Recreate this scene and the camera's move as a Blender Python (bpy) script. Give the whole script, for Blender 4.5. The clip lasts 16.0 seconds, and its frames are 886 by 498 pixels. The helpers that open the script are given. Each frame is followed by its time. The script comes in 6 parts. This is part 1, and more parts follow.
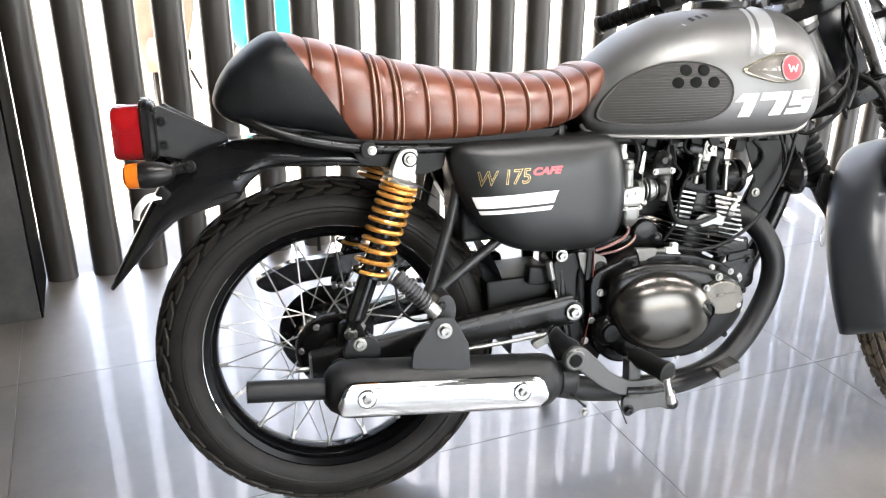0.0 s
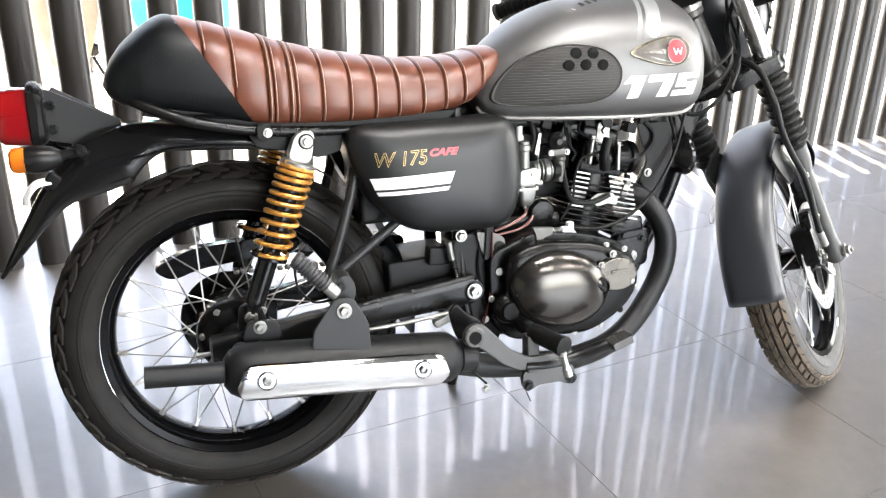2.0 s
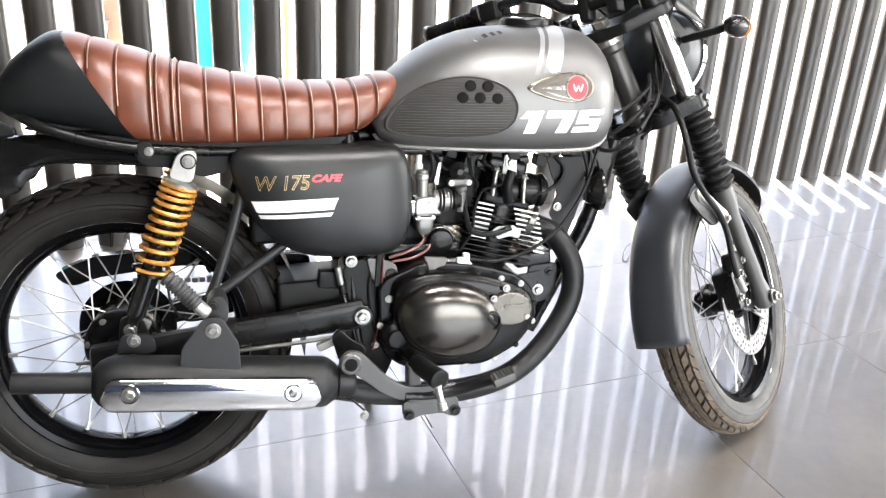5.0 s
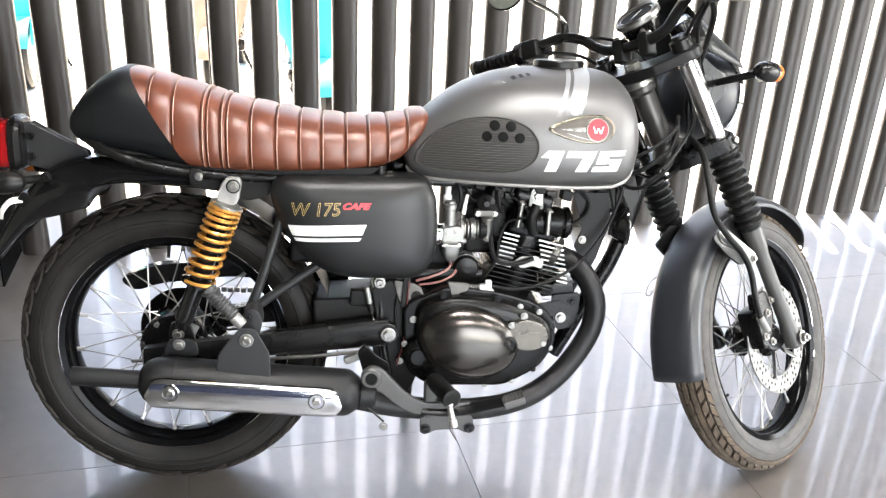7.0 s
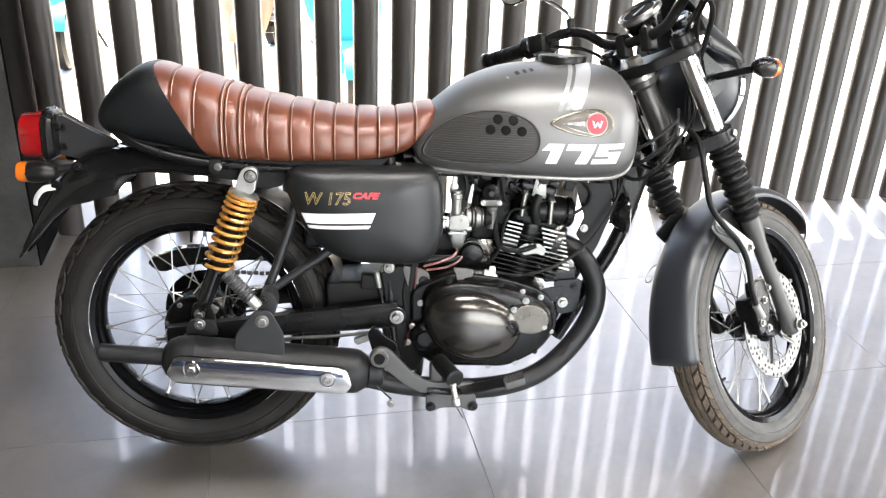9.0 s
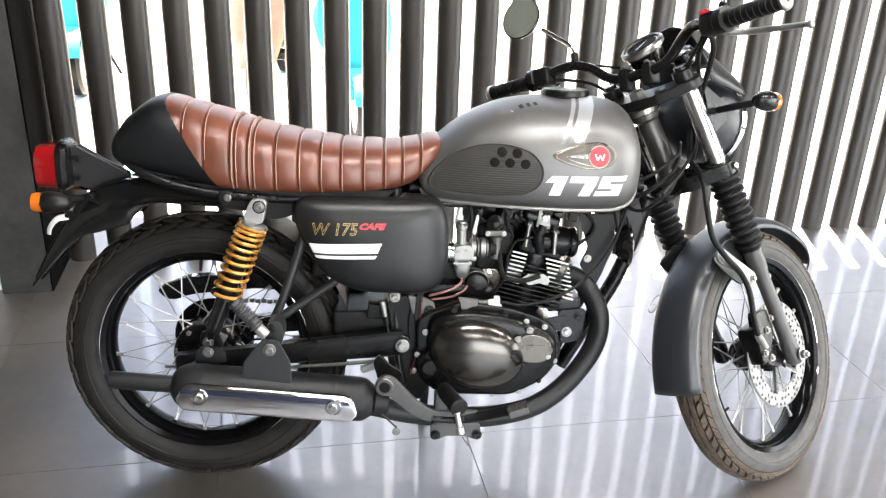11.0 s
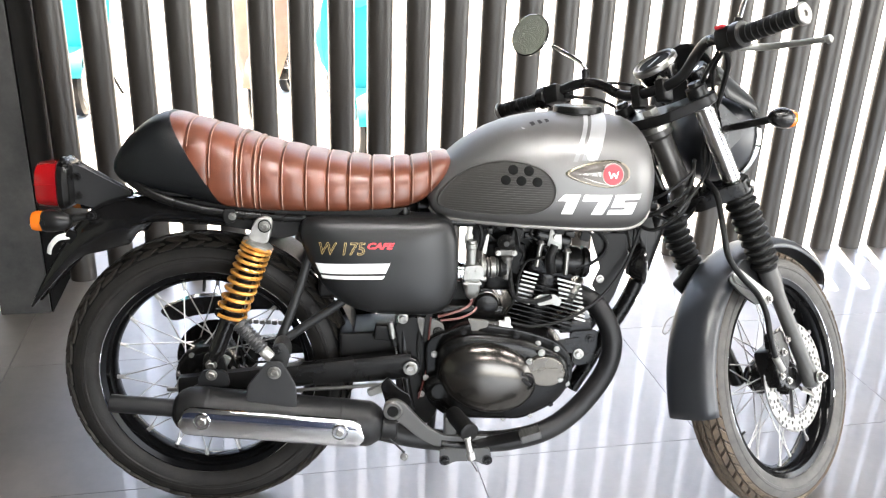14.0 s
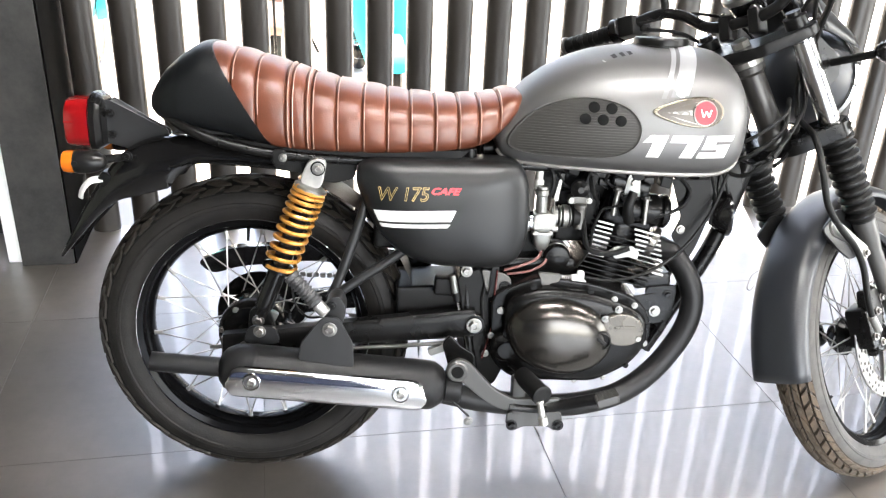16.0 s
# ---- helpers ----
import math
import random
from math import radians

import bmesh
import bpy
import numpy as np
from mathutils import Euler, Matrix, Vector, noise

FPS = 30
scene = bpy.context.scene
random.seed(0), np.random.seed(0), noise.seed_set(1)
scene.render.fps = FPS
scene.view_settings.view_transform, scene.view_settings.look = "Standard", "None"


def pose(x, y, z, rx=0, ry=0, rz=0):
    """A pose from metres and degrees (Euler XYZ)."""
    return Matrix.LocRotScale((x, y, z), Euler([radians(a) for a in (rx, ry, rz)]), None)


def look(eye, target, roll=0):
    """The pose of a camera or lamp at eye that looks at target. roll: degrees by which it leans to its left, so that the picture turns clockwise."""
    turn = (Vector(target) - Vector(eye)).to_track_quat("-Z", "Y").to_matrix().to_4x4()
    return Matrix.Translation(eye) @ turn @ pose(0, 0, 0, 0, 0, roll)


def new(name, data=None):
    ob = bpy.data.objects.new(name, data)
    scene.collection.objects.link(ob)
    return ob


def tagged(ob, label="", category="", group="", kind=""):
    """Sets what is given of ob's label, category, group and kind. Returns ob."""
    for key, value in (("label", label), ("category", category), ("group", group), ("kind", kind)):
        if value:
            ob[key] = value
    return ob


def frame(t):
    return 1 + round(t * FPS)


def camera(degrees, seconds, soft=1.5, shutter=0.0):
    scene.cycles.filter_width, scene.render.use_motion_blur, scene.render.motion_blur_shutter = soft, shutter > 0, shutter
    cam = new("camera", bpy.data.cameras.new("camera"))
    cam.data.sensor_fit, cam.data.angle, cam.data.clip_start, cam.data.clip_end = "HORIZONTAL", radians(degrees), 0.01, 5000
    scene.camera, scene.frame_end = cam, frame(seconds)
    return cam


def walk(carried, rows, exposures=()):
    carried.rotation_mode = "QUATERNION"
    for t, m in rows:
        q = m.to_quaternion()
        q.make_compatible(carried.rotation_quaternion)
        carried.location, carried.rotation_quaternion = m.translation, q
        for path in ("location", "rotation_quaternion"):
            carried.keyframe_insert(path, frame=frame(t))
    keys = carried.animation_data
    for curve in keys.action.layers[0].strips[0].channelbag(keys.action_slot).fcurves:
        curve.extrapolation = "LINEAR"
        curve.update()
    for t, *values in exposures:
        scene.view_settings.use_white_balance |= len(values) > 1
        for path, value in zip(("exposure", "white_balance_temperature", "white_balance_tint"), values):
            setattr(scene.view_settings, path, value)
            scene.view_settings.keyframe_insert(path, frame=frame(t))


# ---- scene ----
from mathutils.bvhtree import BVHTree

cam = camera(53.63, 16.0, 1.25)
ROWS = [
    (0.0, -0.1496, -1.4497, 1.1158, -14.048, -23.158, -0.191),
    (0.5, -0.1499, -1.4613, 1.1152, -15.188, -23.082, -0.456),
    (1.0, -0.1461, -1.4717, 1.1136, -16.475, -22.943, -0.580),
    (1.5, -0.1418, -1.4842, 1.1086, -17.500, -22.854, -0.759),
    (2.0, -0.1133, -1.4916, 1.0959, -18.958, -23.220, -1.038),
    (2.5, -0.0694, -1.5083, 1.0886, -20.389, -23.701, -0.938),
    (3.0, -0.0044, -1.5340, 1.0915, -20.252, -23.928, -0.584),
    (3.5, 0.0526, -1.5417, 1.1065, -19.370, -23.906, -0.893),
    (4.0, 0.1069, -1.5446, 1.1185, -17.913, -23.762, -1.679),
    (6.5, 0.3112, -1.6274, 1.2392, -7.546, -23.816, -2.712),
    (7.0, 0.3459, -1.6653, 1.2601, -6.028, -23.992, -2.511),
    (7.5, 0.3551, -1.6910, 1.2812, -5.035, -24.640, -2.726),
    (8.0, 0.3647, -1.7110, 1.2975, -4.688, -25.176, -2.477),
    (8.5, 0.3800, -1.7301, 1.3102, -4.185, -25.376, -2.171),
    (9.0, 0.3932, -1.7417, 1.3170, -3.842, -25.544, -2.040),
    (11.5, 0.4013, -1.7613, 1.3450, -3.144, -23.579, -1.952),
    (12.0, 0.4003, -1.7602, 1.3449, -3.278, -23.131, -2.026),
    (12.5, 0.3988, -1.7588, 1.3455, -3.397, -22.680, -2.105),
    (13.0, 0.4000, -1.7579, 1.3445, -3.356, -22.336, -2.215),
    (13.5, 0.3977, -1.7536, 1.3402, -3.431, -22.242, -2.188),
    (14.0, 0.3842, -1.7210, 1.3232, -3.177, -22.724, -1.960),
    (14.5, 0.3540, -1.6713, 1.2968, -3.022, -24.065, -1.842),
    (15.0, 0.3285, -1.6262, 1.2749, -2.909, -24.681, -1.950),
    (15.5, 0.2994, -1.5937, 1.2566, -2.901, -25.448, -2.101),
    (16.0, 0.2777, -1.5747, 1.2406, -2.635, -25.627, -2.084),
]
walk(cam, [(t, pose(x, y, z, 90 + pitch, roll, yaw)) for t, x, y, z, yaw, pitch, roll in ROWS], exposures=[(0.0, 3.85), (4.0, 3.9), (8.0, 3.8), (11.5, 3.62), (14.0, 3.76), (15.0, 3.92), (16.0, 3.95)])

# ---- world, sun, lamps ----
world = bpy.data.worlds.new("daylight")
scene.world = world
world.use_nodes = True
wn = world.node_tree
sky = wn.nodes.new("ShaderNodeTexSky")
sky.sky_type, sky.sun_disc = "NISHITA", False
SUN_EL, SUN_AZ = radians(60), math.atan2(0.984, 0.177)      # where the sun stands
sky.dust_density, sky.air_density = 3.0, 1.0
sky.sun_elevation, sky.sun_rotation = SUN_EL, math.pi / 2 - SUN_AZ
wn.links.new(sky.outputs[0], wn.nodes["Background"].inputs[0])
wn.nodes["Background"].inputs[1].default_value = 0.14


def lamp(name, kind, m, energy, color=(1, 1, 1), **more):
    data = bpy.data.lights.new(name, kind)
    data.energy, data.color = energy, color
    for key, value in more.items():
        if key == "size":
            data.size = value
        elif key == "size_y":
            data.shape, data.size_y = "RECTANGLE", value
        elif key == "angle":
            data.angle = value
    ob = new(name, data)
    ob.matrix_world = m
    return ob


sun_way = Vector((math.cos(SUN_EL) * math.cos(SUN_AZ), math.cos(SUN_EL) * math.sin(SUN_AZ), math.sin(SUN_EL)))
lamp("sun", "SUN", look(sun_way * 20, (0, 0, 0)), 5.0, (1.0, 0.88, 0.72), angle=radians(0.5))

WINDOW_W, SIDE_W, PANEL_W = 34.0, 38.0, 2.5

# ---- materials ----


def node(tree, kind, **values):
    n = tree.nodes.new(kind)
    for key, value in values.items():
        n.inputs[key.replace("_", " ")].default_value = value
    return n


def mat(name, color, rough=0.5, metal=0.0, var=0.15, scale=6.0, bump=0.08, grain=400.0, coat=0.0, dust=0.0, dust_color=(0.3, 0.26, 0.21), depth=0.002, rvar=0.12, spec=0.5):
    """A plain surface with blotches, fine grain, uneven gloss and, where asked, dust."""
    m = bpy.data.materials.new(name)
    m.use_nodes = True
    t = m.node_tree
    p = t.nodes["Principled BSDF"]
    co = t.nodes.new("ShaderNodeTexCoord")
    big = node(t, "ShaderNodeTexNoise", Scale=scale, Detail=5.0, Roughness=0.6)
    fine = node(t, "ShaderNodeTexNoise", Scale=grain, Detail=3.0)
    for n in (big, fine):
        t.links.new(co.outputs["Object"], n.inputs["Vector"])
    ramp = t.nodes.new("ShaderNodeValToRGB")
    ramp.color_ramp.elements[0].position, ramp.color_ramp.elements[1].position = 0.3, 0.7
    ramp.color_ramp.elements[0].color = (*[c * (1 - var) for c in color], 1)
    ramp.color_ramp.elements[1].color = (*[min(1, c * (1 + var)) for c in color], 1)
    t.links.new(big.outputs["Fac"], ramp.inputs[0])
    base = ramp.outputs[0]
    if dust:
        d = node(t, "ShaderNodeTexNoise", Scale=scale * 2.3, Detail=8.0, Roughness=0.72)
        t.links.new(co.outputs["Object"], d.inputs["Vector"])
        r2 = t.nodes.new("ShaderNodeMapRange")
        r2.inputs["From Min"].default_value, r2.inputs["From Max"].default_value = 0.35, 0.75
        r2.inputs["To Max"].default_value = dust
        t.links.new(d.outputs["Fac"], r2.inputs["Value"])
        mix = t.nodes.new("ShaderNodeMix")
        mix.data_type = "RGBA"
        t.links.new(r2.outputs[0], mix.inputs[0])
        t.links.new(base, mix.inputs[6])
        mix.inputs[7].default_value = (*dust_color, 1)
        base = mix.outputs[2]
    t.links.new(base, p.inputs["Base Color"])
    rr = t.nodes.new("ShaderNodeMapRange")
    rr.inputs["To Min"].default_value, rr.inputs["To Max"].default_value = max(0.02, rough - rvar), min(1, rough + rvar)
    t.links.new(big.outputs["Fac"], rr.inputs["Value"])
    t.links.new(rr.outputs[0], p.inputs["Roughness"])
    p.inputs["Metallic"].default_value = metal
    p.inputs["Specular IOR Level"].default_value = spec
    p.inputs["Coat Weight"].default_value = coat
    p.inputs["Coat Roughness"].default_value = 0.08
    if bump:
        b = node(t, "ShaderNodeBump", Strength=bump, Distance=depth)
        t.links.new(fine.outputs["Fac"], b.inputs["Height"])
        t.links.new(b.outputs[0], p.inputs["Normal"])
    return m


def glow(name, color, strength):
    m = bpy.data.materials.new(name)
    m.use_nodes = True
    p = m.node_tree.nodes["Principled BSDF"]
    p.inputs["Base Color"].default_value = (*color, 1)
    p.inputs["Emission Color"].default_value = (*color, 1)
    p.inputs["Emission Strength"].default_value = strength
    return m


def floor_material():
    """Polished grey-brown tile: cloudy colour, worn patches, a hazy gloss under a thin wavy polish."""
    m = bpy.data.materials.new("polished_tile")
    m.use_nodes = True
    t = m.node_tree
    p = t.nodes["Principled BSDF"]
    geo = t.nodes.new("ShaderNodeNewGeometry")
    info = t.nodes.new("ShaderNodeObjectInfo")
    cloud = node(t, "ShaderNodeTexNoise", Scale=2.6, Detail=8.0, Roughness=0.68)
    mottle = node(t, "ShaderNodeTexNoise", Scale=26.0, Detail=6.0, Roughness=0.7)
    wave = node(t, "ShaderNodeTexNoise", Scale=16.0, Detail=3.0, Roughness=0.55)
    ripple = node(t, "ShaderNodeTexNoise", Scale=420.0, Detail=2.0)
    for n in (cloud, mottle, wave, ripple):
        t.links.new(geo.outputs["Position"], n.inputs["Vector"])
    both = node(t, "ShaderNodeMath")
    both.operation = "MULTIPLY_ADD"
    both.inputs[1].default_value = 0.45
    t.links.new(mottle.outputs["Fac"], both.inputs[0])
    t.links.new(cloud.outputs["Fac"], both.inputs[2])
    ramp = t.nodes.new("ShaderNodeValToRGB")
    ramp.color_ramp.elements[0].position, ramp.color_ramp.elements[1].position = 0.5, 0.95
    ramp.color_ramp.elements[0].color, ramp.color_ramp.elements[1].color = (0.040, 0.034, 0.030, 1), (0.100, 0.088, 0.079, 1)
    t.links.new(both.outputs[0], ramp.inputs[0])
    hue = t.nodes.new("ShaderNodeHueSaturation")
    vr = t.nodes.new("ShaderNodeMapRange")
    vr.inputs["To Min"].default_value, vr.inputs["To Max"].default_value = 0.93, 1.07
    t.links.new(info.outputs["Random"], vr.inputs["Value"])
    t.links.new(vr.outputs[0], hue.inputs["Value"])
    t.links.new(ramp.outputs[0], hue.inputs["Color"])
    t.links.new(hue.outputs[0], p.inputs["Base Color"])
    rr = t.nodes.new("ShaderNodeMapRange")
    rr.inputs["To Min"].default_value, rr.inputs["To Max"].default_value = 0.40, 0.54
    t.links.new(cloud.outputs["Fac"], rr.inputs["Value"])
    p.inputs["Roughness"].default_value = 0.6
    p.inputs["Specular IOR Level"].default_value = 0.0
    p.inputs["Coat Weight"].default_value, p.inputs["Coat Roughness"].default_value, p.inputs["Coat IOR"].default_value = 0.38, 0.012, 1.45
    haze = t.nodes.new("ShaderNodeBsdfGlossy")
    haze.distribution = "BECKMANN"
    haze.inputs["Color"].default_value = (0.90, 0.945, 1.0, 1)
    t.links.new(rr.outputs[0], haze.inputs["Roughness"])
    edge = node(t, "ShaderNodeFresnel", IOR=2.3)
    layer = t.nodes.new("ShaderNodeMixShader")
    t.links.new(edge.outputs[0], layer.inputs[0])
    t.links.new(p.outputs[0], layer.inputs[1])
    t.links.new(haze.outputs[0], layer.inputs[2])
    t.links.new(layer.outputs[0], t.nodes["Material Output"].inputs["Surface"])
    b1 = node(t, "ShaderNodeBump", Strength=0.042, Distance=0.005)
    b2 = node(t, "ShaderNodeBump", Strength=0.03, Distance=0.0003)
    t.links.new(wave.outputs["Fac"], b1.inputs["Height"])
    t.links.new(ripple.outputs["Fac"], b2.inputs["Height"])
    t.links.new(b1.outputs[0], b2.inputs["Normal"])
    t.links.new(b2.outputs[0], p.inputs["Coat Normal"])
    return m


FORK = mat("grey_fork_paint", (0.0374, 0.0374, 0.03655), 0.45, metal=0.2, var=0.15, dust=0.04)
TILE = floor_material()
GROUT = mat("grout", (0.075, 0.07, 0.066), 0.6)
SLAT = mat("slat_paint", (0.0148, 0.0125, 0.0105), 0.36, var=0.25, scale=3, bump=0.12, grain=90, dust=0.10, dust_color=(0.07, 0.061, 0.052), spec=0.45)
COLUMN = mat("column_paint", (0.013, 0.013, 0.0127), 0.5, var=0.2, scale=2.5, bump=0.2, grain=60, dust=0.2, dust_color=(0.2, 0.19, 0.18), spec=0.3)
PLASTER = mat("grey_plaster", (0.055, 0.054, 0.053), 0.8, var=0.05, scale=1.5, bump=0.2, grain=120)
CANOPY = mat("canopy_plaster", (0.16, 0.155, 0.15), 0.8, var=0.05, scale=1.5, bump=0.2, grain=120)
PALE_WALL = mat("pale_green_plaster", (0.38, 0.40, 0.34), 0.8, var=0.05, scale=1.5, bump=0.2, grain=120)
BLUE_REFLECTOR = mat("dark_blue_wall_paint", (0.028, 0.038, 0.080), 0.7, var=0.08, scale=1.5, bump=0.2, grain=120)
SIDE_DARKENER = mat("black_return", (0.0015, 0.0015, 0.0015), 0.8, var=0.2, spec=0.03)
CEIL = mat("ceiling_paint", (0.07, 0.07, 0.07), 0.85, var=0.04)
DARKWALL = mat("dark_panel", (0.012, 0.012, 0.012), 0.45, var=0.2, scale=2)
WHITE_FRAME = mat("white_aluminium", (0.75, 0.75, 0.74), 0.35, var=0.06)
CONCRETE = mat("sunlit_concrete", (0.60, 0.56, 0.50), 0.9, var=0.15, scale=1.2, bump=0.4, grain=40)
TEAL = mat("teal_cloth", (0.02, 0.42, 0.45), 0.6, var=0.2, scale=5)
TAN_BODY = mat("tan_scooter_paint", (0.34, 0.20, 0.14), 0.4, var=0.2, scale=5)
YELLOW_POLE = mat("yellow_pole", (0.62, 0.33, 0.08), 0.5, var=0.2)

RUBBER = mat("tyre_rubber", (0.006375, 0.006, 0.0057), 0.55, var=0.3, scale=9, bump=0.25, grain=260, dust=0.30, dust_color=(0.030, 0.026, 0.022), rvar=0.1, spec=0.15)
RUBBER_TREAD = mat("worn_tread_rubber", (0.0084, 0.00736, 0.00624), 0.6, var=0.3, scale=9, bump=0.3, grain=260, dust=0.4, dust_color=(0.036, 0.029, 0.022), spec=0.2)
RUBBER_DUSTY = mat("dusty_tyre_rubber", (0.0400, 0.0300, 0.0210), 0.8, var=0.3, scale=9, bump=0.3, grain=260, dust=0.7, dust_color=(0.125, 0.088, 0.056))
RUBBER_GREY = mat("grey_sidewall_rubber", (0.021, 0.02025, 0.0195), 0.7, var=0.2, scale=9, bump=0.25, grain=260, dust=0.4, dust_color=(0.11, 0.10, 0.088))
BLACK_RUBBER = mat("black_rubber", (0.003575, 0.003575, 0.003575), 0.48, var=0.2, bump=0.2, spec=0.17)
GLOSS = mat("gloss_black_enamel", (0.0039, 0.0039, 0.004225), 0.14, var=0.2, coat=0.1, spec=0.3, bump=0.02, rvar=0.05, dust=0.01)
SATIN = mat("satin_black_paint", (0.00312, 0.00312, 0.00325), 0.28, var=0.2, bump=0.06, grain=700, dust=0.006, spec=0.2)
MATT = mat("matt_black_paint", (0.00325, 0.00325, 0.00338), 0.45, var=0.18, bump=0.12, grain=900, dust=0.01, spec=0.16)
ENGINE = mat("black_engine_enamel", (0.002275, 0.002275, 0.002275), 0.23, var=0.25, bump=0.12, grain=500, dust=0.02, dust_color=(0.12, 0.11, 0.10), spec=0.14)
COVER = mat("polished_black_cover", (0.0558, 0.05208, 0.04743), 0.22, metal=0.9, var=0.15, bump=0.02, rvar=0.03, dust=0.02, dust_color=(0.06, 0.055, 0.05))
TANK = mat("metallic_graphite_paint", (0.106, 0.1045, 0.104), 0.44, metal=0.66, var=0.05, scale=3, bump=0.05, grain=1800, rvar=0.03)
TANK_LIP = mat("bare_tank_seam", (0.20, 0.19, 0.18), 0.42, metal=0.5, var=0.12)
SIDE = mat("matt_black_side_panel", (0.007, 0.0073, 0.0077), 0.38, var=0.12, bump=0.06, grain=1500, rvar=0.05, spec=0.3)
LEATHER = mat("brown_leather", (0.0900, 0.0262, 0.0122), 0.38, var=0.22, scale=14, bump=0.22, grain=420, depth=0.0012, rvar=0.07, spec=0.5)
STITCH = mat("pale_brown_seam", (0.2736, 0.1692, 0.1296), 0.5, var=0.2, scale=30)
VINYL = mat("black_vinyl", (0.00325, 0.00377, 0.00429), 0.42, var=0.2, scale=12, bump=0.3, grain=520, depth=0.0012, spec=0.25)
CHROME = mat("chrome", (0.6068, 0.615, 0.6314), 0.06, metal=1.0, var=0.05, bump=0.01, rvar=0.03)
STEEL = mat("zinc_plated_steel", (0.2232, 0.217, 0.2046), 0.34, metal=1.0, var=0.2, scale=30, bump=0.06)
ALLOY = mat("cast_alloy", (0.2046, 0.2046, 0.1947), 0.42, metal=0.8, var=0.2, scale=25, bump=0.2, grain=700)
PEG_RUBBER = mat("grey_peg_rubber", (0.030, 0.030, 0.031), 0.5, var=0.2, bump=0.2, spec=0.3)
FRAME_CAST = mat("grey_cast_frame", (0.075, 0.072, 0.067), 0.45, metal=0.3, var=0.2, scale=30, bump=0.15)
BRONZE_COVER = mat("dark_bronze_cover", (0.085, 0.077, 0.066), 0.3, metal=0.8, var=0.2, scale=20, bump=0.1)
DARK_GREY = mat("dark_grey_paint", (0.0125, 0.0127, 0.0133), 0.4, var=0.15, bump=0.1, grain=900, spec=0.3)
EARTH_WIRE = mat("copper_wire", (0.32, 0.15, 0.08), 0.4, metal=0.4)
GOLD = mat("gold_spring_paint", (0.50, 0.235, 0.05), 0.3, metal=0.55, var=0.15, scale=20, bump=0.05)
GOLD_LINE = mat("gold_print", (0.50, 0.37, 0.15), 0.35, metal=0.5)
BADGE_RIM = mat("dull_gilt", (0.15, 0.13, 0.10), 0.28, metal=0.8)
RED_PRINT = mat("red_print", (0.62, 0.02, 0.03), 0.35)
WHITE_PRINT = mat("white_print", (0.60, 0.60, 0.585), 0.35, var=0.05)
SILVER_PRINT = mat("silver_print", (0.30, 0.305, 0.31), 0.3, metal=0.5, var=0.06)
PAD = mat("rubber_knee_pad", (0.028, 0.0265, 0.0245), 0.5, var=0.12, bump=0.1, spec=0.3)
BADGE_FIELD = mat("bronze_badge_field", (0.045, 0.038, 0.031), 0.35, metal=0.4, var=0.1)
BADGE_SILVER = mat("badge_silver", (0.20, 0.19, 0.175), 0.3, metal=0.6)
SHADE_AND_DIAL = mat("deep_black_rubber", (0.003, 0.003, 0.003), 0.7, var=0.2, spec=0.1)
PIPE = mat("heatproof_black_paint", (0.00442, 0.00455, 0.00507), 0.45, var=0.2, bump=0.2, grain=800, dust=0.008, spec=0.22)
DISC_STEEL = mat("brushed_disc_steel", (0.216, 0.21, 0.201), 0.42, metal=0.65, var=0.12, scale=30)
# blue-grey tint puts the sky's sheen on black parts into the colour
SHEEN_SHELL = mat("satin_dark_grey_shell", (0.011, 0.0122, 0.015), 0.40, var=0.1, bump=0.04, grain=900)
GROOVE_SHADE = mat("dusty_groove_rubber", (0.0323, 0.02565, 0.01995), 0.8, var=0.2, spec=0.1)
BRIGHT_EDGE = mat("machined_edge", (0.31, 0.3038, 0.2914), 0.38, metal=0.7, var=0.15, scale=40)
FORK_SILVER = mat("polished_fork_tube", (0.527, 0.527, 0.5185), 0.2, metal=1.0, var=0.06, bump=0.02)
HEAD_GREY = mat("dusty_grey_paint", (0.022, 0.0205, 0.019), 0.35, metal=0.3, var=0.25, scale=20)
RIM_BLACK = mat("black_rim_enamel", (0.0025, 0.0025, 0.0027), 0.13, var=0.2, bump=0.02, spec=0.06, rvar=0.04)
AMBER = mat("amber_lens", (0.434, 0.105, 0.007), 0.15, var=0.06, coat=0.5)
RED_LENS = mat("red_lens", (0.17, 0.003, 0.004), 0.12, var=0.1, coat=0.8)
ENAMEL_RED = mat("red_enamel", (0.45, 0.025, 0.035), 0.45, spec=0.3)
PINK_WIRE = mat("pink_hose", (0.13, 0.045, 0.042), 0.4)
RED_WIRE = mat("red_wire", (0.06, 0.008, 0.006), 0.4)
WHITE_PLASTIC = mat("white_plastic", (0.525, 0.525, 0.504), 0.35)
MIRROR = mat("mirror_glass", (0.62, 0.66, 0.56), 0.05, metal=0.85, var=0.02, bump=0.0, rvar=0.01)
DIAL = mat("dial_face", (0.22, 0.22, 0.21), 0.3, var=0.1)

# ---- mesh helpers ----


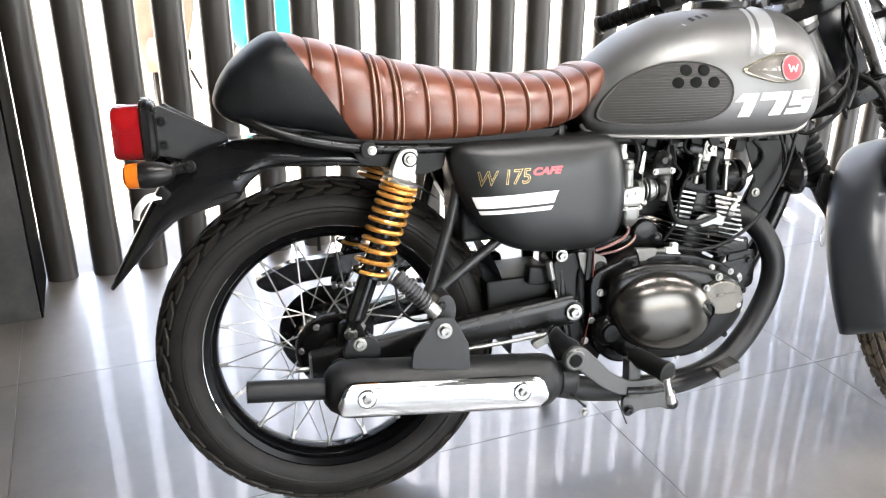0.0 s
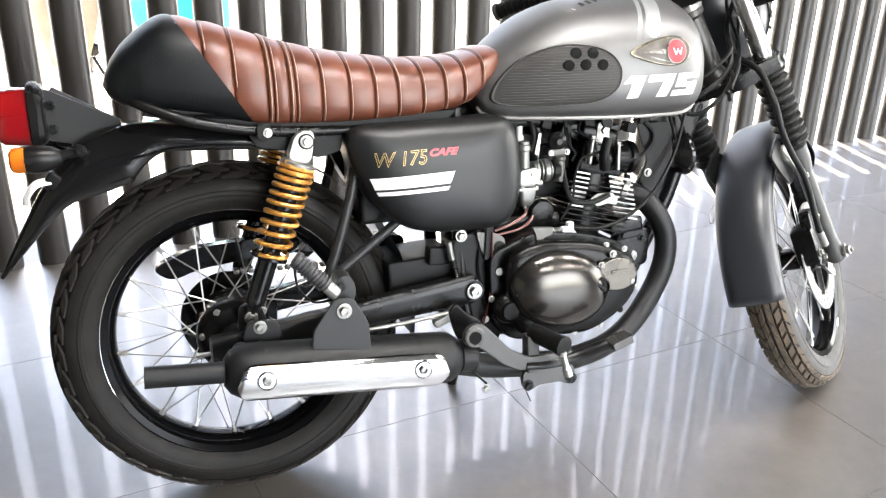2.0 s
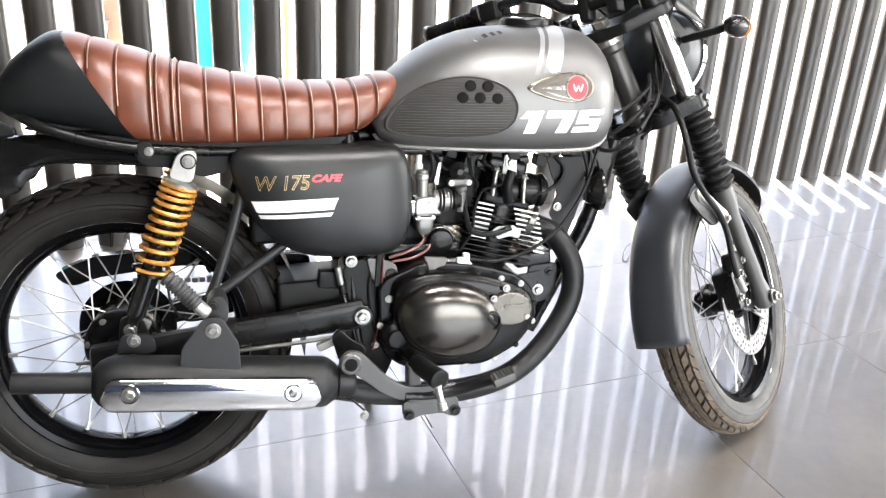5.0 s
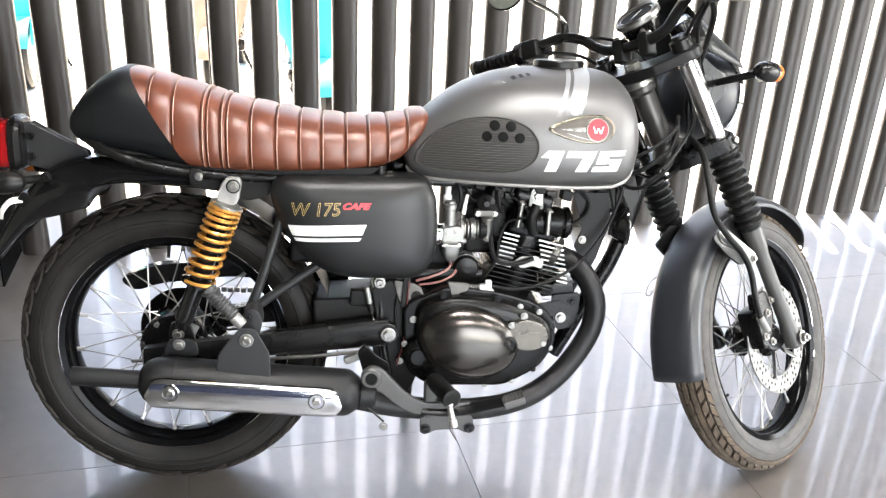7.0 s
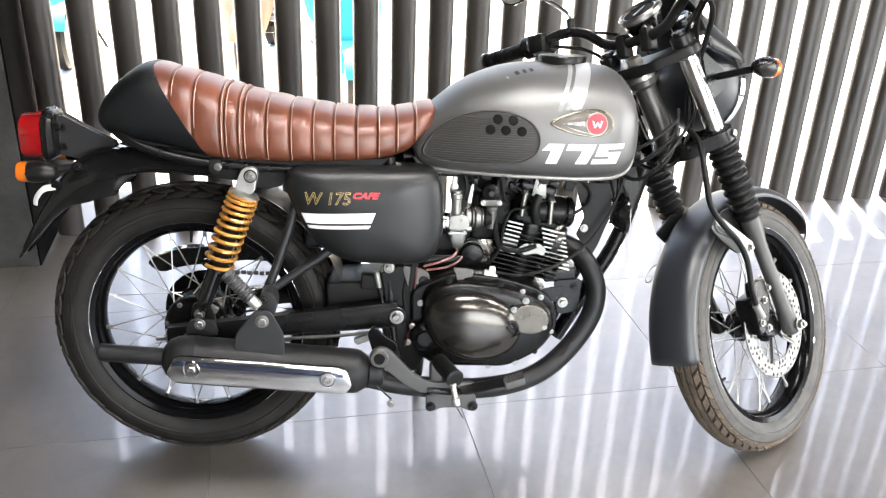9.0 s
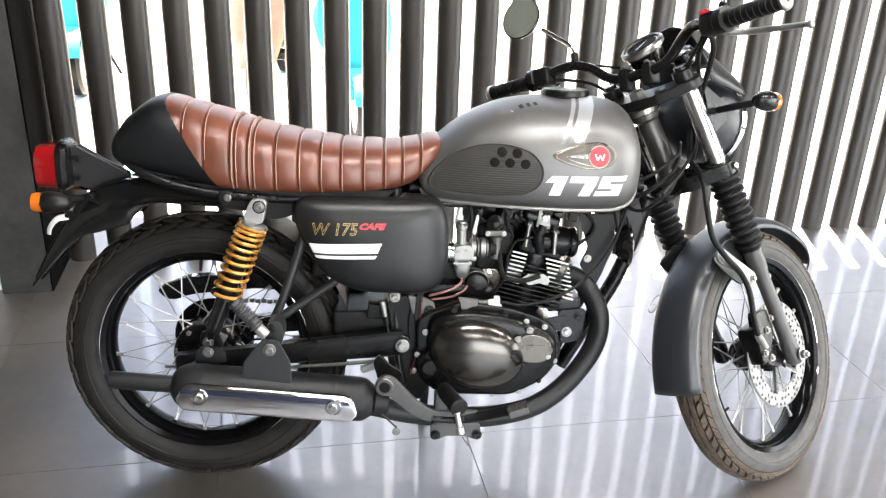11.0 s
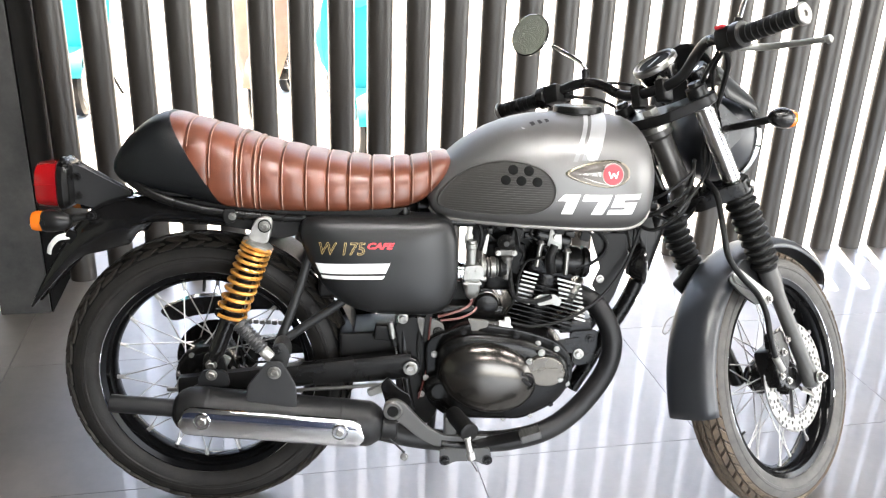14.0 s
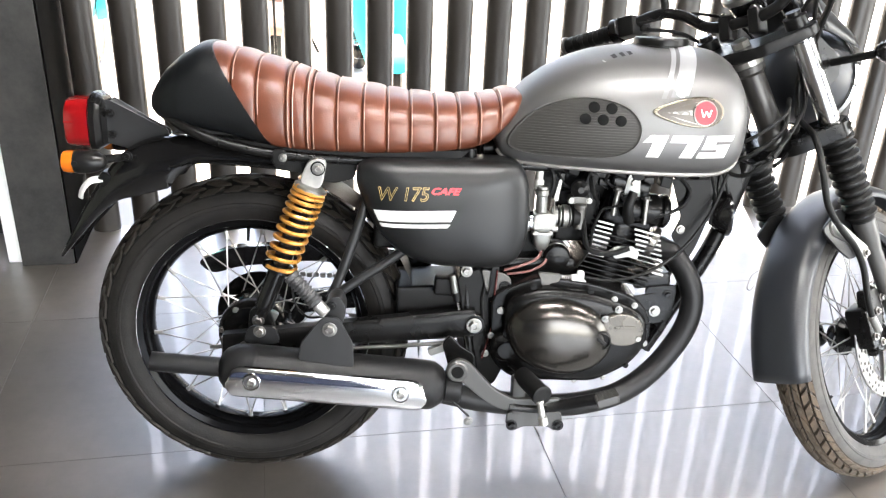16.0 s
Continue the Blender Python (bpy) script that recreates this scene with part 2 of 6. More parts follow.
def weigh_normals(me, limit):
    """Corner normals in which large faces count for more, so that flat faces stay flat beside their bevels."""
    faces = me.polygons
    nrm = np.array([f.normal[:] for f in faces])
    size = np.array([f.area for f in faces])
    around = [[] for _ in me.vertices]
    for f in faces:
        for v in f.vertices:
            around[v].append(f.index)
    out = np.zeros((len(me.loops), 3))
    for v_faces in (around,):
        for f in faces:
            n = nrm[f.index]
            for li, v in zip(f.loop_indices, f.vertices):
                near = v_faces[v]
                if len(near) == 1:
                    out[li] = n
                    continue
                ns = nrm[near]
                keep = ns @ n > limit
                out[li] = (ns * (size[near] * keep)[:, None]).sum(0)
    length = np.linalg.norm(out, axis=1, keepdims=True)
    me.normals_split_custom_set((out / np.maximum(length, 1e-12)).tolist())


def part(name, bm, material, parent=None, label="", m=None, sharp=38, kind=""):
    """Links a bmesh as one mesh object under a thing or a part."""
    bmesh.ops.recalc_face_normals(bm, faces=bm.faces)
    me = bpy.data.meshes.new(name)
    bm.to_mesh(me)
    bm.free()
    me.materials.append(material)
    for f in me.polygons:
        f.use_smooth = True
    me.set_sharp_from_angle(angle=radians(sharp))
    if sharp > 10:
        weigh_normals(me, math.cos(radians(sharp)))
    ob = new(name, me)
    ob.parent = parent
    if m is not None:
        ob.matrix_basis = m
    return tagged(ob, label, kind=kind)


def alike(ob, parent, m):
    """Another object on the same mesh."""
    o = new(ob.name.split(".")[0], ob.data)
    o.parent, o.matrix_basis = parent, m
    if "label" in ob:
        o["label"] = ob["label"]
    return o


def loft(rings, caps=True, closed=True, bm=None):
    """A skin through rings of equal length; closed: each ring is a loop."""
    bm = bm or bmesh.new()
    vs = [[bm.verts.new(p) for p in ring] for ring in rings]
    n = len(rings[0])
    for a, b in zip(vs, vs[1:]):
        for i in range(n if closed else n - 1):
            j = (i + 1) % n
            bm.faces.new((a[i], a[j], b[j], b[i]))
    if caps and closed:
        bm.faces.new(vs[0][::-1])
        bm.faces.new(vs[-1])
    return bm


def spline(points, steps=6):
    """Catmull-Rom through points."""
    ps = [Vector(p) for p in points]
    if len(ps) == 2:
        return ps
    ps = [2 * ps[0] - ps[1], *ps, 2 * ps[-1] - ps[-2]]
    out = []
    for a, b, c, d in zip(ps, ps[1:], ps[2:], ps[3:]):
        for k in range(steps):
            u = k / steps
            out.append(0.5 * (2 * b + (c - a) * u + (2 * a - 5 * b + 4 * c - d) * u * u + (3 * b - a - 3 * c + d) * u ** 3))
    return [*out, ps[-2]]


def tube(points, r, seg=10, steps=6, bm=None, flat=1.0):
    """A round bar along a smooth line; r: one radius or one for each end."""
    line = spline(points, steps)
    r0, r1 = r if isinstance(r, tuple) else (r, r)
    rings, side = [], None
    for i, p in enumerate(line):
        way = (line[min(i + 1, len(line) - 1)] - line[max(i - 1, 0)]).normalized()
        if side is None:
            side = way.orthogonal().normalized()
        side = (side - way * side.dot(way)).normalized()
        up = way.cross(side)
        rad = r0 + (r1 - r0) * i / (len(line) - 1)
        rings.append([p + rad * (math.cos(a) * side + flat * math.sin(a) * up) for a in (2 * math.pi * k / seg for k in range(seg))])
    return loft(rings, bm=bm)


def lathe(profile, a, b, seg=24, bm=None, caps=True):
    """Turns (radius, place along the axis from 0 to 1 or in metres) round the line from a towards b; places are in metres."""
    a, b = Vector(a), Vector(b)
    way = (b - a).normalized()
    side = way.orthogonal().normalized()
    up = way.cross(side)
    return loft([[a + way * h + max(r, 1e-4) * (math.cos(t) * side + math.sin(t) * up) for t in (2 * math.pi * k / seg for k in range(seg))] for r, h in profile], caps=caps, bm=bm)


def rod(a, b, r, seg=14, bevel=0.0015, bm=None):
    h = (Vector(b) - Vector(a)).length
    e = min(bevel, r * 0.4, h * 0.3)
    return lathe([(r - e, 0), (r, e), (r, h - e), (r - e, h)], a, b, seg, bm)


def block(center, size, bevel=0.003, turn=(0, 0, 0), bm=None):
    bm = bm or bmesh.new()
    made = bmesh.ops.create_cube(bm, size=1)["verts"]
    bmesh.ops.transform(bm, verts=made, matrix=pose(*center, *turn) @ Matrix.Diagonal((*size, 1)))
    if bevel:
        edges = list({e for v in made for e in v.link_edges})
        bmesh.ops.bevel(bm, geom=edges, offset=min(bevel, min(size) * 0.45), segments=2, affect="EDGES", profile=0.5)
    return bm


def plate(outline, y0, y1, bevel=0.002, bm=None):
    """A side-view outline (x, z), pushed from y0 to y1."""
    bm = bm or bmesh.new()
    vs = [bm.verts.new((x, y0, z)) for x, z in outline]
    f = bm.faces.new(vs)
    made = bmesh.ops.extrude_face_region(bm, geom=[f])["geom"]
    top = [v for v in made if isinstance(v, bmesh.types.BMVert)]
    bmesh.ops.translate(bm, verts=top, vec=(0, y1 - y0, 0))
    if bevel:
        bmesh.ops.bevel(bm, geom=list({e for v in [*vs, *top] for e in v.link_edges}), offset=bevel, segments=2, affect="EDGES", profile=0.5)
    return bm


def rounded(points, r=0.012, steps=4):
    """A closed outline with its corners rounded."""
    out, n = [], len(points)
    for i in range(n):
        p, a, b = Vector(points[i]), Vector(points[i - 1]), Vector(points[(i + 1) % n])
        da, db = min(r, (a - p).length * 0.45), min(r, (b - p).length * 0.45)
        s, e = p + (a - p).normalized() * da, p + (b - p).normalized() * db
        for k in range(steps + 1):
            u = k / steps
            out.append(tuple((1 - u) ** 2 * s + 2 * u * (1 - u) * p + u * u * e))
    return out


def resample(outline, n):
    ps = [Vector(p) for p in outline] + [Vector(outline[0])]
    ls = [0.0]
    for a, b in zip(ps, ps[1:]):
        ls.append(ls[-1] + (b - a).length)
    out = []
    for k in range(n):
        d = ls[-1] * k / n
        i = max(j for j in range(len(ls)) if ls[j] <= d)
        i = min(i, len(ps) - 2)
        out.append(tuple(ps[i].lerp(ps[i + 1], (d - ls[i]) / max(1e-9, ls[i + 1] - ls[i]))))
    return out


def pillow(outline, y_back, y_rim, bulge, power=3.0, n=56, rings=10, bm=None):
    """A domed shell on a side-view outline: a straight rim from y_back to y_rim, then a dome that rises by bulge."""
    pts = resample(outline, n)
    cx, cz = sum(p[0] for p in pts) / n, sum(p[1] for p in pts) / n
    rows = [[(x, y_back, z) for x, z in pts]]
    for k in range(rings):
        s = 1 - (k / rings) ** 1.7
        y = y_rim + bulge * (1 - s ** power) ** (1 / 2.0)
        rows.append([(cx + (x - cx) * s, y, cz + (z - cz) * s) for x, z in pts])
    return loft(rows, bm=bm)


def ellipse(cx, cz, rx, rz, n=36, turn=0.0):
    c, s = math.cos(radians(turn)), math.sin(radians(turn))
    return [(cx + rx * math.cos(a) * c - rz * math.sin(a) * s, cz + rx * math.cos(a) * s + rz * math.sin(a) * c) for a in (2 * math.pi * k / n for k in range(n))]


def bolt(parent, at, r=0.008, way=(0, -1, 0), material=None, label="", m=None, name="bolt"):
    """A hexagon head on a washer."""
    at, way = Vector(at), Vector(way).normalized()
    bm = lathe([(r * 1.45, 0), (r * 1.45, r * 0.25), (r * 1.3, r * 0.3)], at, at + way, 16)
    lathe([(r, r * 0.25), (r, r * 0.95), (r * 0.86, r * 1.1), (r * 0.5, r * 1.1), (r * 0.45, r * 0.8)], at, at + way, 6, bm)
    return part(name, bm, material or STEEL, parent, label, m, sharp=25)


def interp(x, xs, ys):
    """A smooth curve through points (monotone cubic)."""
    xs, ys = np.asarray(xs, float), np.asarray(ys, float)
    h, d = np.diff(xs), np.diff(ys) / np.diff(xs)
    m = np.concatenate([[d[0]], np.where(d[:-1] * d[1:] > 0, 2 * d[:-1] * d[1:] / (d[:-1] + d[1:] + 1e-12), 0), [d[-1]]])
    x = float(min(max(x, xs[0]), xs[-1]))
    i = int(min(np.searchsorted(xs, x, side="right") - 1, len(h) - 1))
    u = (x - xs[i]) / h[i]
    return float(ys[i] * (1 + 2 * u) * (1 - u) ** 2 + m[i] * h[i] * u * (1 - u) ** 2 + ys[i + 1] * u * u * (3 - 2 * u) - m[i + 1] * h[i] * u * u * (1 - u))


def lettering(text, size, shear=0.0, outline=0.0, fat=0.0):
    """The mesh of a word in the built-in font, lying in x and y."""
    c = bpy.data.curves.new("word", "FONT")
    c.body, c.size, c.shear, c.offset, c.resolution_u = text, size, shear, fat, 4
    if outline:
        c.fill_mode, c.bevel_depth, c.bevel_resolution = "NONE", outline, 1
    o = new("word", c)
    me = bpy.data.meshes.new_from_object(o.evaluated_get(bpy.context.evaluated_depsgraph_get()))
    bpy.data.objects.remove(o)
    bm = bmesh.new()
    bm.from_mesh(me)
    bpy.data.meshes.remove(me)
    return bm


def polygons(shapes, bm=None):
    bm = bm or bmesh.new()
    for s in shapes:
        bm.faces.new([bm.verts.new((x, z, 0)) for x, z in s])
    return bm


def onto(bm, tree, to_side, lift=0.0012, thick=0.0, cuts=3, limit=0.009, straight=False):
    """Lays a flat bmesh (x, y) on a body: to_side gives (x, z) of the side view; each point is pushed along y until it meets the body."""
    bmesh.ops.triangulate(bm, faces=bm.faces)
    for _ in range(6 if cuts else 0):
        long = [e for e in bm.edges if e.calc_length() > limit]
        if not long:
            break
        bmesh.ops.subdivide_edges(bm, edges=long, cuts=1)
        bmesh.ops.triangulate(bm, faces=bm.faces)
    last = -0.15
    for v in bm.verts:
        x, z = to_side(v.co.x, v.co.y)
        hit, normal, _, _ = tree.ray_cast(Vector((x, -1, z)), Vector((0, 1, 0)))
        if hit is None:
            v.co = (x, last - lift - v.co.z * thick, z)
        else:
            last = hit.y
            if straight:
                v.co = hit - Vector((0, lift, 0))
                continue
            n = normal if normal.y < 0 else -normal
            v.co = hit + n * (lift + v.co.z * thick)
    return bm

# ---- the place ----
TURN = 7.217                                 # the showroom stands askew to the motorcycle
ROOM = pose(0, 0, 0, 0, 0, TURN)
U0, U1, V0, V1, HEAD = -5.0, 7.5, -6.0, 1.211, 3.1
PITCH, FIRST = 0.1293, -0.523


def setting(name, bm, material, label, parent=None, category=""):
    ob = part(name, bm, material, parent, label, kind="structure")
    if parent is None:
        ob.matrix_basis = ROOM
    return tagged(ob, category=category or name.split("_")[0])


grout_bed = block(((U0 + U1) / 2, (V0 + 1.6) / 2, -0.054), (U1 - U0, 1.6 - V0, 0.1), 0)
floor = setting("floor", grout_bed, GROUT, "grey polished porcelain floor with thin dark joints", category="floor")
setting("ground", block((0, 61.3, -0.40), (160, 120, 0.1), 0), CONCRETE, "pale sunlit concrete yard outside the screen", category="ground")
setting("ceiling", block(((U0 + U1) / 2, (V0 + 1.2) / 2, HEAD + 0.1), (U1 - U0 + 0.4, V1 - V0 + 0.4, 0.2), 0), CEIL, "plain dark grey showroom ceiling")
setting("wall_west", block((U0 - 0.1, (V0 + V1) / 2, HEAD / 2), (0.2, V1 - V0 + 0.4, HEAD), 0), PALE_WALL, "plain pale green plastered wall")
# east wall with a wide shop window
EAST, EAST_LOW, EAST_HIGH = (-4.6, 0.4), 0.3, 2.6
side_wall = bmesh.new()
for a, b in ((V0 - 0.2, EAST[0]), (EAST[1], V1 + 0.2)):
    block((U1 + 0.1, (a + b) / 2, HEAD / 2), (0.2, b - a, HEAD), 0, bm=side_wall)
block((U1 + 0.1, sum(EAST) / 2, (EAST_HIGH + HEAD) / 2), (0.2, EAST[1] - EAST[0], HEAD - EAST_HIGH), 0, bm=side_wall)
block((U1 + 0.1, sum(EAST) / 2, EAST_LOW / 2), (0.2, EAST[1] - EAST[0], EAST_LOW), 0, bm=side_wall)
setting("wall_east", side_wall, PLASTER, "grey plastered wall with a wide shop window")
lamp("window_light", "AREA", ROOM @ look((U1 - 0.02, sum(EAST) / 2, (EAST_LOW + EAST_HIGH) / 2), (0, sum(EAST) / 2, 1.0)), SIDE_W, (1.0, 0.95, 0.87), size=EAST[1] - EAST[0], size_y=EAST_HIGH - EAST_LOW)
fr = bmesh.new()
for v in (EAST[0] + 0.03, EAST[0] + 1.67, EAST[1] - 1.67, EAST[1] - 0.03):
    block((U1 + 0.1, v, (EAST_LOW + EAST_HIGH) / 2), (0.08, 0.06, EAST_HIGH - EAST_LOW), 0.004, bm=fr)
for z in (EAST_LOW + 0.03, EAST_HIGH - 0.03):
    block((U1 + 0.1, sum(EAST) / 2, z), (0.08, EAST[1] - EAST[0], 0.06), 0.004, bm=fr)
setting("window_2", fr, WHITE_FRAME, "white aluminium shop window frame", category="window")

# rear wall with two a wide shop window
back = bmesh.new()
OPEN = [(0.0, 4.6)]
SILL = 0.3
edges = [U0, *[u for pair in OPEN for u in pair], U1]
for a, b in zip(edges[::2], edges[1::2]):
    block(((a + b) / 2, V0 - 0.1, HEAD / 2), (b - a, 0.2, HEAD), 0, bm=back)
for a, b in OPEN:
    block(((a + b) / 2, V0 - 0.1, 2.85), (b - a, 0.2, 0.5), 0, bm=back)
    block(((a + b) / 2, V0 - 0.1, SILL / 2), (b - a, 0.2, SILL), 0, bm=back)
# blue is added to this unseen wall to tint the chrome's reflection
setting("wall_south", back, BLUE_REFLECTOR, "dark blue painted wall with a wide shop window")
for k, (a, b) in enumerate(OPEN):
    o = lamp("window_light", "AREA", ROOM @ look(((a + b) / 2, V0 + 0.02, (SILL + 2.6) / 2), ((a + b) / 2, 0, 1.0)), WINDOW_W, (1.0, 0.965, 0.91), size=b - a, size_y=2.6 - SILL)
    fr = bmesh.new()
    for u in (a + 0.03, a + (b - a) / 3, b - (b - a) / 3, b - 0.03):
        block((u, V0 - 0.1, (SILL + 2.6) / 2), (0.06, 0.08, 2.6 - SILL), 0.004, bm=fr)
    for z in (SILL + 0.03, 2.57):
        block(((a + b) / 2, V0 - 0.1, z), (b - a, 0.08, 0.06), 0.004, bm=fr)
    setting(f"window_{k + 1}", fr, WHITE_FRAME, "white aluminium shop window frame", category="window")

# added fill lights: long recessed panels on the unseen ceiling
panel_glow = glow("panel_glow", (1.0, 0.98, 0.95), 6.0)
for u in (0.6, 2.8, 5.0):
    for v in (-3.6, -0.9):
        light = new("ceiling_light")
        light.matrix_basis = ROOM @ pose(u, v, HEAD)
        tagged(light, "long white flush fill light panel, added to the unseen ceiling", "ceiling light", "ceiling lights")
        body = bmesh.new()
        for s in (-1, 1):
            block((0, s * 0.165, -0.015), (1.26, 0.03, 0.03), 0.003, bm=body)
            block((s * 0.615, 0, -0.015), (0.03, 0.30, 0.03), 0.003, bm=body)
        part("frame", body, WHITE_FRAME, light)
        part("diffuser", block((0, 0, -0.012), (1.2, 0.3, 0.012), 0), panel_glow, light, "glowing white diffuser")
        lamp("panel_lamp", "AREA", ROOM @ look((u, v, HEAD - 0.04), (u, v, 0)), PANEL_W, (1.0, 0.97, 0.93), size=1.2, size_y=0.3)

# the screen of upright oval posts, with its head beam and the unseen canopy outside
screen = setting("wall_north", block(((U0 + U1) / 2, V1 + 0.02, 2.99), (U1 - U0, 0.2, 0.22), 0.004), SLAT, "dark head beam of a screen wall of upright slats")
HA, HB = 0.0442, 0.032
ring = [(HA * math.cos(a), HB * math.sin(a)) for a in (2 * math.pi * k / 20 for k in range(20))]
post = part("slat", loft([[(x, y, z) for x, y in ring] for z in (0.0, 2.9)]), SLAT, screen, "", pose(FIRST, V1, 0))
k = 1
while FIRST + k * PITCH < U1 - 0.1:
    alike(post, screen, pose(FIRST + k * PITCH, V1, 0, 0, 0, 0.6 * math.sin(k * 5.1)))
    k += 1
# unseen canopy ends the sun streaks; deeper left part added to block sun
setting("canopy", block(((0.75 + U1) / 2, (V1 + 0.15 + 2.47) / 2, 3.05), (U1 - 0.75, 2.47 - V1 - 0.15, 0.14), 0.004, bm=block(((U0 + 0.75) / 2, (V1 + 0.15 + 3.6) / 2, 3.05), (0.75 - U0, 3.6 - V1 - 0.15, 0.14), 0.004)), CANOPY, "unseen grey canopy slab over the yard side, deeper at left to block sun", category="canopy")

# the dark column that closes the screen, the doorway beside it
setting("column", block((-0.652, 1.0965, HEAD / 2), (0.150, 0.297, HEAD), 0.003), COLUMN, "dark grey painted square column with scuffed foot", category="column")
# thin near-black sheet, added to darken the column's side face
setting("trim", block((-0.574, 1.098, HEAD / 2), (0.006, 0.292, HEAD), 0.001), SIDE_DARKENER, "added black sheet that darkens the column's side face", category="trim")
setting("door_jamb", block((-0.750, 1.00, 1.2), (0.045, 0.05, 2.4), 0.004), WHITE_FRAME, "white aluminium door jamb beside the column", category="door frame")
setting("wall_door", block((-2.9, 1.25, HEAD / 2), (4.2, 0.1, HEAD), 0), DARKWALL, "dark panelled wall beside the column", category="wall")

# ---- the motorcycle ----
LEAN, STEER = 8.97, 40.6
bike = new("motorcycle")
bike.matrix_basis = pose(0, -0.0486, 0.0006, -LEAN, 0, 0)
tagged(bike, "graphite and black retro motorcycle with brown leather seat, leaning on stand", "motorcycle")
HUB_R, HUB_F = Vector((0, 0, 0.3116)), Vector((1.3035, 0, 0.2863))
R_REAR, R_FRONT = 0.3116, 0.2975
RAKE = radians(27)
DOWN = Vector((math.sin(RAKE), 0, -math.cos(RAKE)))
FWD = Vector((math.cos(RAKE), 0, math.sin(RAKE)))
PIN = HUB_F - 0.045 * FWD                       # a point of the steering axis
STEERED = Matrix.Translation(PIN) @ Matrix.Rotation(radians(STEER), 4, -DOWN) @ Matrix.Translation(-PIN)


def bar(name, points, r, material, label="", parent=None, m=None, seg=10, steps=6):
    return part(name, tube(points, r, seg, steps), material, parent or bike, label, m)


# -- wheels --


def wheel(name, hub, m, radius, wide, tyre_mat, tread_mat, hub_r, flange, label):
    """Tyre with its tread, rim, spokes and hub; y is the axle."""
    rim_r = 0.222
    rc, ar, bw = (radius + rim_r) / 2 - 0.004, (radius - rim_r) / 2 + 0.001, wide / 2

    def on_tyre(theta, phi, off=0.0):
        r = rc + (ar + off) * math.cos(phi)
        return Vector((r * math.cos(theta), (bw + off) * math.sin(phi), r * math.sin(theta)))

    n, k = 96, 22
    tyre = part(name, loft([[on_tyre(2 * math.pi * i / n, 2 * math.pi * j / k) for j in range(k)] for i in range(n + 1)], caps=False), tyre_mat, bike, label, m)
    bm = bmesh.new()
    count = 38 if radius > 0.3 else 58
    step = 2 * math.pi / count

    def lug(t0, t1, p0, p1, skew, h=0.0058):
        low = [on_tyre(t0 + skew[0] * step, p0, -0.002), on_tyre(t1 + skew[0] * step, p0, -0.002), on_tyre(t1 + skew[1] * step, p1, -0.002), on_tyre(t0 + skew[1] * step, p1, -0.002)]
        top = [on_tyre(t0 + skew[0] * step + 0.003, p0 + 0.03, h), on_tyre(t1 + skew[0] * step - 0.003, p0 + 0.02, h), on_tyre(t1 + skew[1] * step - 0.003, p1 - 0.02, h), on_tyre(t0 + skew[1] * step + 0.003, p1 - 0.02, h)]
        a, b = [bm.verts.new(p) for p in low], [bm.verts.new(p) for p in top]
        bm.faces.new(b)
        for i in range(4):
            bm.faces.new((a[i], a[(i + 1) % 4], b[(i + 1) % 4], b[i]))

    wider = 0.0 if radius > 0.3 else 0.17
    for i in range(count):
        t = i * step
        for s in (-1, 1):
            lug(t, t + (0.74 + wider) * step, s * 0.06 if s > 0 else -0.30, 0.30 if s > 0 else -0.06, (0, 0.45) if s > 0 else (0.45, 0))
            a, b = (0.36, 0.66) if s > 0 else (-0.66, -0.36)
            lug(t + 0.1 * step, t + (0.70 + wider) * step, a, b, (0.45, 0.05) if s > 0 else (0.05, 0.45))
            a, b = (0.72, 0.98) if s > 0 else (-0.98, -0.72)
            lug(t + 0.35 * step, t + (0.98 + wider) * step, a, b, (0.1, 0.5) if s > 0 else (0.5, 0.1), 0.0050)
    # darker ring under the lugs paints the shade between them
    part("tread_groove", loft([[on_tyre(2 * math.pi * i / n, d, o) for d, o in ((-1.06, -0.001), (-1.0, 0.0006), (-0.6, 0.0006), (-0.2, 0.0006), (0.2, 0.0006), (0.6, 0.0006), (1.0, 0.0006), (1.06, -0.001))] for i in range(n + 1)], caps=False, closed=False), SHADE_AND_DIAL if radius > 0.3 else GROOVE_SHADE, tyre, "tread grooves, their shade put into the colour")
    part("tread", bm, tread_mat, tyre, "zigzag block tread")
    # moulded ring on the sidewall
    for s in (-1, 1):
        phi = s * 1.55
        part("sidewall_ring", loft([[on_tyre(2 * math.pi * i / n, phi + d, o) for d, o in ((-0.12, -0.0005), (-0.06, 0.0015), (0.06, 0.0015), (0.12, -0.0005))] for i in range(n + 1)], caps=False, closed=False), tyre_mat, tyre)
    prof = [(0.2295, 0.037), (0.232, 0.035), (0.2315, 0.032), (0.222, 0.029), (0.214, 0.024), (0.207, 0.016), (0.204, 0.0), (0.207, -0.016), (0.214, -0.024), (0.222, -0.029), (0.2315, -0.032), (0.232, -0.035), (0.2295, -0.037), (0.219, -0.033), (0.212, -0.02), (0.212, 0.02), (0.219, 0.033)]
    prof = [(r + 0.001, y * wide / 0.094) for r, y in prof]
    rings = [[Vector((r * math.cos(a), y, r * math.sin(a))) for r, y in prof] for a in (2 * math.pi * i / 80 for i in range(81))]
    rim = part("rim", loft(rings, caps=False), RIM_BLACK, tyre, "gloss black steel rim")
    part("rim_edge", tube([(0.2325 * math.cos(a), -0.0365 * wide / 0.094, 0.2325 * math.sin(a)) for a in (2 * math.pi * i / 72 for i in range(73))], 0.0011, 5, 1), CHROME, rim, "thin bright edge of the rim")
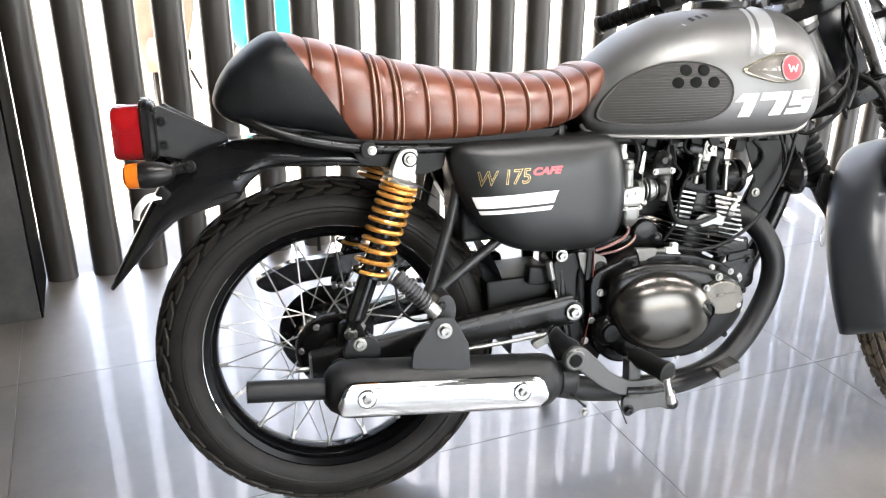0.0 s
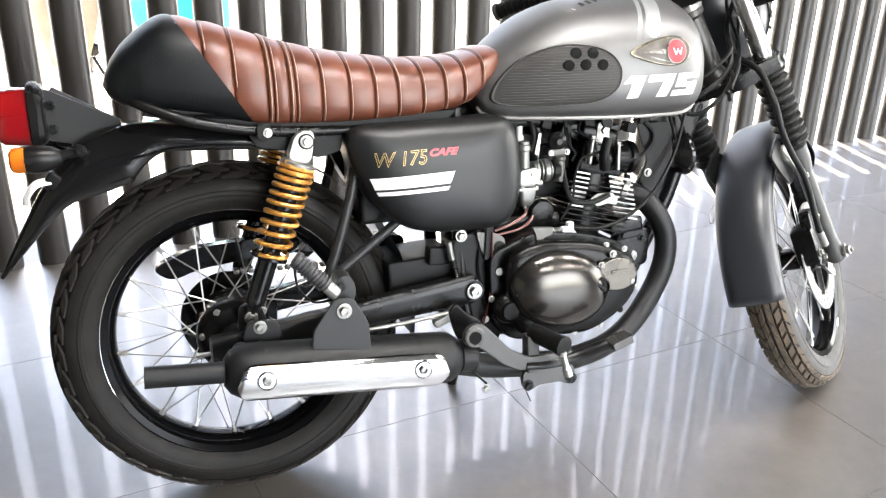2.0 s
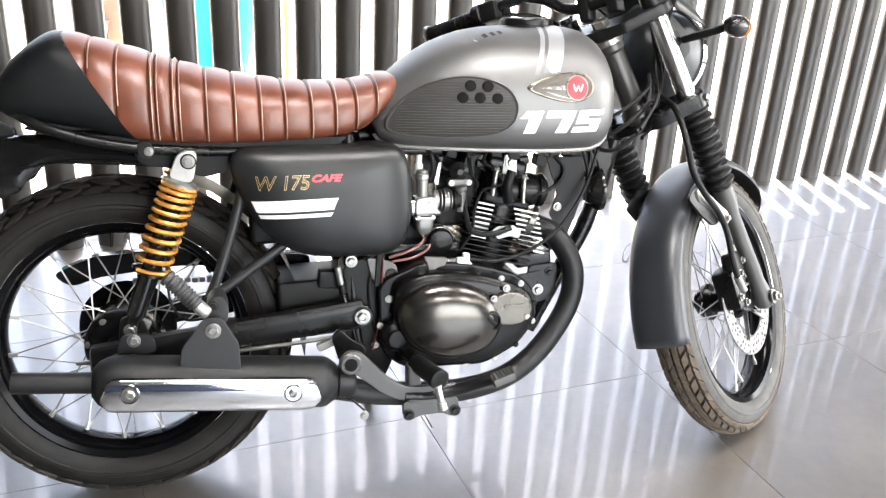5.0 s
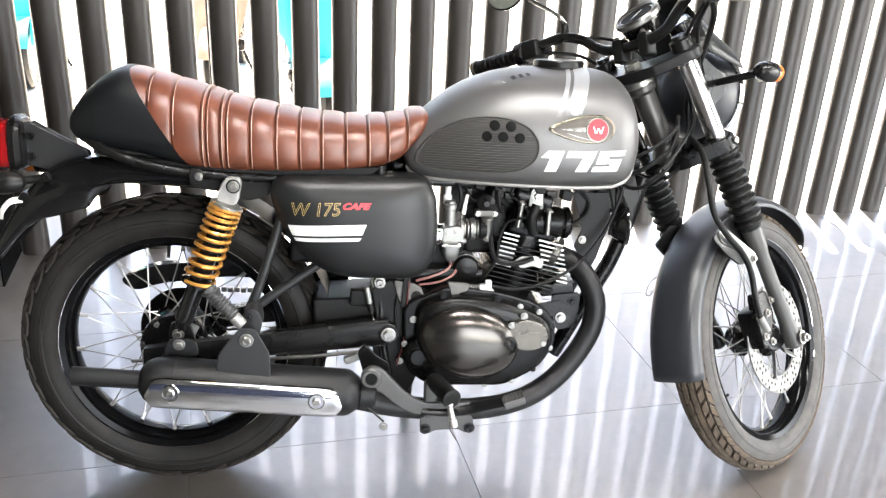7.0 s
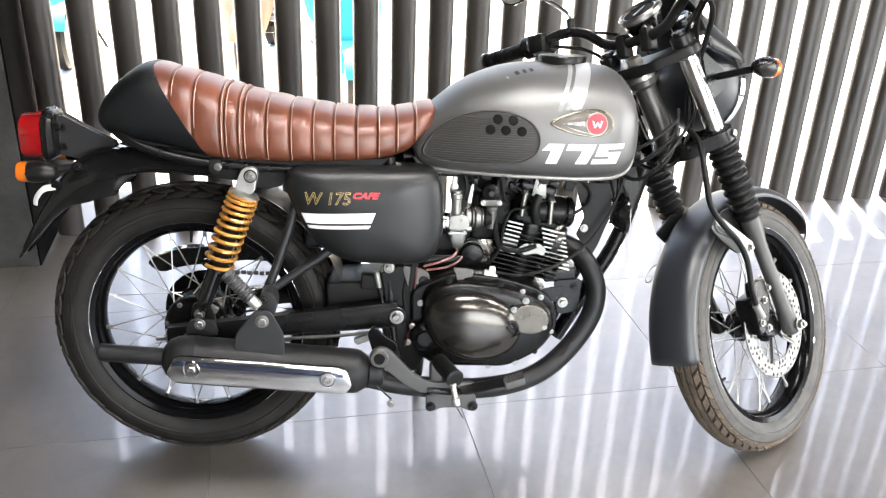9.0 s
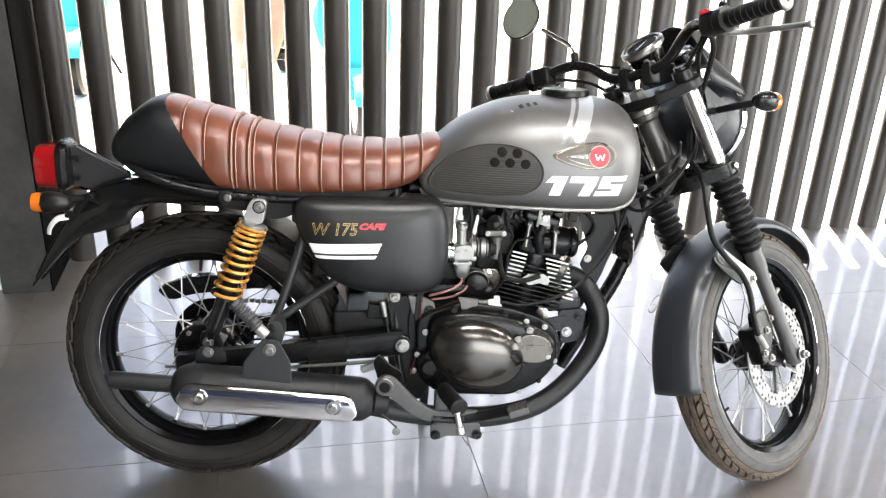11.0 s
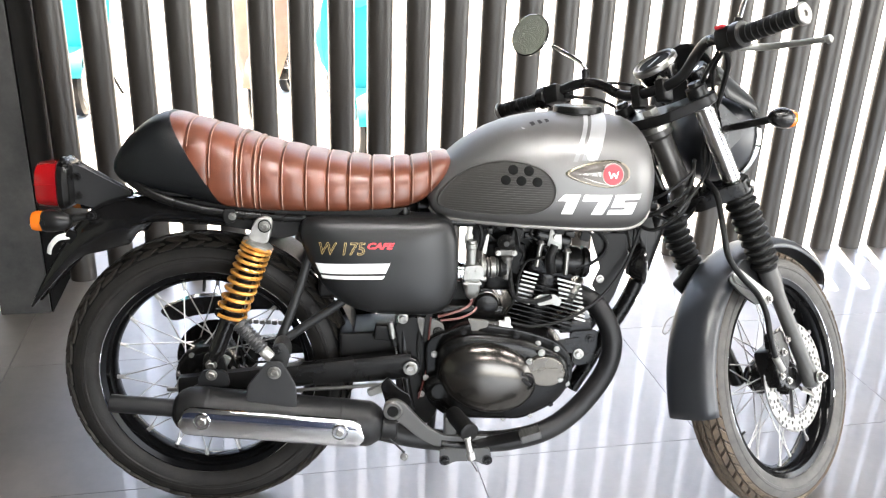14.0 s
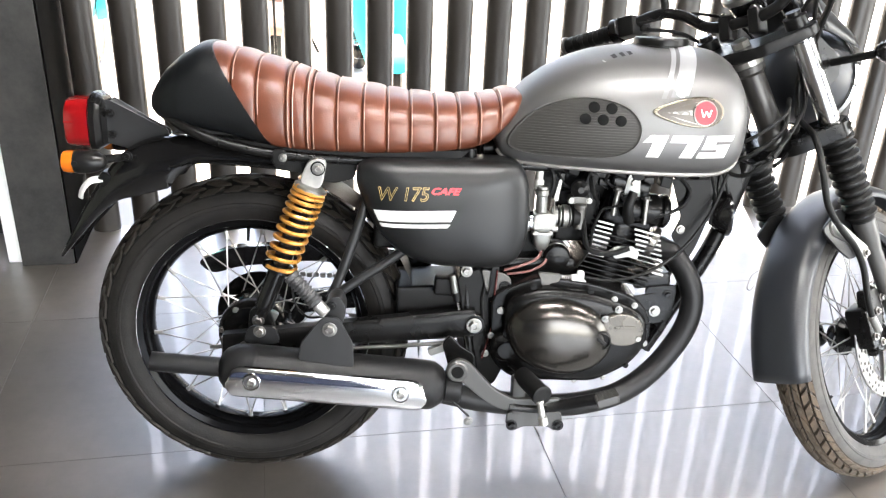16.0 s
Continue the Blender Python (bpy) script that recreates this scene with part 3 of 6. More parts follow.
    part("hub", lathe([(0.02, -0.06), (0.028, -0.055), (hub_r, -flange - 0.006), (hub_r, -flange + 0.003), (hub_r * 0.62, -flange + 0.012), (hub_r * 0.6, flange - 0.012), (hub_r, flange - 0.003), (hub_r, flange + 0.006), (0.028, 0.055), (0.02, 0.06)], (0, 0, 0), (0, 1, 0), 32), ENGINE, tyre, "black spoked hub")
    # spokes: four kinds, nine of each
    for kind in range(4):
        s = 1 if kind < 2 else -1
        d = 1 if kind % 2 else -1
        a0 = kind * math.pi / 18
        a1 = a0 + d * 0.62
        p = Vector(((hub_r - 0.004) * math.cos(a0), s * flange, (hub_r - 0.004) * math.sin(a0)))
        q = Vector((0.2085 * math.cos(a1), s * 0.006, 0.2085 * math.sin(a1)))
        bm = rod(p, q, 0.0015, 6, 0.0003)
        lathe([(0.0038, -0.003), (0.0038, 0.012), (0.0030, 0.018), (0.002, 0.020)], q, p, 7, bm)
        lathe([(0.004, -0.003), (0.004, 0.001)], p, p + Vector((0, s, 0)), 8, bm)
        first = part("spoke", bm, BRIGHT_EDGE, tyre, "bright zinc wire spoke")
        for i in range(1, 9):
            alike(first, tyre, Matrix.Rotation(i * 2 * math.pi / 9, 4, "Y"))
    part("valve", tube([(0.02, 0, -0.207), (0.02, -0.002, -0.19), (0.02, -0.006, -0.178)], (0.004, 0.003), 8), BLACK_RUBBER, tyre, "black rubber tyre valve", Matrix.Rotation(radians(VALVE_TURN), 4, "Y"))
    return tyre


VALVE_TURN = 183
rear = wheel("rear_wheel", HUB_R, Matrix.Translation(HUB_R), R_REAR, 0.104, RUBBER, RUBBER_TREAD, 0.068, 0.034, "black treaded rear tyre on a spoked wheel")
VALVE_TURN = 60
front = wheel("front_wheel", HUB_F, STEERED @ Matrix.Translation(HUB_F), R_FRONT, 0.088, RUBBER_GREY, RUBBER_DUSTY, 0.042, 0.030, "dusty grey front tyre on a spoked wheel")

# rear drum brake and sprocket side
part("brake_drum", lathe([(0.03, 0.02), (0.066, 0.012), (0.070, -0.03), (0.068, -0.05), (0.058, -0.062), (0.03, -0.066), (0.022, -0.075)], HUB_R, HUB_R + Vector((0, 1, 0)), 36), ENGINE, rear, "black rear brake drum plate", Matrix.Translation(-HUB_R))
for k in range(7):
    a = radians(20 + k * 50)
    bolt(rear, (0.060 * math.cos(a), -0.060, 0.060 * math.sin(a)), 0.0045)
part("brake_cam", block((0.035, -0.075, 0.03), (0.018, 0.012, 0.06), 0.003, (0, 28, 0)), ALLOY, rear, "cast brake lever")
part("sprocket", lathe([(0.09, 0.062), (0.092, 0.066), (0.09, 0.070)], (0, 0, 0), (0, 1, 0), 40), ENGINE, rear, "blackened rear sprocket")
bolt(rear, (0, -0.128, 0), 0.011, label="axle nut", name="axle_nut")
part("axle", rod((0, -0.128, 0), (0, 0.128, 0), 0.008), STEEL, rear)

# -- swing arm, shocks, frame --
for s in (-1, 1):
    rings = []
    for x in (-0.047, -0.02, 0.05, 0.15, 0.28, 0.40, 0.438):
        top, low = interp(x, (-0.047, 0.16, 0.44), (0.333, 0.357, 0.390)), interp(x, (-0.047, 0.02, 0.21, 0.38, 0.44), (0.282, 0.292, 0.317, 0.328, 0.334))
        cy, hz, hy = 0.102, (top - low) / 2, 0.016
        rings.append([(x, s * cy + hy * max(-1, min(1, 1.25 * math.cos(a))), (top + low) / 2 + hz * max(-1, min(1, 1.25 * math.sin(a)))) for a in (2 * math.pi * (k + 0.5) / 16 for k in range(16))])
    arm = part("swing_arm", loft(rings), SATIN, bike, "satin black box-section swing arm")
    part("end_cap", block((-0.048, s * 0.102, 0.304), (0.004, 0.028, 0.05), 0.001), STEEL, arm, "bright axle adjuster plate")
    part("adjuster", rod((-0.075, s * 0.102, 0.304), (-0.047, s * 0.102, 0.304), 0.004), STEEL, arm, "threaded chain adjuster")
    part("shock_bracket", plate(rounded([(0.0, 0.335), (0.055, 0.34), (0.042, 0.385), (0.005, 0.385)], 0.012), s * 0.100 - 0.006, s * 0.100 + 0.006), MATT, arm)
part("pivot_tube", rod((0.437, -0.118, 0.359), (0.437, 0.118, 0.359), 0.022), SATIN, bike)
bolt(bike, (0.437, -0.120, 0.359), 0.0105, label="large zinc pivot bolt with washer", name="pivot_bolt")

for s in (-1, 1):
    top, low = Vector((0.140, s * 0.112, 0.664)), Vector((0.023, s * 0.112, 0.366))
    way = (low - top).normalized()
    damper = part("shock_absorber", lathe([(0.012, 0.05), (0.017, 0.055), (0.017, 0.20), (0.0175, 0.21), (0.0175, 0.29), (0.013, 0.30), (0.013, 0.315)], top, low, 20), GLOSS, bike, "gas shock absorber with a black damper body")
    line = []
    for k in range(0, 9 * 20 + 1):
        u = k / 180
        turns = 2 * math.pi * (11.0 * u ** 0.72)
        side = way.orthogonal().normalized()
        line.append(top + way * (0.042 + 0.165 * u) + 0.0295 * (math.cos(turns) * side + math.sin(turns) * way.cross(side)))
    part("spring", tube(line, 0.0042, 7, 1), GOLD, damper, "gold painted coil spring")
    part("spring_seat", lathe([(0.024, 0.036), (0.031, 0.04), (0.031, 0.046), (0.018, 0.048)], top, low, 20), ALLOY, damper)
    part("lower_seat", lathe([(0.020, 0.203), (0.033, 0.206), (0.033, 0.211), (0.018, 0.216)], top, low, 20), GLOSS, damper)
    part("top_eye", plate(rounded([(top.x - 0.017, top.z + 0.018), (top.x + 0.017, top.z + 0.018), (top.x + 0.006, top.z - 0.040), (top.x - 0.036, top.z - 0.030)], 0.016, 6), s * 0.112 - 0.013, s * 0.112 + 0.013, 0.003), BRIGHT_EDGE, damper, "cast alloy shock eye")
    part("eye_bush", lathe([(0.0135, 0.0), (0.0135, 0.0022), (0.012, 0.003), (0.006, 0.003)], (top.x, s * 0.1245, top.z), (top.x, s, top.z), 20), BLACK_RUBBER, damper)
    bolt(damper, (top.x, s * 0.127, top.z), 0.0075, (0, s, 0), label="domed zinc shock bolt")
    bolt(damper, (low.x, s * 0.122, low.z), 0.0082, (0, s, 0), label="zinc shock bolt")

for s in (-1, 1):
    bar("frame_tube", [(0.232, s * 0.095, 0.66), (0.222, s * 0.10, 0.585), (0.185, s * 0.105, 0.47), (0.162, s * 0.108, 0.415)], 0.0095, DARK_GREY, "dark grey frame tube")
    bar("frame_tube", [(0.40, s * 0.09, 0.575), (0.284, s * 0.10, 0.493), (0.20, s * 0.106, 0.436), (0.155, s * 0.108, 0.405)], 0.0095, DARK_GREY, "dark grey frame tube")
    bar("seat_rail", [(0.60, s * 0.055, 0.66), (0.40, s * 0.085, 0.672), (0.22, s * 0.10, 0.676), (0.08, s * 0.108, 0.684), (-0.02, s * 0.112, 0.702), (-0.085, s * 0.108, 0.724), (-0.128, s * 0.085, 0.744), (-0.148, s * 0.03, 0.748), (-0.150, 0, 0.748)], 0.0092, SATIN, "satin black seat rail loop")
    bar("frame_tube", [(0.955, s * 0.02, 0.655), (0.90, s * 0.07, 0.48), (0.845, s * 0.085, 0.35), (0.795, s * 0.09, 0.235), (0.72, s * 0.09, 0.195), (0.56, s * 0.095, 0.195), (0.45, s * 0.095, 0.25), (0.425, s * 0.09, 0.36), (0.42, s * 0.085, 0.52), (0.45, s * 0.07, 0.66)] if s > 0 else [(0.42, -0.085, 0.70), (0.42, -0.085, 0.52), (0.425, -0.09, 0.36), (0.44, -0.095, 0.24)], 0.013, SATIN, "black engine cradle tube")
    part("rail_bracket", plate(rounded([(0.045, 0.687), (0.215, 0.687), (0.205, 0.640), (0.165, 0.630), (0.11, 0.648), (0.06, 0.655)], 0.01), s * 0.094 - 0.003, s * 0.094 + 0.003), MATT, bike, "matt black shock bracket plate")
bar("down_tube", [(0.985, 0, 0.665), (0.935, 0, 0.50), (0.875, 0, 0.385), (0.81, 0, 0.265)], 0.017, SATIN, "thick satin black down tube")
part("backbone", rod((0.97, 0, 0.70), (0.45, 0, 0.685), 0.022), SATIN, bike)
seat_tab = part("seat_tab", plate(rounded([(0.058, 0.698), (0.084, 0.698), (0.082, 0.669), (0.060, 0.669)], 0.01), -0.126, -0.120), MATT, bike, "black seat bolt tab")
bolt(seat_tab, (0.077, -0.126, 0.683), 0.0054)

# the hanger plate and folded pillion peg
hang = part("hanger_plate", plate(rounded([(0.152, 0.412), (0.182, 0.412), (0.208, 0.362), (0.209, 0.313), (0.108, 0.329), (0.113, 0.362)], 0.008), -0.222, -0.216), DARK_GREY, bike, "dark grey silencer hanger plate")
bolt(hang, (0.166, -0.223, 0.390), 0.0092, label="zinc hanger bolt with washer")
bracket = part("peg_bracket", plate(rounded([(0.150, 0.380), (0.184, 0.380), (0.196, 0.418), (0.184, 0.446), (0.160, 0.440)], 0.016), -0.200, -0.150), DARK_GREY, bike, "dark grey cast pillion peg bracket")
prof = [(0.006, 0.0), (0.0150, 0.002), (0.0150, 0.005)]
for k in range(10):
    prof += [(0.0150, 0.006 + k * 0.0066), (0.0150, 0.0092 + k * 0.0066), (0.0122, 0.0098 + k * 0.0066), (0.0122, 0.0120 + k * 0.0066)]
part("pillion_peg", lathe(prof, (0.094, -0.196, 0.484), (0.144, -0.207, 0.431), 18), PEG_RUBBER, bracket, "folded ribbed grey rubber pillion peg")
part("peg_clevis", lathe([(0.008, 0.0), (0.0115, 0.002), (0.0115, 0.022), (0.009, 0.025)], (0.142, -0.207, 0.433), (0.165, -0.210, 0.409), 14), BRIGHT_EDGE, bracket, "zinc peg clevis")
bolt(bracket, (0.168, -0.201, 0.428), 0.0062, material=SATIN)
bar("peg_wire", [(0.152, -0.20, 0.405), (0.122, -0.19, 0.402), (0.10, -0.18, 0.425), (0.095, -0.18, 0.465)], 0.0022, SATIN, parent=bracket)
chain_case = part("chain_guard", plate(rounded([(-0.135, 0.420), (-0.06, 0.452), (0.10, 0.462), (0.36, 0.435), (0.36, 0.405), (0.10, 0.425), (-0.05, 0.41), (-0.10, 0.392)], 0.02), 0.075, 0.105), GLOSS, bike, "black chain guard on the far side")
chain = bmesh.new()
for k in range(34):
    u = k / 33
    for z0, z1 in ((0.402, 0.385), (0.222, 0.345)):
        block((0.02 + 0.46 * u, 0.066, z0 + (z1 - z0) * u), (0.0115, 0.012 if k % 2 else 0.018, 0.010), 0.002, bm=chain)
part("chain", chain, STEEL, bike, "oily roller chain", kind="stuff")

# -- silencer and exhaust pipe --
A, B = Vector((-0.036, -0.198, 0.304)), Vector((0.378, -0.186, 0.262))
L = (B - A).length
pipe_axis = (B - A).normalized()
muffler = part("silencer", lathe([(0.024, 0.0), (0.037, 0.010), (0.045, 0.026), (0.0478, 0.046), (0.0478, 0.058), (0.0488, 0.060), (0.0488, 0.066), (0.0478, 0.068), (0.0468, L - 0.09), (0.0478, L - 0.088), (0.0478, L - 0.082), (0.0468, L - 0.08), (0.0465, L - 0.030), (0.0445, L - 0.020), (0.034, L - 0.005), (0.027, L)], A, B, 40), PIPE, bike, "matt black silencer with a chrome heat shield")
T = A - pipe_axis * 0.125
part("tail_pipe", lathe([(0.0165, 0.127), (0.0180, 0.124), (0.0180, 0.0), (0.0162, 0.0), (0.0155, 0.10)], T, A, 28, caps=False), PIPE, muffler)
# heat shield: a curved shell on the outer side
side = Vector((0, -1, 0)) - pipe_axis * Vector((0, -1, 0)).dot(pipe_axis)
side.normalize()
up = pipe_axis.cross(side)
if up.z < 0:
    up = -up
rows = []
for k in range(41):
    u = k / 40
    x = 0.016 + (L - 0.052) * u
    cut = min(1.0, math.sqrt(max(0.0, 1 - (1 - min(u, 1 - u) / 0.075) ** 2)) if min(u, 1 - u) < 0.075 else 1.0)
    half = radians(6 + 38 * cut)
    row = []
    for j in range(13):
        a = radians(-13) + half * (j / 6 - 1)
        edge = 0.0015 if j in (0, 12) else 0.0035
        row.append(A + pipe_axis * x + (0.0487 + edge) * (math.cos(a) * side + math.sin(a) * up))
    rows.append(row)
shield = part("heat_shield", loft(rows, closed=False), CHROME, muffler, "polished chrome heat shield")
sol = shield.modifiers.new("thickness", "SOLIDIFY")
sol.thickness = 0.0025
for x in (0.062, L - 0.085):
    p = A + pipe_axis * x + 0.0525 * (math.cos(radians(0)) * side + math.sin(radians(0)) * up)
    part("grommet", lathe([(0.0165, -0.003), (0.0165, 0.001), (0.0150, 0.003), (0.0135, 0.001)], p, p + side, 24), CHROME, shield)
    part("recess", lathe([(0.0125, -0.001), (0.0125, 0.0008), (0.004, 0.001)], p, p + side, 20), ALLOY, shield, "dark recess round the screw")
    part("screw", lathe([(0.0085, 0.001), (0.0085, 0.005), (0.007, 0.0065), (0.0045, 0.0065), (0.004, 0.003)], p, p + side, 6), STEEL, shield, "chrome domed screw")
lug = part("silencer_lug", plate(rounded([(0.0, 0.335), (0.07, 0.335), (0.062, 0.372), (0.01, 0.372)], 0.015), -0.166, -0.156), PIPE, muffler)
bolt(lug, (0.032, -0.166, 0.362), 0.008)
bar("exhaust_pipe", [(0.795, -0.035, 0.505), (0.835, -0.05, 0.487), (0.864, -0.068, 0.448), (0.877, -0.078, 0.398), (0.862, -0.085, 0.335), (0.806, -0.10, 0.262), (0.735, -0.12, 0.218), (0.645, -0.14, 0.203), (0.545, -0.158, 0.210), (0.45, -0.174, 0.227), (0.375, -0.186, 0.250)], 0.0225, PIPE, "thick matt black exhaust header pipe", seg=18, steps=8)
part("pipe_clamp", lathe([(0.028, 0.0), (0.031, 0.003), (0.031, 0.03), (0.028, 0.033)], B - pipe_axis * 0.002, B + pipe_axis, 20), PIPE, bike)
bolt(bike, (0.425, -0.20, 0.196), 0.006)
part("exhaust_flange", lathe([(0.03, 0), (0.036, 0.004), (0.036, 0.014), (0.027, 0.018)], (0.787, -0.033, 0.508), (0.83, -0.048, 0.49), 20), STEEL, bike, "steel exhaust flange")

# -- tank --
TX = (0.466, 0.480, 0.508, 0.559, 0.607, 0.668, 0.730, 0.800, 0.867, 0.906, 0.930, 0.945)
TT = (0.735, 0.772, 0.802, 0.843, 0.868, 0.886, 0.893, 0.895, 0.889, 0.871, 0.838, 0.785)
TB = (0.715, 0.684, 0.673, 0.668, 0.665, 0.662, 0.660, 0.658, 0.658, 0.666, 0.688, 0.745)
TW = (0.070, 0.088, 0.104, 0.124, 0.140, 0.155, 0.163, 0.166, 0.158, 0.138, 0.110, 0.060)


def on_tank(x, a, off=0.0):
    """A point of the tank: a = 0 at the right side, 90 degrees at the crown."""
    top, low, w = interp(x, TX, TT), interp(x, TX, TB), interp(x, TX, TW)
    mid = low + (top - low) * 0.42
    c, s = math.cos(a), math.sin(a)
    if s >= 0:
        y, z = abs(c) ** 0.92, mid + (top - mid + off) * s ** 0.90
    else:
        y, z = abs(c) ** 0.45, mid + (mid - low + off) * -abs(s) ** 0.62
    return Vector((x, -math.copysign(y, c) * (w + off), z))


stations = [0.466, 0.469, 0.474, 0.48, 0.49, 0.50, 0.515, 0.535, 0.56, 0.59, 0.62, 0.65, 0.68, 0.71, 0.74, 0.77, 0.80, 0.83, 0.855, 0.88, 0.895, 0.908, 0.918, 0.927, 0.935, 0.941, 0.945]
tank_bm = loft([[on_tank(x, 2 * math.pi * k / 56) for k in range(56)] for x in stations])
tank_bm.normal_update()
tank_tree = BVHTree.FromBMesh(tank_bm)
tank = part("fuel_tank", tank_bm, TANK, bike, "satin graphite fuel tank with rubber knee pads")
lip = [on_tank(x, radians(-62), 0.003) for x in stations[2:-1]]
for s in (1, -1):
    part("seam", tube([(p.x, s * p.y, p.z + 0.002) for p in lip], 0.0048, 8, 2), TANK_LIP, tank, "pale pressed seam along the tank foot")
part("filler_cap", lathe([(0.056, 0.0), (0.056, 0.004), (0.052, 0.006), (0.052, 0.015), (0.049, 0.019), (0.012, 0.021)], (0.786, 0.0, 0.887), (0.786, 0.0, 1), 32), SATIN, tank, "black round filler cap")


def strip(x0, x1, lean, a0, a1, material, label):
    rows = []
    for k in range(25):
        a = radians(a0 + (a1 - a0) * k / 24)
        shift = lean * math.sin(a)
        rows.append([on_tank(x0 + (x1 - x0) * j / 4 + shift, a, 0.0012) for j in range(5)])
    return part("stripe", loft(rows, closed=False), material, tank, label)


for s in (0, 180):
    strip(0.731, 0.740, 0.058, *(19, 90) if s == 0 else (90, 161), SILVER_PRINT, "narrow silver tank stripe")
    strip(0.747, 0.778, 0.058, *(20, 90) if s == 0 else (90, 160), SILVER_PRINT, "wide silver tank stripe")
pad_line = resample(rounded([(0.480, 0.706), (0.494, 0.742), (0.537, 0.783), (0.594, 0.804), (0.651, 0.806), (0.698, 0.791), (0.722, 0.757), (0.714, 0.720), (0.680, 0.699), (0.598, 0.694), (0.528, 0.696)], 0.03), 64)
pc = (0.605, 0.745)


def disc_on(outline, center, tree, lifts, bm=None):
    """A thin domed sheet with that outline, laid on a body."""
    rows = []
    for s, lift in lifts:
        ring = []
        for x, z in outline:
            px, pz = center[0] + (x - center[0]) * s, center[1] + (z - center[1]) * s
            hit, normal, _, _ = tree.ray_cast(Vector((px, -1, pz)), Vector((0, 1, 0)))
            hit = hit or Vector((px, -0.1, pz))
            ring.append(hit + Vector((0, -lift, 0)))
        rows.append(ring)
    return loft(rows, bm=bm)


pad = part("knee_pad", disc_on(pad_line, pc, tank_tree, [(1.0, -0.004), (1.0, 0.003), (0.985, 0.0055), (0.96, 0.0045), (0.945, 0.0035), (0.9, 0.004), (0.75, 0.004), (0.55, 0.004), (0.3, 0.004), (0.05, 0.004)]), PAD, tank, "black ribbed rubber knee pad")
ribs = bmesh.new()
z = 0.703
while z < 0.80:
    hits = []
    for i in range(48):
        x = 0.50 + 0.22 * i / 47
        inside = False
        for (xa, za), (xb, zb) in zip(pad_line, pad_line[1:] + pad_line[:1]):
            if (za > z) != (zb > z) and x < xa + (z - za) / (zb - za) * (xb - xa):
                inside = not inside
        if inside:
            hits.append(x)
    if len(hits) > 6:
        pts = []
        for i in range(9):
            x = hits[1] + (hits[-2] - hits[1]) * i / 8
            h = tank_tree.ray_cast(Vector((x, -1, z)), Vector((0, 1, 0)))[0]
            pts.append(h + Vector((0, -0.004, 0)))
        tube(pts, 0.0008, 5, 1, ribs)
    z += 0.0048
part("ribs", ribs, PAD, pad)
# raised black discs put the shade of the pad's dimples into colour
for x, z in ((0.633, 0.789), (0.663, 0.788), (0.619, 0.768), (0.649, 0.768), (0.680, 0.767)):
    part("pad_dimple", disc_on(ellipse(x, z, 0.0098, 0.0098, 18), (x, z), tank_tree, [(1.0, 0.002), (1.0, 0.0062), (0.85, 0.0066), (0.1, 0.0066)]), SHADE_AND_DIAL, pad, "round black disc for the shade in a knee pad dimple")
bm = polygons([[(0.22, 1), (0.98, 1), (0.98, 0), (0.44, 0), (0.44, 0.66), (0.02, 0.66)], [(1.15, 1), (2.48, 1), (2.48, 0.6), (2.40, 0), (1.84, 0), (1.93, 0.68), (1.15, 0.68)],
               [(2.65, 1), (3.95, 1), (3.95, 0.74), (3.18, 0.74), (3.18, 0.60), (3.88, 0.60), (3.88, 0.0), (2.6, 0.0), (2.6, 0.26), (3.36, 0.26), (3.36, 0.38), (2.65, 0.38)]])
bmesh.ops.scale(bm, vec=(0.0425, 0.041, 1), verts=bm.verts)
part("number_decal", onto(bm, tank_tree, lambda u, v: (0.7125 + u + 0.34 * v, 0.703 + v)), WHITE_PRINT, tank, "white slanted number 175")
# teardrop badge
drop = []
for k in range(48):
    a = 2 * math.pi * k / 48
    u = (1 - math.cos(a)) / 2
    half = 0.0325 * math.sin(a) * (0.35 + 0.65 * u) ** 0.9 * 1.10
    drop.append((0.735 + 0.131 * u, 0.785 + 0.001 * u + half))
badge = part("badge", disc_on(drop, (0.815, 0.786), tank_tree, [(1.0, 0.0), (1.0, 0.003), (0.94, 0.0045), (0.5, 0.0045), (0.1, 0.0045)]), BADGE_RIM, tank, "teardrop tank badge with dull gilt rim")
# the field's brown-gold reflection is put into its base colour
part("badge_field", disc_on(drop, (0.815, 0.786), tank_tree, [(0.90, 0.003), (0.90, 0.0052), (0.4, 0.0054), (0.05, 0.0054)]), BADGE_FIELD, badge, "dark field of the badge, browned for its reflection")
part("badge_wing", onto(polygons([[(0.752, 0.785), (0.805, 0.790), (0.805, 0.781)], [(0.765, 0.790), (0.790, 0.799), (0.825, 0.8065), (0.790, 0.797)], [(0.765, 0.780), (0.790, 0.771), (0.825, 0.7635), (0.790, 0.773)]]), tank_tree, lambda u, v: (u, v), 0.0068, straight=True), BADGE_SILVER, badge)
part("disc_ring", disc_on(ellipse(0.829, 0.785, 0.0222, 0.0222), (0.829, 0.785), tank_tree, [(1.0, 0.004), (1.0, 0.0082), (0.95, 0.0084), (0.3, 0.0080)]), BADGE_SILVER, badge)
part("badge_disc", disc_on(ellipse(0.829, 0.785, 0.0205, 0.0205), (0.829, 0.785), tank_tree, [(1.0, 0.004), (1.0, 0.0085), (0.9, 0.0094), (0.1, 0.0097)]), ENAMEL_RED, badge, "red enamel disc")
zw = [(-0.0095, 0.0065), (-0.0050, -0.0065), (0.0, 0.004), (0.0050, -0.0065), (0.0095, 0.0065)]
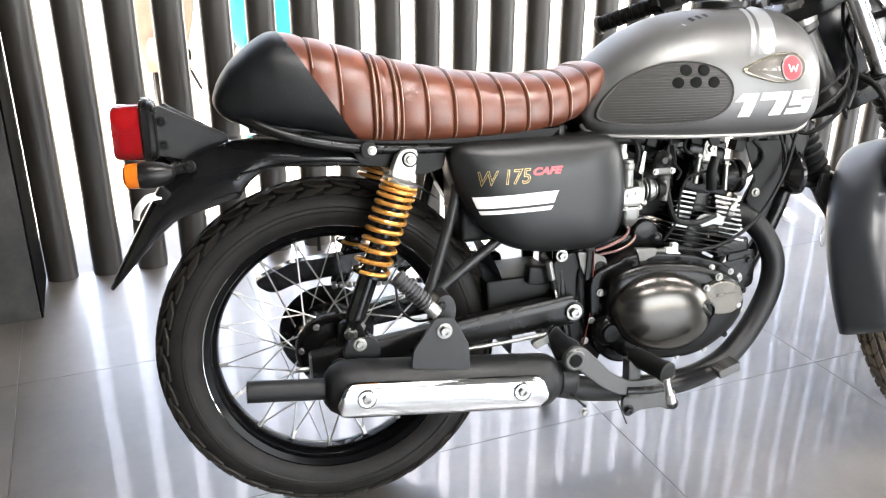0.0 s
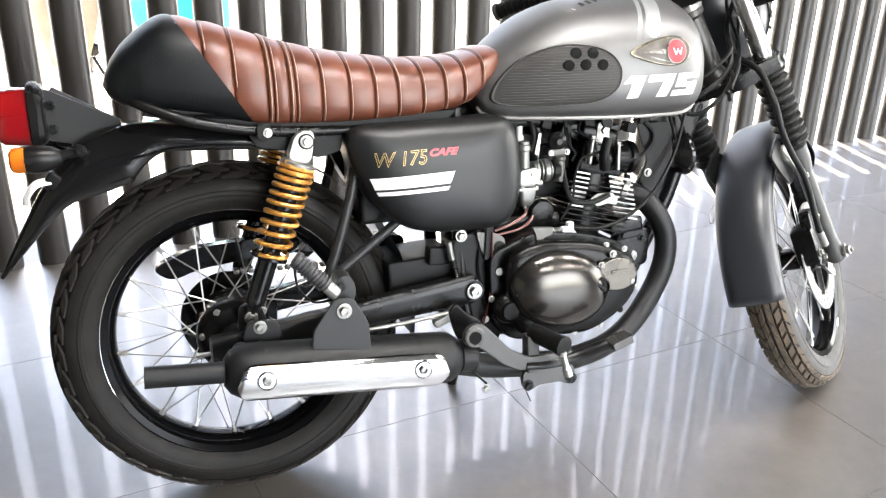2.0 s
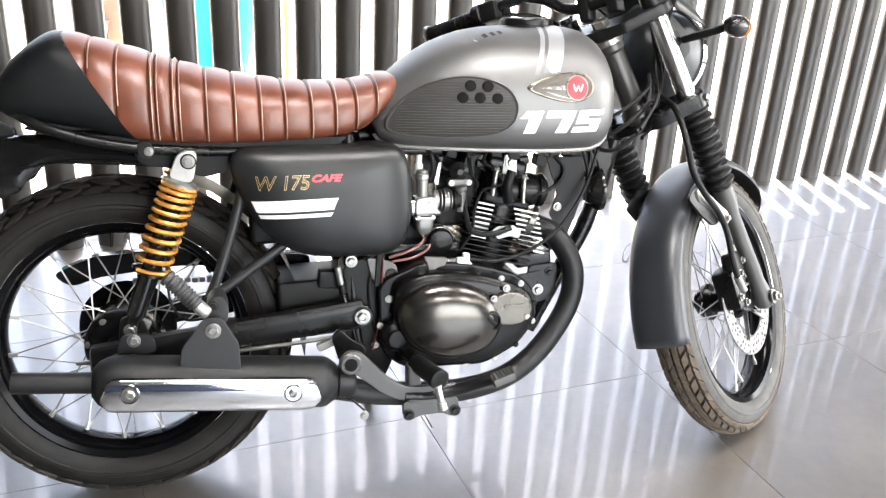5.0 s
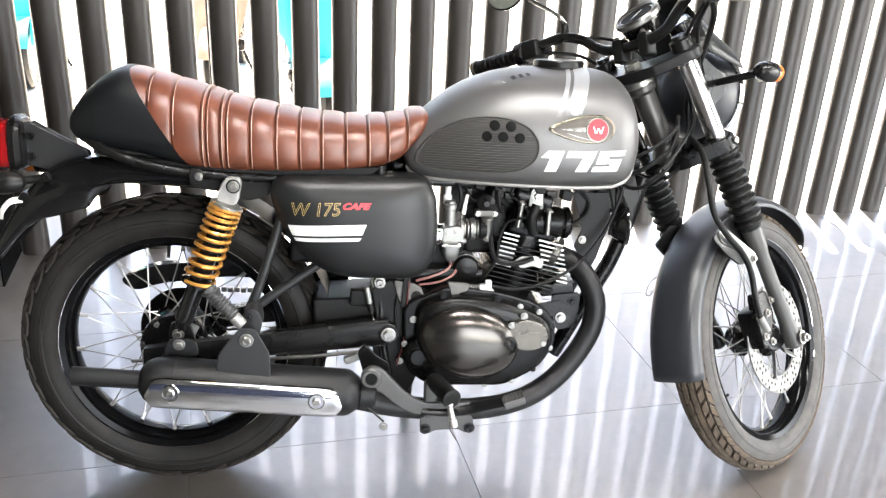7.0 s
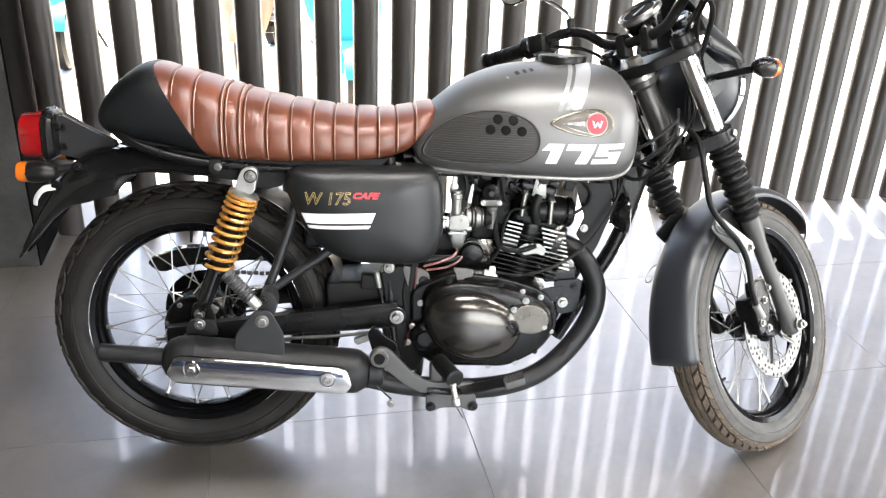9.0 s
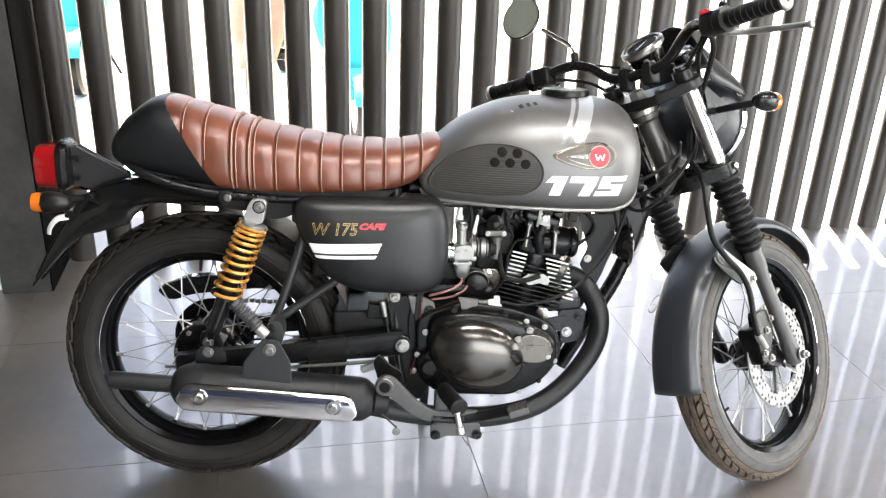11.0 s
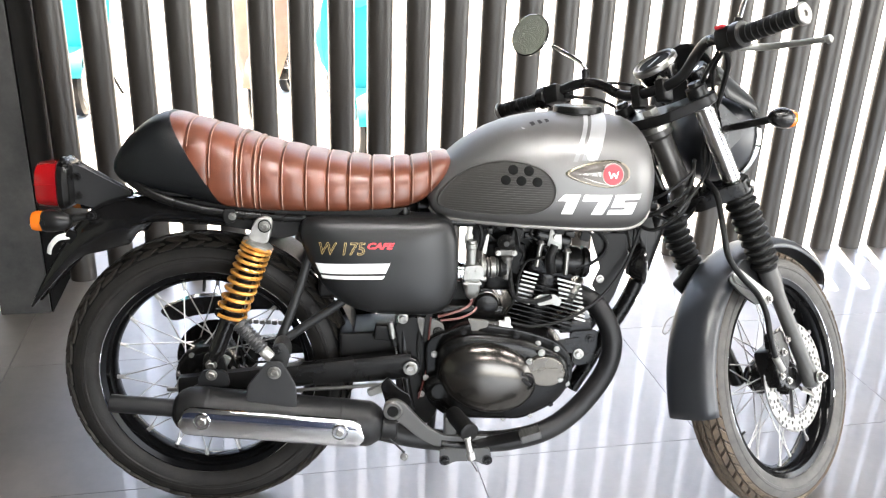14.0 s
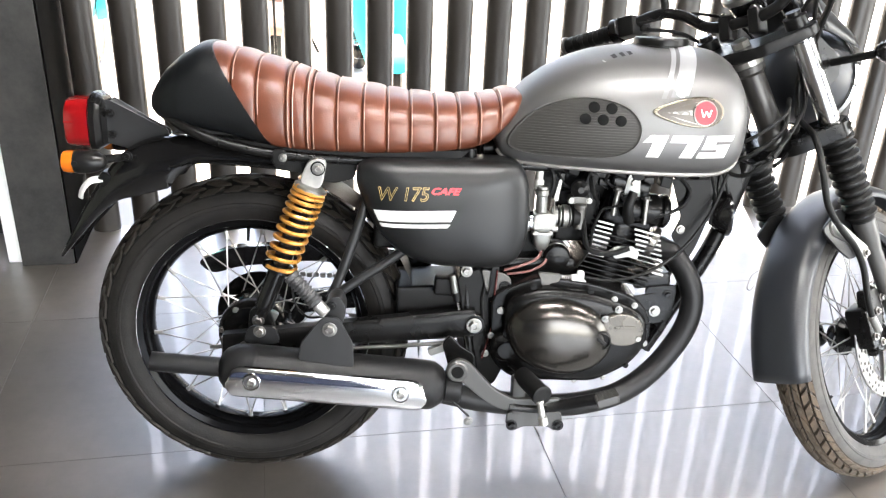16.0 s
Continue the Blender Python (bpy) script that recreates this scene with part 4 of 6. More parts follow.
zig = [[(0.829 + a - 0.0014, 0.785 + b), (0.829 + c - 0.0014, 0.785 + d), (0.829 + c + 0.0014, 0.785 + d), (0.829 + a + 0.0014, 0.785 + b)] for (a, b), (c, d) in zip(zw, zw[1:])]
part("badge_mark", onto(polygons(zig), tank_tree, lambda u, v: (u, v), 0.0112, straight=True), WHITE_PRINT, badge, "silver zigzag mark")
part("tank_mark", onto(polygons([[(0.634, 0.860), (0.650, 0.868), (0.662, 0.864), (0.655, 0.860), (0.648, 0.862), (0.641, 0.857)]]), tank_tree, lambda u, v: (u, v)), SILVER_PRINT, tank, "small pale printed mark on the tank")
part("tank_marks", onto(polygons([[(0.672, 0.874), (0.680, 0.877), (0.684, 0.872), (0.676, 0.869)], [(0.688, 0.878), (0.695, 0.880), (0.699, 0.875), (0.692, 0.873)], [(0.703, 0.881), (0.710, 0.882), (0.713, 0.878), (0.706, 0.876)]]), tank_tree, lambda u, v: (u, v)), BLACK_RUBBER, tank, "row of small dark printed marks")

# -- seat --
SX = (-0.172, -0.165, -0.155, -0.140, -0.113, -0.065, -0.018, 0.063, 0.146, 0.230, 0.303, 0.376, 0.449, 0.490, 0.508, 0.520)
ST = (0.775, 0.795, 0.812, 0.832, 0.856, 0.880, 0.871, 0.849, 0.824, 0.807, 0.796, 0.791, 0.795, 0.806, 0.806, 0.796)
SB = (0.765, 0.752, 0.742, 0.733, 0.726, 0.717, 0.708, 0.690, 0.685, 0.684, 0.685, 0.688, 0.706, 0.742, 0.765, 0.785)
SW = (0.040, 0.070, 0.085, 0.097, 0.108, 0.118, 0.124, 0.130, 0.132, 0.131, 0.127, 0.120, 0.110, 0.098, 0.085, 0.050)
SEAMS = (-0.110, -0.060, -0.014, 0.030, 0.083, 0.092, 0.118, 0.128, 0.172, 0.219, 0.263, 0.305, 0.351, 0.394, 0.432, 0.470, 0.53)


def seat_ring(x, pleated=True):
    top, low, w = interp(x, SX, ST), interp(x, SX, SB), interp(x, SX, SW)
    dip = 0.0
    if pleated and x > -0.11:
        i = max(j for j in range(len(SEAMS) - 1) if SEAMS[j] <= x)
        s = (x - SEAMS[i]) / (SEAMS[i + 1] - SEAMS[i])
        e = abs(2 * s - 1)
        dip = 0.0026 * e ** 2 + 0.0034 * e ** 14
    mid = low + (top - low) * 0.40
    out = []
    for k in range(40):
        a = 2 * math.pi * k / 40
        c, s = math.cos(a), math.sin(a)
        y = math.copysign(abs(c) ** (0.74 if s > 0 else 0.42), c)
        z = mid + (top - mid - dip) * s ** 0.86 if s >= 0 else mid - (mid - low) * abs(s) ** 0.7
        out.append((x, y * (w - dip), z))
    return out


xs = [x for x in SX if x < -0.11] + [a + (b - a) * j for a, b in zip(SEAMS, SEAMS[1:]) for j in (0, 0.015, 0.035, 0.065, 0.11, 0.18, 0.28, 0.4, 0.5, 0.6, 0.72, 0.82, 0.89, 0.935, 0.965, 0.985)]
xs = sorted({round(x, 4) for x in xs if x <= 0.52} | {0.520, 0.515})
cut_at, cut_way = Vector((0.0, 0, 0.790)), Vector((0.845, 0, 0.535))
seat_pair = []
for front_side in (True, False):
    bm = loft([seat_ring(x, front_side) for x in xs])
    bmesh.ops.bisect_plane(bm, geom=[*bm.verts, *bm.edges, *bm.faces], plane_co=cut_at, plane_no=cut_way, clear_inner=front_side, clear_outer=not front_side)
    bmesh.ops.holes_fill(bm, edges=[e for e in bm.edges if e.is_boundary])
    seat_pair.append(bm)
seat = part("seat", seat_pair[0], LEATHER, bike, "brown tuck-and-roll leather seat", sharp=60)
for x in SEAMS[:-1]:
    around = [Vector(p) for p in seat_ring(x + 0.0045)]
    line = [p for p in around[-5:] + around[:26] if (p - cut_at).dot(cut_way) > 0.004]
    if len(line) > 4:
        part("seam", tube([p + Vector((0, (p.y > 0) * 0.0004 - (p.y < 0) * 0.0004, 0.0003)) for p in line], 0.0011, 5, 2), STITCH, seat, "thin pale stitched seam")
part("seat_cowl", seat_pair[1], VINYL, seat, "black vinyl tail hump", sharp=60)
part("seat_base", plate(rounded([(-0.12, 0.722), (0.02, 0.697), (0.1, 0.682), (0.40, 0.682), (0.42, 0.70), (0.40, 0.70), (0.1, 0.70), (-0.1, 0.735)], 0.006), -0.105, 0.105, 0.002), BLACK_RUBBER, seat)

# -- side panels --
panel_line = rounded([(0.218, 0.684), (0.206, 0.654), (0.216, 0.614), (0.254, 0.538), (0.304, 0.496), (0.356, 0.481), (0.484, 0.477), (0.519, 0.498), (0.534, 0.555), (0.529, 0.648), (0.510, 0.684)], 0.03, 5)
side_bm = pillow(panel_line, -0.06, -0.118, -0.042, 3.4, 72, 12)
side_bm.normal_update()
side_tree = BVHTree.FromBMesh(side_bm)
panel = part("side_panel", side_bm, SIDE, bike, "matt black rounded side panel with white stripes")
part("side_panel", pillow([(x, z) for x, z in panel_line], 0.06, 0.118, 0.042, 3.4, 72, 12), SIDE, bike, "matt black rounded side panel")
part("stripe_decal", onto(polygons([[(0.242, 0.594), (0.392, 0.598), (0.383, 0.577), (0.251, 0.573)], [(0.253, 0.569), (0.382, 0.572), (0.377, 0.565), (0.257, 0.562)]]), side_tree, lambda u, v: (u, v)), WHITE_PRINT, panel, "white double stripe decal")
word = lettering("W 175", 0.0345, 0.16, 0.0005)
part("model_lettering", onto(word, side_tree, lambda u, v: (0.247 + u * 0.97, 0.614 + v * 1.02 + u * 0.01), 0.0012, 1.0, 0), GOLD_LINE, panel, "gold outlined lettering W 175")
word = lettering("CAFE", 0.0165, 0.35, 0.0, 0.0007)
part("model_word", onto(word, side_tree, lambda u, v: (0.344 + u * 1.32, 0.6275 + v), 0.0012, 1.0, 0), RED_PRINT, panel, "red slanted word CAFE")

# -- engine --
case_line = rounded([(0.466, 0.425), (0.470, 0.288), (0.512, 0.248), (0.680, 0.241), (0.752, 0.280), (0.788, 0.335), (0.778, 0.392), (0.742, 0.424), (0.665, 0.448), (0.560, 0.462)], 0.025)
engine = part("crankcase", plate(case_line, -0.122, 0.135, 0.006), ENGINE, bike, "black enamelled single-cylinder engine")
rc = part("clutch_case", pillow(rounded([(0.492, 0.425), (0.490, 0.295), (0.535, 0.256), (0.675, 0.253), (0.745, 0.292), (0.777, 0.337), (0.768, 0.386), (0.735, 0.412), (0.660, 0.438), (0.56, 0.448)], 0.03), -0.11, -0.140, -0.016, 8, 72, 8), ENGINE, engine, "black right crankcase cover")
part("clutch_cover", pillow(ellipse(0.598, 0.352, 0.104, 0.077, 48, -13), -0.13, -0.150, -0.040, 2.4, 72, 14), COVER, rc, "polished black domed clutch cover")
part("oil_plug", lathe([(0.020, 0), (0.020, 0.008), (0.017, 0.011), (0.015, 0.006), (0.004, 0.006)], (0.674, -0.168, 0.352), (0.672, -0.25, 0.345), 24), BLACK_RUBBER, rc, "black oil filler plug")
part("plug_grip", block((0.674, -0.178, 0.352), (0.024, 0.008, 0.007), 0.002, (0, 40, 0)), BLACK_RUBBER, rc)
oval = part("filter_cover", plate(rounded([(0.678, 0.392), (0.712, 0.406), (0.748, 0.394), (0.762, 0.364), (0.742, 0.337), (0.700, 0.335), (0.676, 0.358)], 0.022, 6), -0.150, -0.166, 0.004), BRONZE_COVER, rc, "dark bronze oil filter cover")
part("maker_plate", block((0.722, -0.1675, 0.375), (0.04, 0.002, 0.006), 0.0008), BRONZE_COVER, oval, "plain raised bar")
for x, z in ((0.683, 0.390), (0.748, 0.352), (0.707, 0.410)):
    bolt(oval, (x, -0.162, z), 0.0052, label="bright cover bolt")
for x, z, bright in ((0.503, 0.408, 0), (0.497, 0.352, 0), (0.506, 0.288, 0), (0.548, 0.262, 1), (0.635, 0.256, 1), (0.692, 0.263, 1), (0.735, 0.288, 0), (0.768, 0.334, 1), (0.770, 0.372, 0), (0.742, 0.412, 1), (0.702, 0.424, 1), (0.655, 0.440, 0), (0.545, 0.448, 0)):
    bolt(rc, (x, -0.144, z), 0.0042, material=STEEL if bright else ENGINE, label="small cover bolt")
part("kick_boss", lathe([(0.030, 0), (0.030, 0.012), (0.024, 0.02), (0.017, 0.022), (0.016, 0.03), (0.005, 0.03)], (0.497, -0.128, 0.322), (0.497, -0.3, 0.322), 28), ENGINE, engine, "round shaft boss")
for x, z, r in ((0.487, 0.392, 0.005), (0.495, 0.365, 0.006), (0.470, 0.340, 0.0045)):
    bolt(engine, (x, -0.124, z), r, material=STEEL if r < 0.006 else ENGINE)
part("gear_boss", lathe([(0.02, 0), (0.018, 0.02), (0.01, 0.024)], (0.515, -0.12, 0.41), (0.515, -0.2, 0.41), 18), ENGINE, engine)
UPA = Vector((math.sin(radians(14)), 0, math.cos(radians(14))))
FOA = Vector((math.cos(radians(14)), 0, -math.sin(radians(14))))
CYL = Matrix((((FOA.x, 0, UPA.x, 0.702)), ((0, 1, 0, -0.005)), ((FOA.z, 0, UPA.z, 0.425)), ((0, 0, 0, 1))))
cyl = part("cylinder", lathe([(0.052, -0.02), (0.052, 0.12), (0.048, 0.13)], (0, 0, 0), (0, 0, 1), 28), ENGINE, bike, "black finned engine cylinder", CYL)
fin = part("fin", block((0.006, 0, 0), (0.150, 0.132, 0.0032), 0.0012), ENGINE, cyl, "thin black cooling fin", pose(0, 0, 0.018))
for k in range(1, 9):
    alike(fin, cyl, pose(0, 0, 0.018 + k * 0.0105) @ Matrix.Diagonal((1 - 0.02 * (k == 0), 1, 1, 1)))
head = part("cylinder_head", block((0.004, 0, 0.155), (0.105, 0.10, 0.07), 0.012), ENGINE, bike, "black cylinder head", CYL)
for x0, z0, n, w, slide in ((-0.039, 0.056, 8, 0.036, 0.0), (0.080, 0.049, 9, 0.056, -0.0042)):
    b = part("head_fin", block((0, 0, 0), (w, 0.105, 0.0042), 0.001), ENGINE, head, "black cooling fin with machined edge", pose(x0, -0.004, z0))
    f = part("fin_edge", block((0, -0.0535, 0), (w - 0.002, 0.003, 0.0040), 0.0008), BRIGHT_EDGE, head, "bright machined fin edge", pose(x0, -0.004, z0))
    for k in range(1, n):
        alike(b, head, pose(x0 + slide * k, -0.004, z0 + 0.0095 * k))
        alike(f, head, pose(x0 + slide * k, -0.004, z0 + 0.0095 * k))
part("cam_cover", lathe([(0.02, -0.01), (0.034, 0.0), (0.034, 0.05), (0.030, 0.06), (0.034, 0.063), (0.034, 0.072), (0.028, 0.078), (0.01, 0.08)], (0.745, -0.03, 0.575), (0.80, -0.03, 0.572), 24), ENGINE, head, "round black cam cover", CYL.inverted())
part("rocker_cover", block((-0.01, 0, 0.20), (0.085, 0.085, 0.035), 0.01), ENGINE, head)
part("plug_cap", tube([(0.735, -0.075, 0.56), (0.728, -0.085, 0.592), (0.738, -0.08, 0.62)], (0.011, 0.009), 12), BLACK_RUBBER, bike, "black rubber spark plug cap")
for a, b in (((0.703, -0.07, 0.570), (0.710, -0.07, 0.620)), ((0.766, -0.07, 0.553), (0.767, -0.07, 0.603))):
    part("head_stud", rod(a, b, 0.0052), STEEL, bike, "bright cylinder head stud")
    bolt(bike, b, 0.0068, (0.05, 0, 1))
part("stay_plate", plate(rounded([(0.696, 0.504), (0.710, 0.514), (0.743, 0.514), (0.758, 0.502), (0.754, 0.487), (0.735, 0.493), (0.711, 0.488)], 0.004), -0.090, -0.086, 0.001), ALLOY, bike, "bright cast stay")
part("head_stay", plate(rounded([(0.734, 0.648), (0.757, 0.648), (0.760, 0.602), (0.726, 0.602)], 0.006), -0.05, -0.044, 0.001), ALLOY, bike, "pale head steady plate")
bolt(bike, (0.746, -0.05, 0.632), 0.008)
part("cable_holder", plate(rounded([(0.622, 0.462), (0.634, 0.462), (0.634, 0.470), (0.646, 0.470), (0.646, 0.452), (0.652, 0.45), (0.650, 0.428), (0.622, 0.430)], 0.002, 2), -0.118, -0.106, 0.001), WHITE_PLASTIC, bike, "pale clutch cable holder")
part("clutch_lever", plate(rounded([(0.555, 0.470), (0.600, 0.466), (0.596, 0.452), (0.578, 0.448), (0.576, 0.426), (0.566, 0.428), (0.562, 0.455)], 0.004, 3), -0.126, -0.116, 0.001), FRAME_CAST, bike, "cast clutch release lever")
spr = []
for k in range(60):
    a = k * 0.75
    spr.append((0.600 + 0.024 * k / 59, -0.112 + 0.0042 * math.cos(a), 0.457 + 0.0042 * math.sin(a)))
part("return_spring", tube(spr, 0.001, 5, 1), STEEL, bike, "small steel return spring")

# dark blocks added to hide the bright background behind the engine
part("air_duct", block((0.535, 0.01, 0.500), (0.13, 0.09, 0.10), 0.015), BLACK_RUBBER, bike, "black filler block behind the engine")
part("gearbox_top", block((0.56, 0.0, 0.468), (0.16, 0.15, 0.035), 0.012), ENGINE, engine)
part("inner_frame", block((0.455, 0.0, 0.50), (0.05, 0.12, 0.20), 0.01), MATT, bike)
# carburettor
carb = part("carburettor", lathe([(0.0085, -0.002), (0.0112, 0.0), (0.0112, 0.040), (0.0132, 0.042), (0.0132, 0.051), (0.0108, 0.053), (0.0108, 0.058), (0.006, 0.060)], (0.563, -0.070, 0.568), (0.5625, -0.070, 0.7), 26), ALLOY, bike, "cast alloy carburettor")
part("carb_body", block((0.5645, -0.066, 0.557), (0.036, 0.044, 0.036), 0.006), ALLOY, carb)
part("carb_web", plate(rounded([(0.548, 0.574), (0.580, 0.578), (0.590, 0.566), (0.588, 0.545), (0.546, 0.545)], 0.006), -0.090, -0.082, 0.0015), ALLOY, carb)
part("bowl_flange", block((0.5652, -0.066, 0.5365), (0.040, 0.048, 0.0055), 0.0015), STEEL, carb, "flange of the float bowl")
bowl = loft([[(0.566 + w * x, -0.066 + d * y, z) for x, y in rounded([(-1, -1), (1, -1), (1, 1), (-1, 1)], 0.5, 3)] for z, w, d in ((0.534, 0.0175, 0.021), (0.520, 0.0170, 0.020), (0.508, 0.0135, 0.016), (0.501, 0.009, 0.011))])
part("float_bowl", bowl, ALLOY, carb, "tapered alloy float bowl")
part("drain_screw", rod((0.566, -0.066, 0.501), (0.566, -0.066, 0.494), 0.004), STEEL, carb)
part("inlet_ring", lathe([(0.020, 0.0), (0.0235, 0.002), (0.0235, 0.007), (0.021, 0.009), (0.021, 0.016)], (0.532, -0.062, 0.5545), (0.64, -0.062, 0.5545), 26), CHROME, carb, "bright inlet ring")
for x, r, wide in ((0.583, 0.0195, 0.013), (0.598, 0.0215, 0.0045), (0.6045, 0.0225, 0.012), (0.618, 0.0200, 0.004)):
    part("throat_ring", lathe([(r - 0.003, 0), (r, 0.0012), (r, wide - 0.0012), (r - 0.003, wide)], (x, -0.060, 0.5655), (x + 1, -0.060, 0.5645), 26), ALLOY, carb, "ribbed alloy throat ring")
part("intake_rubber", lathe([(0.017, 0), (0.0175, 0.04), (0.020, 0.042), (0.020, 0.055)], (0.584, -0.060, 0.5655), (0.69, -0.060, 0.5645), 22), BLACK_RUBBER, carb, "black intake rubber")
for d in ((0.552, -0.089, 0.538), (0.580, -0.089, 0.538), (0.572, -0.089, 0.565), (0.556, -0.089, 0.562)):
    bolt(carb, d, 0.0031)
part("idle_screw", rod((0.5845, -0.088, 0.563), (0.5845, -0.088, 0.606), 0.0011, 8), STEEL, carb, "thin upright adjuster rod")
part("choke_knob", lathe([(0.003, 0), (0.0062, 0.002), (0.0062, 0.012), (0.004, 0.014)], (0.582, -0.082, 0.545), (0.60, -0.082, 0.5455), 12), STEEL, carb)
part("air_valve", lathe([(0.008, 0), (0.018, 0.003), (0.018, 0.012), (0.010, 0.016), (0.006, 0.02)], (0.637, -0.055, 0.620), (0.637, -0.2, 0.620), 20), SATIN, bike, "black vacuum valve")
part("valve_body", block((0.637, -0.055, 0.599), (0.042, 0.03, 0.014), 0.003), FRAME_CAST, bike, "grey valve body")
part("valve_foot", lathe([(0.010, 0), (0.0125, 0.003), (0.0125, 0.008), (0.0105, 0.010), (0.0105, 0.050)], (0.640, -0.066, 0.593), (0.6405, -0.066, 0.540), 20), FRAME_CAST, bike, "grey valve cylinder")
part("starter_motor", lathe([(0.006, -0.004), (0.016, 0), (0.020, 0.004), (0.020, 0.01), (0.026, 0.012), (0.026, 0.07), (0.02, 0.08)], (0.598, -0.05, 0.487), (0.598, 0.1, 0.487), 24), ENGINE, bike, "black starter motor")

WIRES = (
    ("hose", [(0.57, -0.06, 0.505), (0.562, -0.075, 0.485), (0.53, -0.085, 0.472), (0.495, -0.085, 0.462)], 0.0028, PINK_WIRE, "pink vent hose"),
    ("hose", [(0.580, -0.06, 0.50), (0.575, -0.08, 0.478), (0.545, -0.09, 0.462), (0.50, -0.09, 0.455)], 0.0024, PINK_WIRE, "pink vent hose"),
    ("wire", [(0.478, -0.115, 0.47), (0.474, -0.118, 0.41), (0.470, -0.118, 0.35), (0.455, -0.118, 0.29)], 0.0016, RED_WIRE, "dark red wire"),
    ("cable", [(0.648, -0.112, 0.458), (0.70, -0.115, 0.452), (0.77, -0.105, 0.466), (0.84, -0.085, 0.505), (0.895, -0.07, 0.575), (0.925, -0.06, 0.655)], 0.0036, BLACK_RUBBER, "black clutch cable"),
    ("hose", [(0.645, -0.06, 0.60), (0.648, -0.075, 0.54), (0.66, -0.085, 0.505), (0.70, -0.092, 0.500), (0.735, -0.095, 0.512)], 0.0055, BLACK_RUBBER, "black breather hose"),
    ("wire", [(0.637, -0.08, 0.467), (0.659, -0.085, 0.506), (0.664, -0.085, 0.55), (0.679, -0.08, 0.583), (0.70, -0.08, 0.590), (0.738, -0.08, 0.598)], 0.0026, BLACK_RUBBER, "thin black wire"),
    ("wire", [(0.789, -0.06, 0.566), (0.822, -0.06, 0.576), (0.849, -0.058, 0.596), (0.855, -0.055, 0.620), (0.837, -0.05, 0.642)], 0.0042, BLACK_RUBBER, "black plug lead"),
    ("wire", [(0.66, -0.05, 0.66), (0.668, -0.06, 0.60), (0.66, -0.06, 0.645)], 0.003, BLACK_RUBBER, "thin black wire"),
    ("wire", [(0.59, -0.05, 0.66), (0.61, -0.055, 0.625), (0.64, -0.05, 0.63), (0.665, -0.045, 0.655)], 0.003, BLACK_RUBBER, "thin black wire"),
    ("wire", [(0.90, -0.04, 0.655), (0.91, -0.05, 0.60), (0.905, -0.05, 0.55)], 0.0035, BLACK_RUBBER, "thin black wire"),
    ("wire", [(0.92, -0.045, 0.655), (0.935, -0.05, 0.61), (0.93, -0.05, 0.57)], 0.003, BLACK_RUBBER, "thin black wire"),
)
for name, pts, r, material, label in WIRES:
    bar(name, pts, r, material, label, seg=8)
for k in range(10):
    x = 0.60 + 0.03 * k
    part("harness_clip", block((x, -0.03 + 0.012 * math.sin(k * 2.3), 0.640 + 0.012 * math.sin(k * 1.7)), (0.022, 0.03, 0.016 + 0.006 * (k % 3)), 0.003, (0, 20 * math.sin(k), 0)), BLACK_RUBBER if k % 3 else ENGINE, bike, "black wiring connector")
part("horn", lathe([(0.02, -0.03), (0.032, -0.02), (0.044, -0.004), (0.046, 0.0), (0.046, 0.006), (0.034, 0.010), (0.012, 0.008), (0.01, 0.014)], (0.938, -0.035, 0.570), (1.04, -0.045, 0.575), 28), GLOSS, bike, "round black horn")
part("horn_stay", block((0.935, -0.03, 0.60), (0.03, 0.004, 0.09), 0.001), SATIN, bike)
mount = part("engine_mount", plate(rounded([(0.785, 0.420), (0.85, 0.425), (0.845, 0.350), (0.80, 0.340)], 0.012), -0.06, -0.052, 0.001), SATIN, bike, "black engine mounting plate")
bolt(mount, (0.832, -0.061, 0.405), 0.007, material=SATIN)
bolt(mount, (0.808, -0.061, 0.37), 0.008)
part("mount_block", block((0.80, -0.01, 0.432), (0.075, 0.09, 0.03), 0.006, (0, -6, 0)), SATIN, bike)
part("mount_ear", plate(rounded([(0.748, 0.415), (0.80, 0.422), (0.785, 0.385), (0.76, 0.392)], 0.006), -0.10, -0.094, 0.001), SATIN, bike, "black engine ear")
gus = part("head_plate", plate(rounded([(0.820, 0.640), (0.897, 0.640), (0.905, 0.589), (0.900, 0.559), (0.882, 0.504), (0.867, 0.473), (0.830, 0.524), (0.846, 0.564)], 0.006), -0.05, -0.044, 0.0012), MATT, bike, "black frame gusset plate")
bolt(gus, (0.847, -0.051, 0.539), 0.006)
# two more added fillers keep the background dark round the head
part("coil_box", block((0.665, 0.02, 0.625), (0.20, 0.06, 0.075), 0.008), BLACK_RUBBER, bike, "black filler block behind the cylinder head")
part("inlet_tract", block((0.645, 0.015, 0.555), (0.09, 0.07, 0.11), 0.012), BLACK_RUBBER, bike)
part("coil_stay", plate(rounded([(0.655, 0.648), (0.70, 0.645), (0.725, 0.61), (0.712, 0.604), (0.68, 0.625), (0.66, 0.622)], 0.004), -0.03, -0.026, 0.001), SATIN, bike)
part("valve_ring", lathe([(0.013, 0.010), (0.013, 0.0145), (0.010, 0.0145), (0.0095, 0.011)], (0.637, -0.055, 0.620), (0.637, -0.2, 0.620), 22), STEEL, bike)
for x, z in ((0.620, 0.599), (0.655, 0.599)):
    bolt(bike, (x, -0.071, z), 0.004)
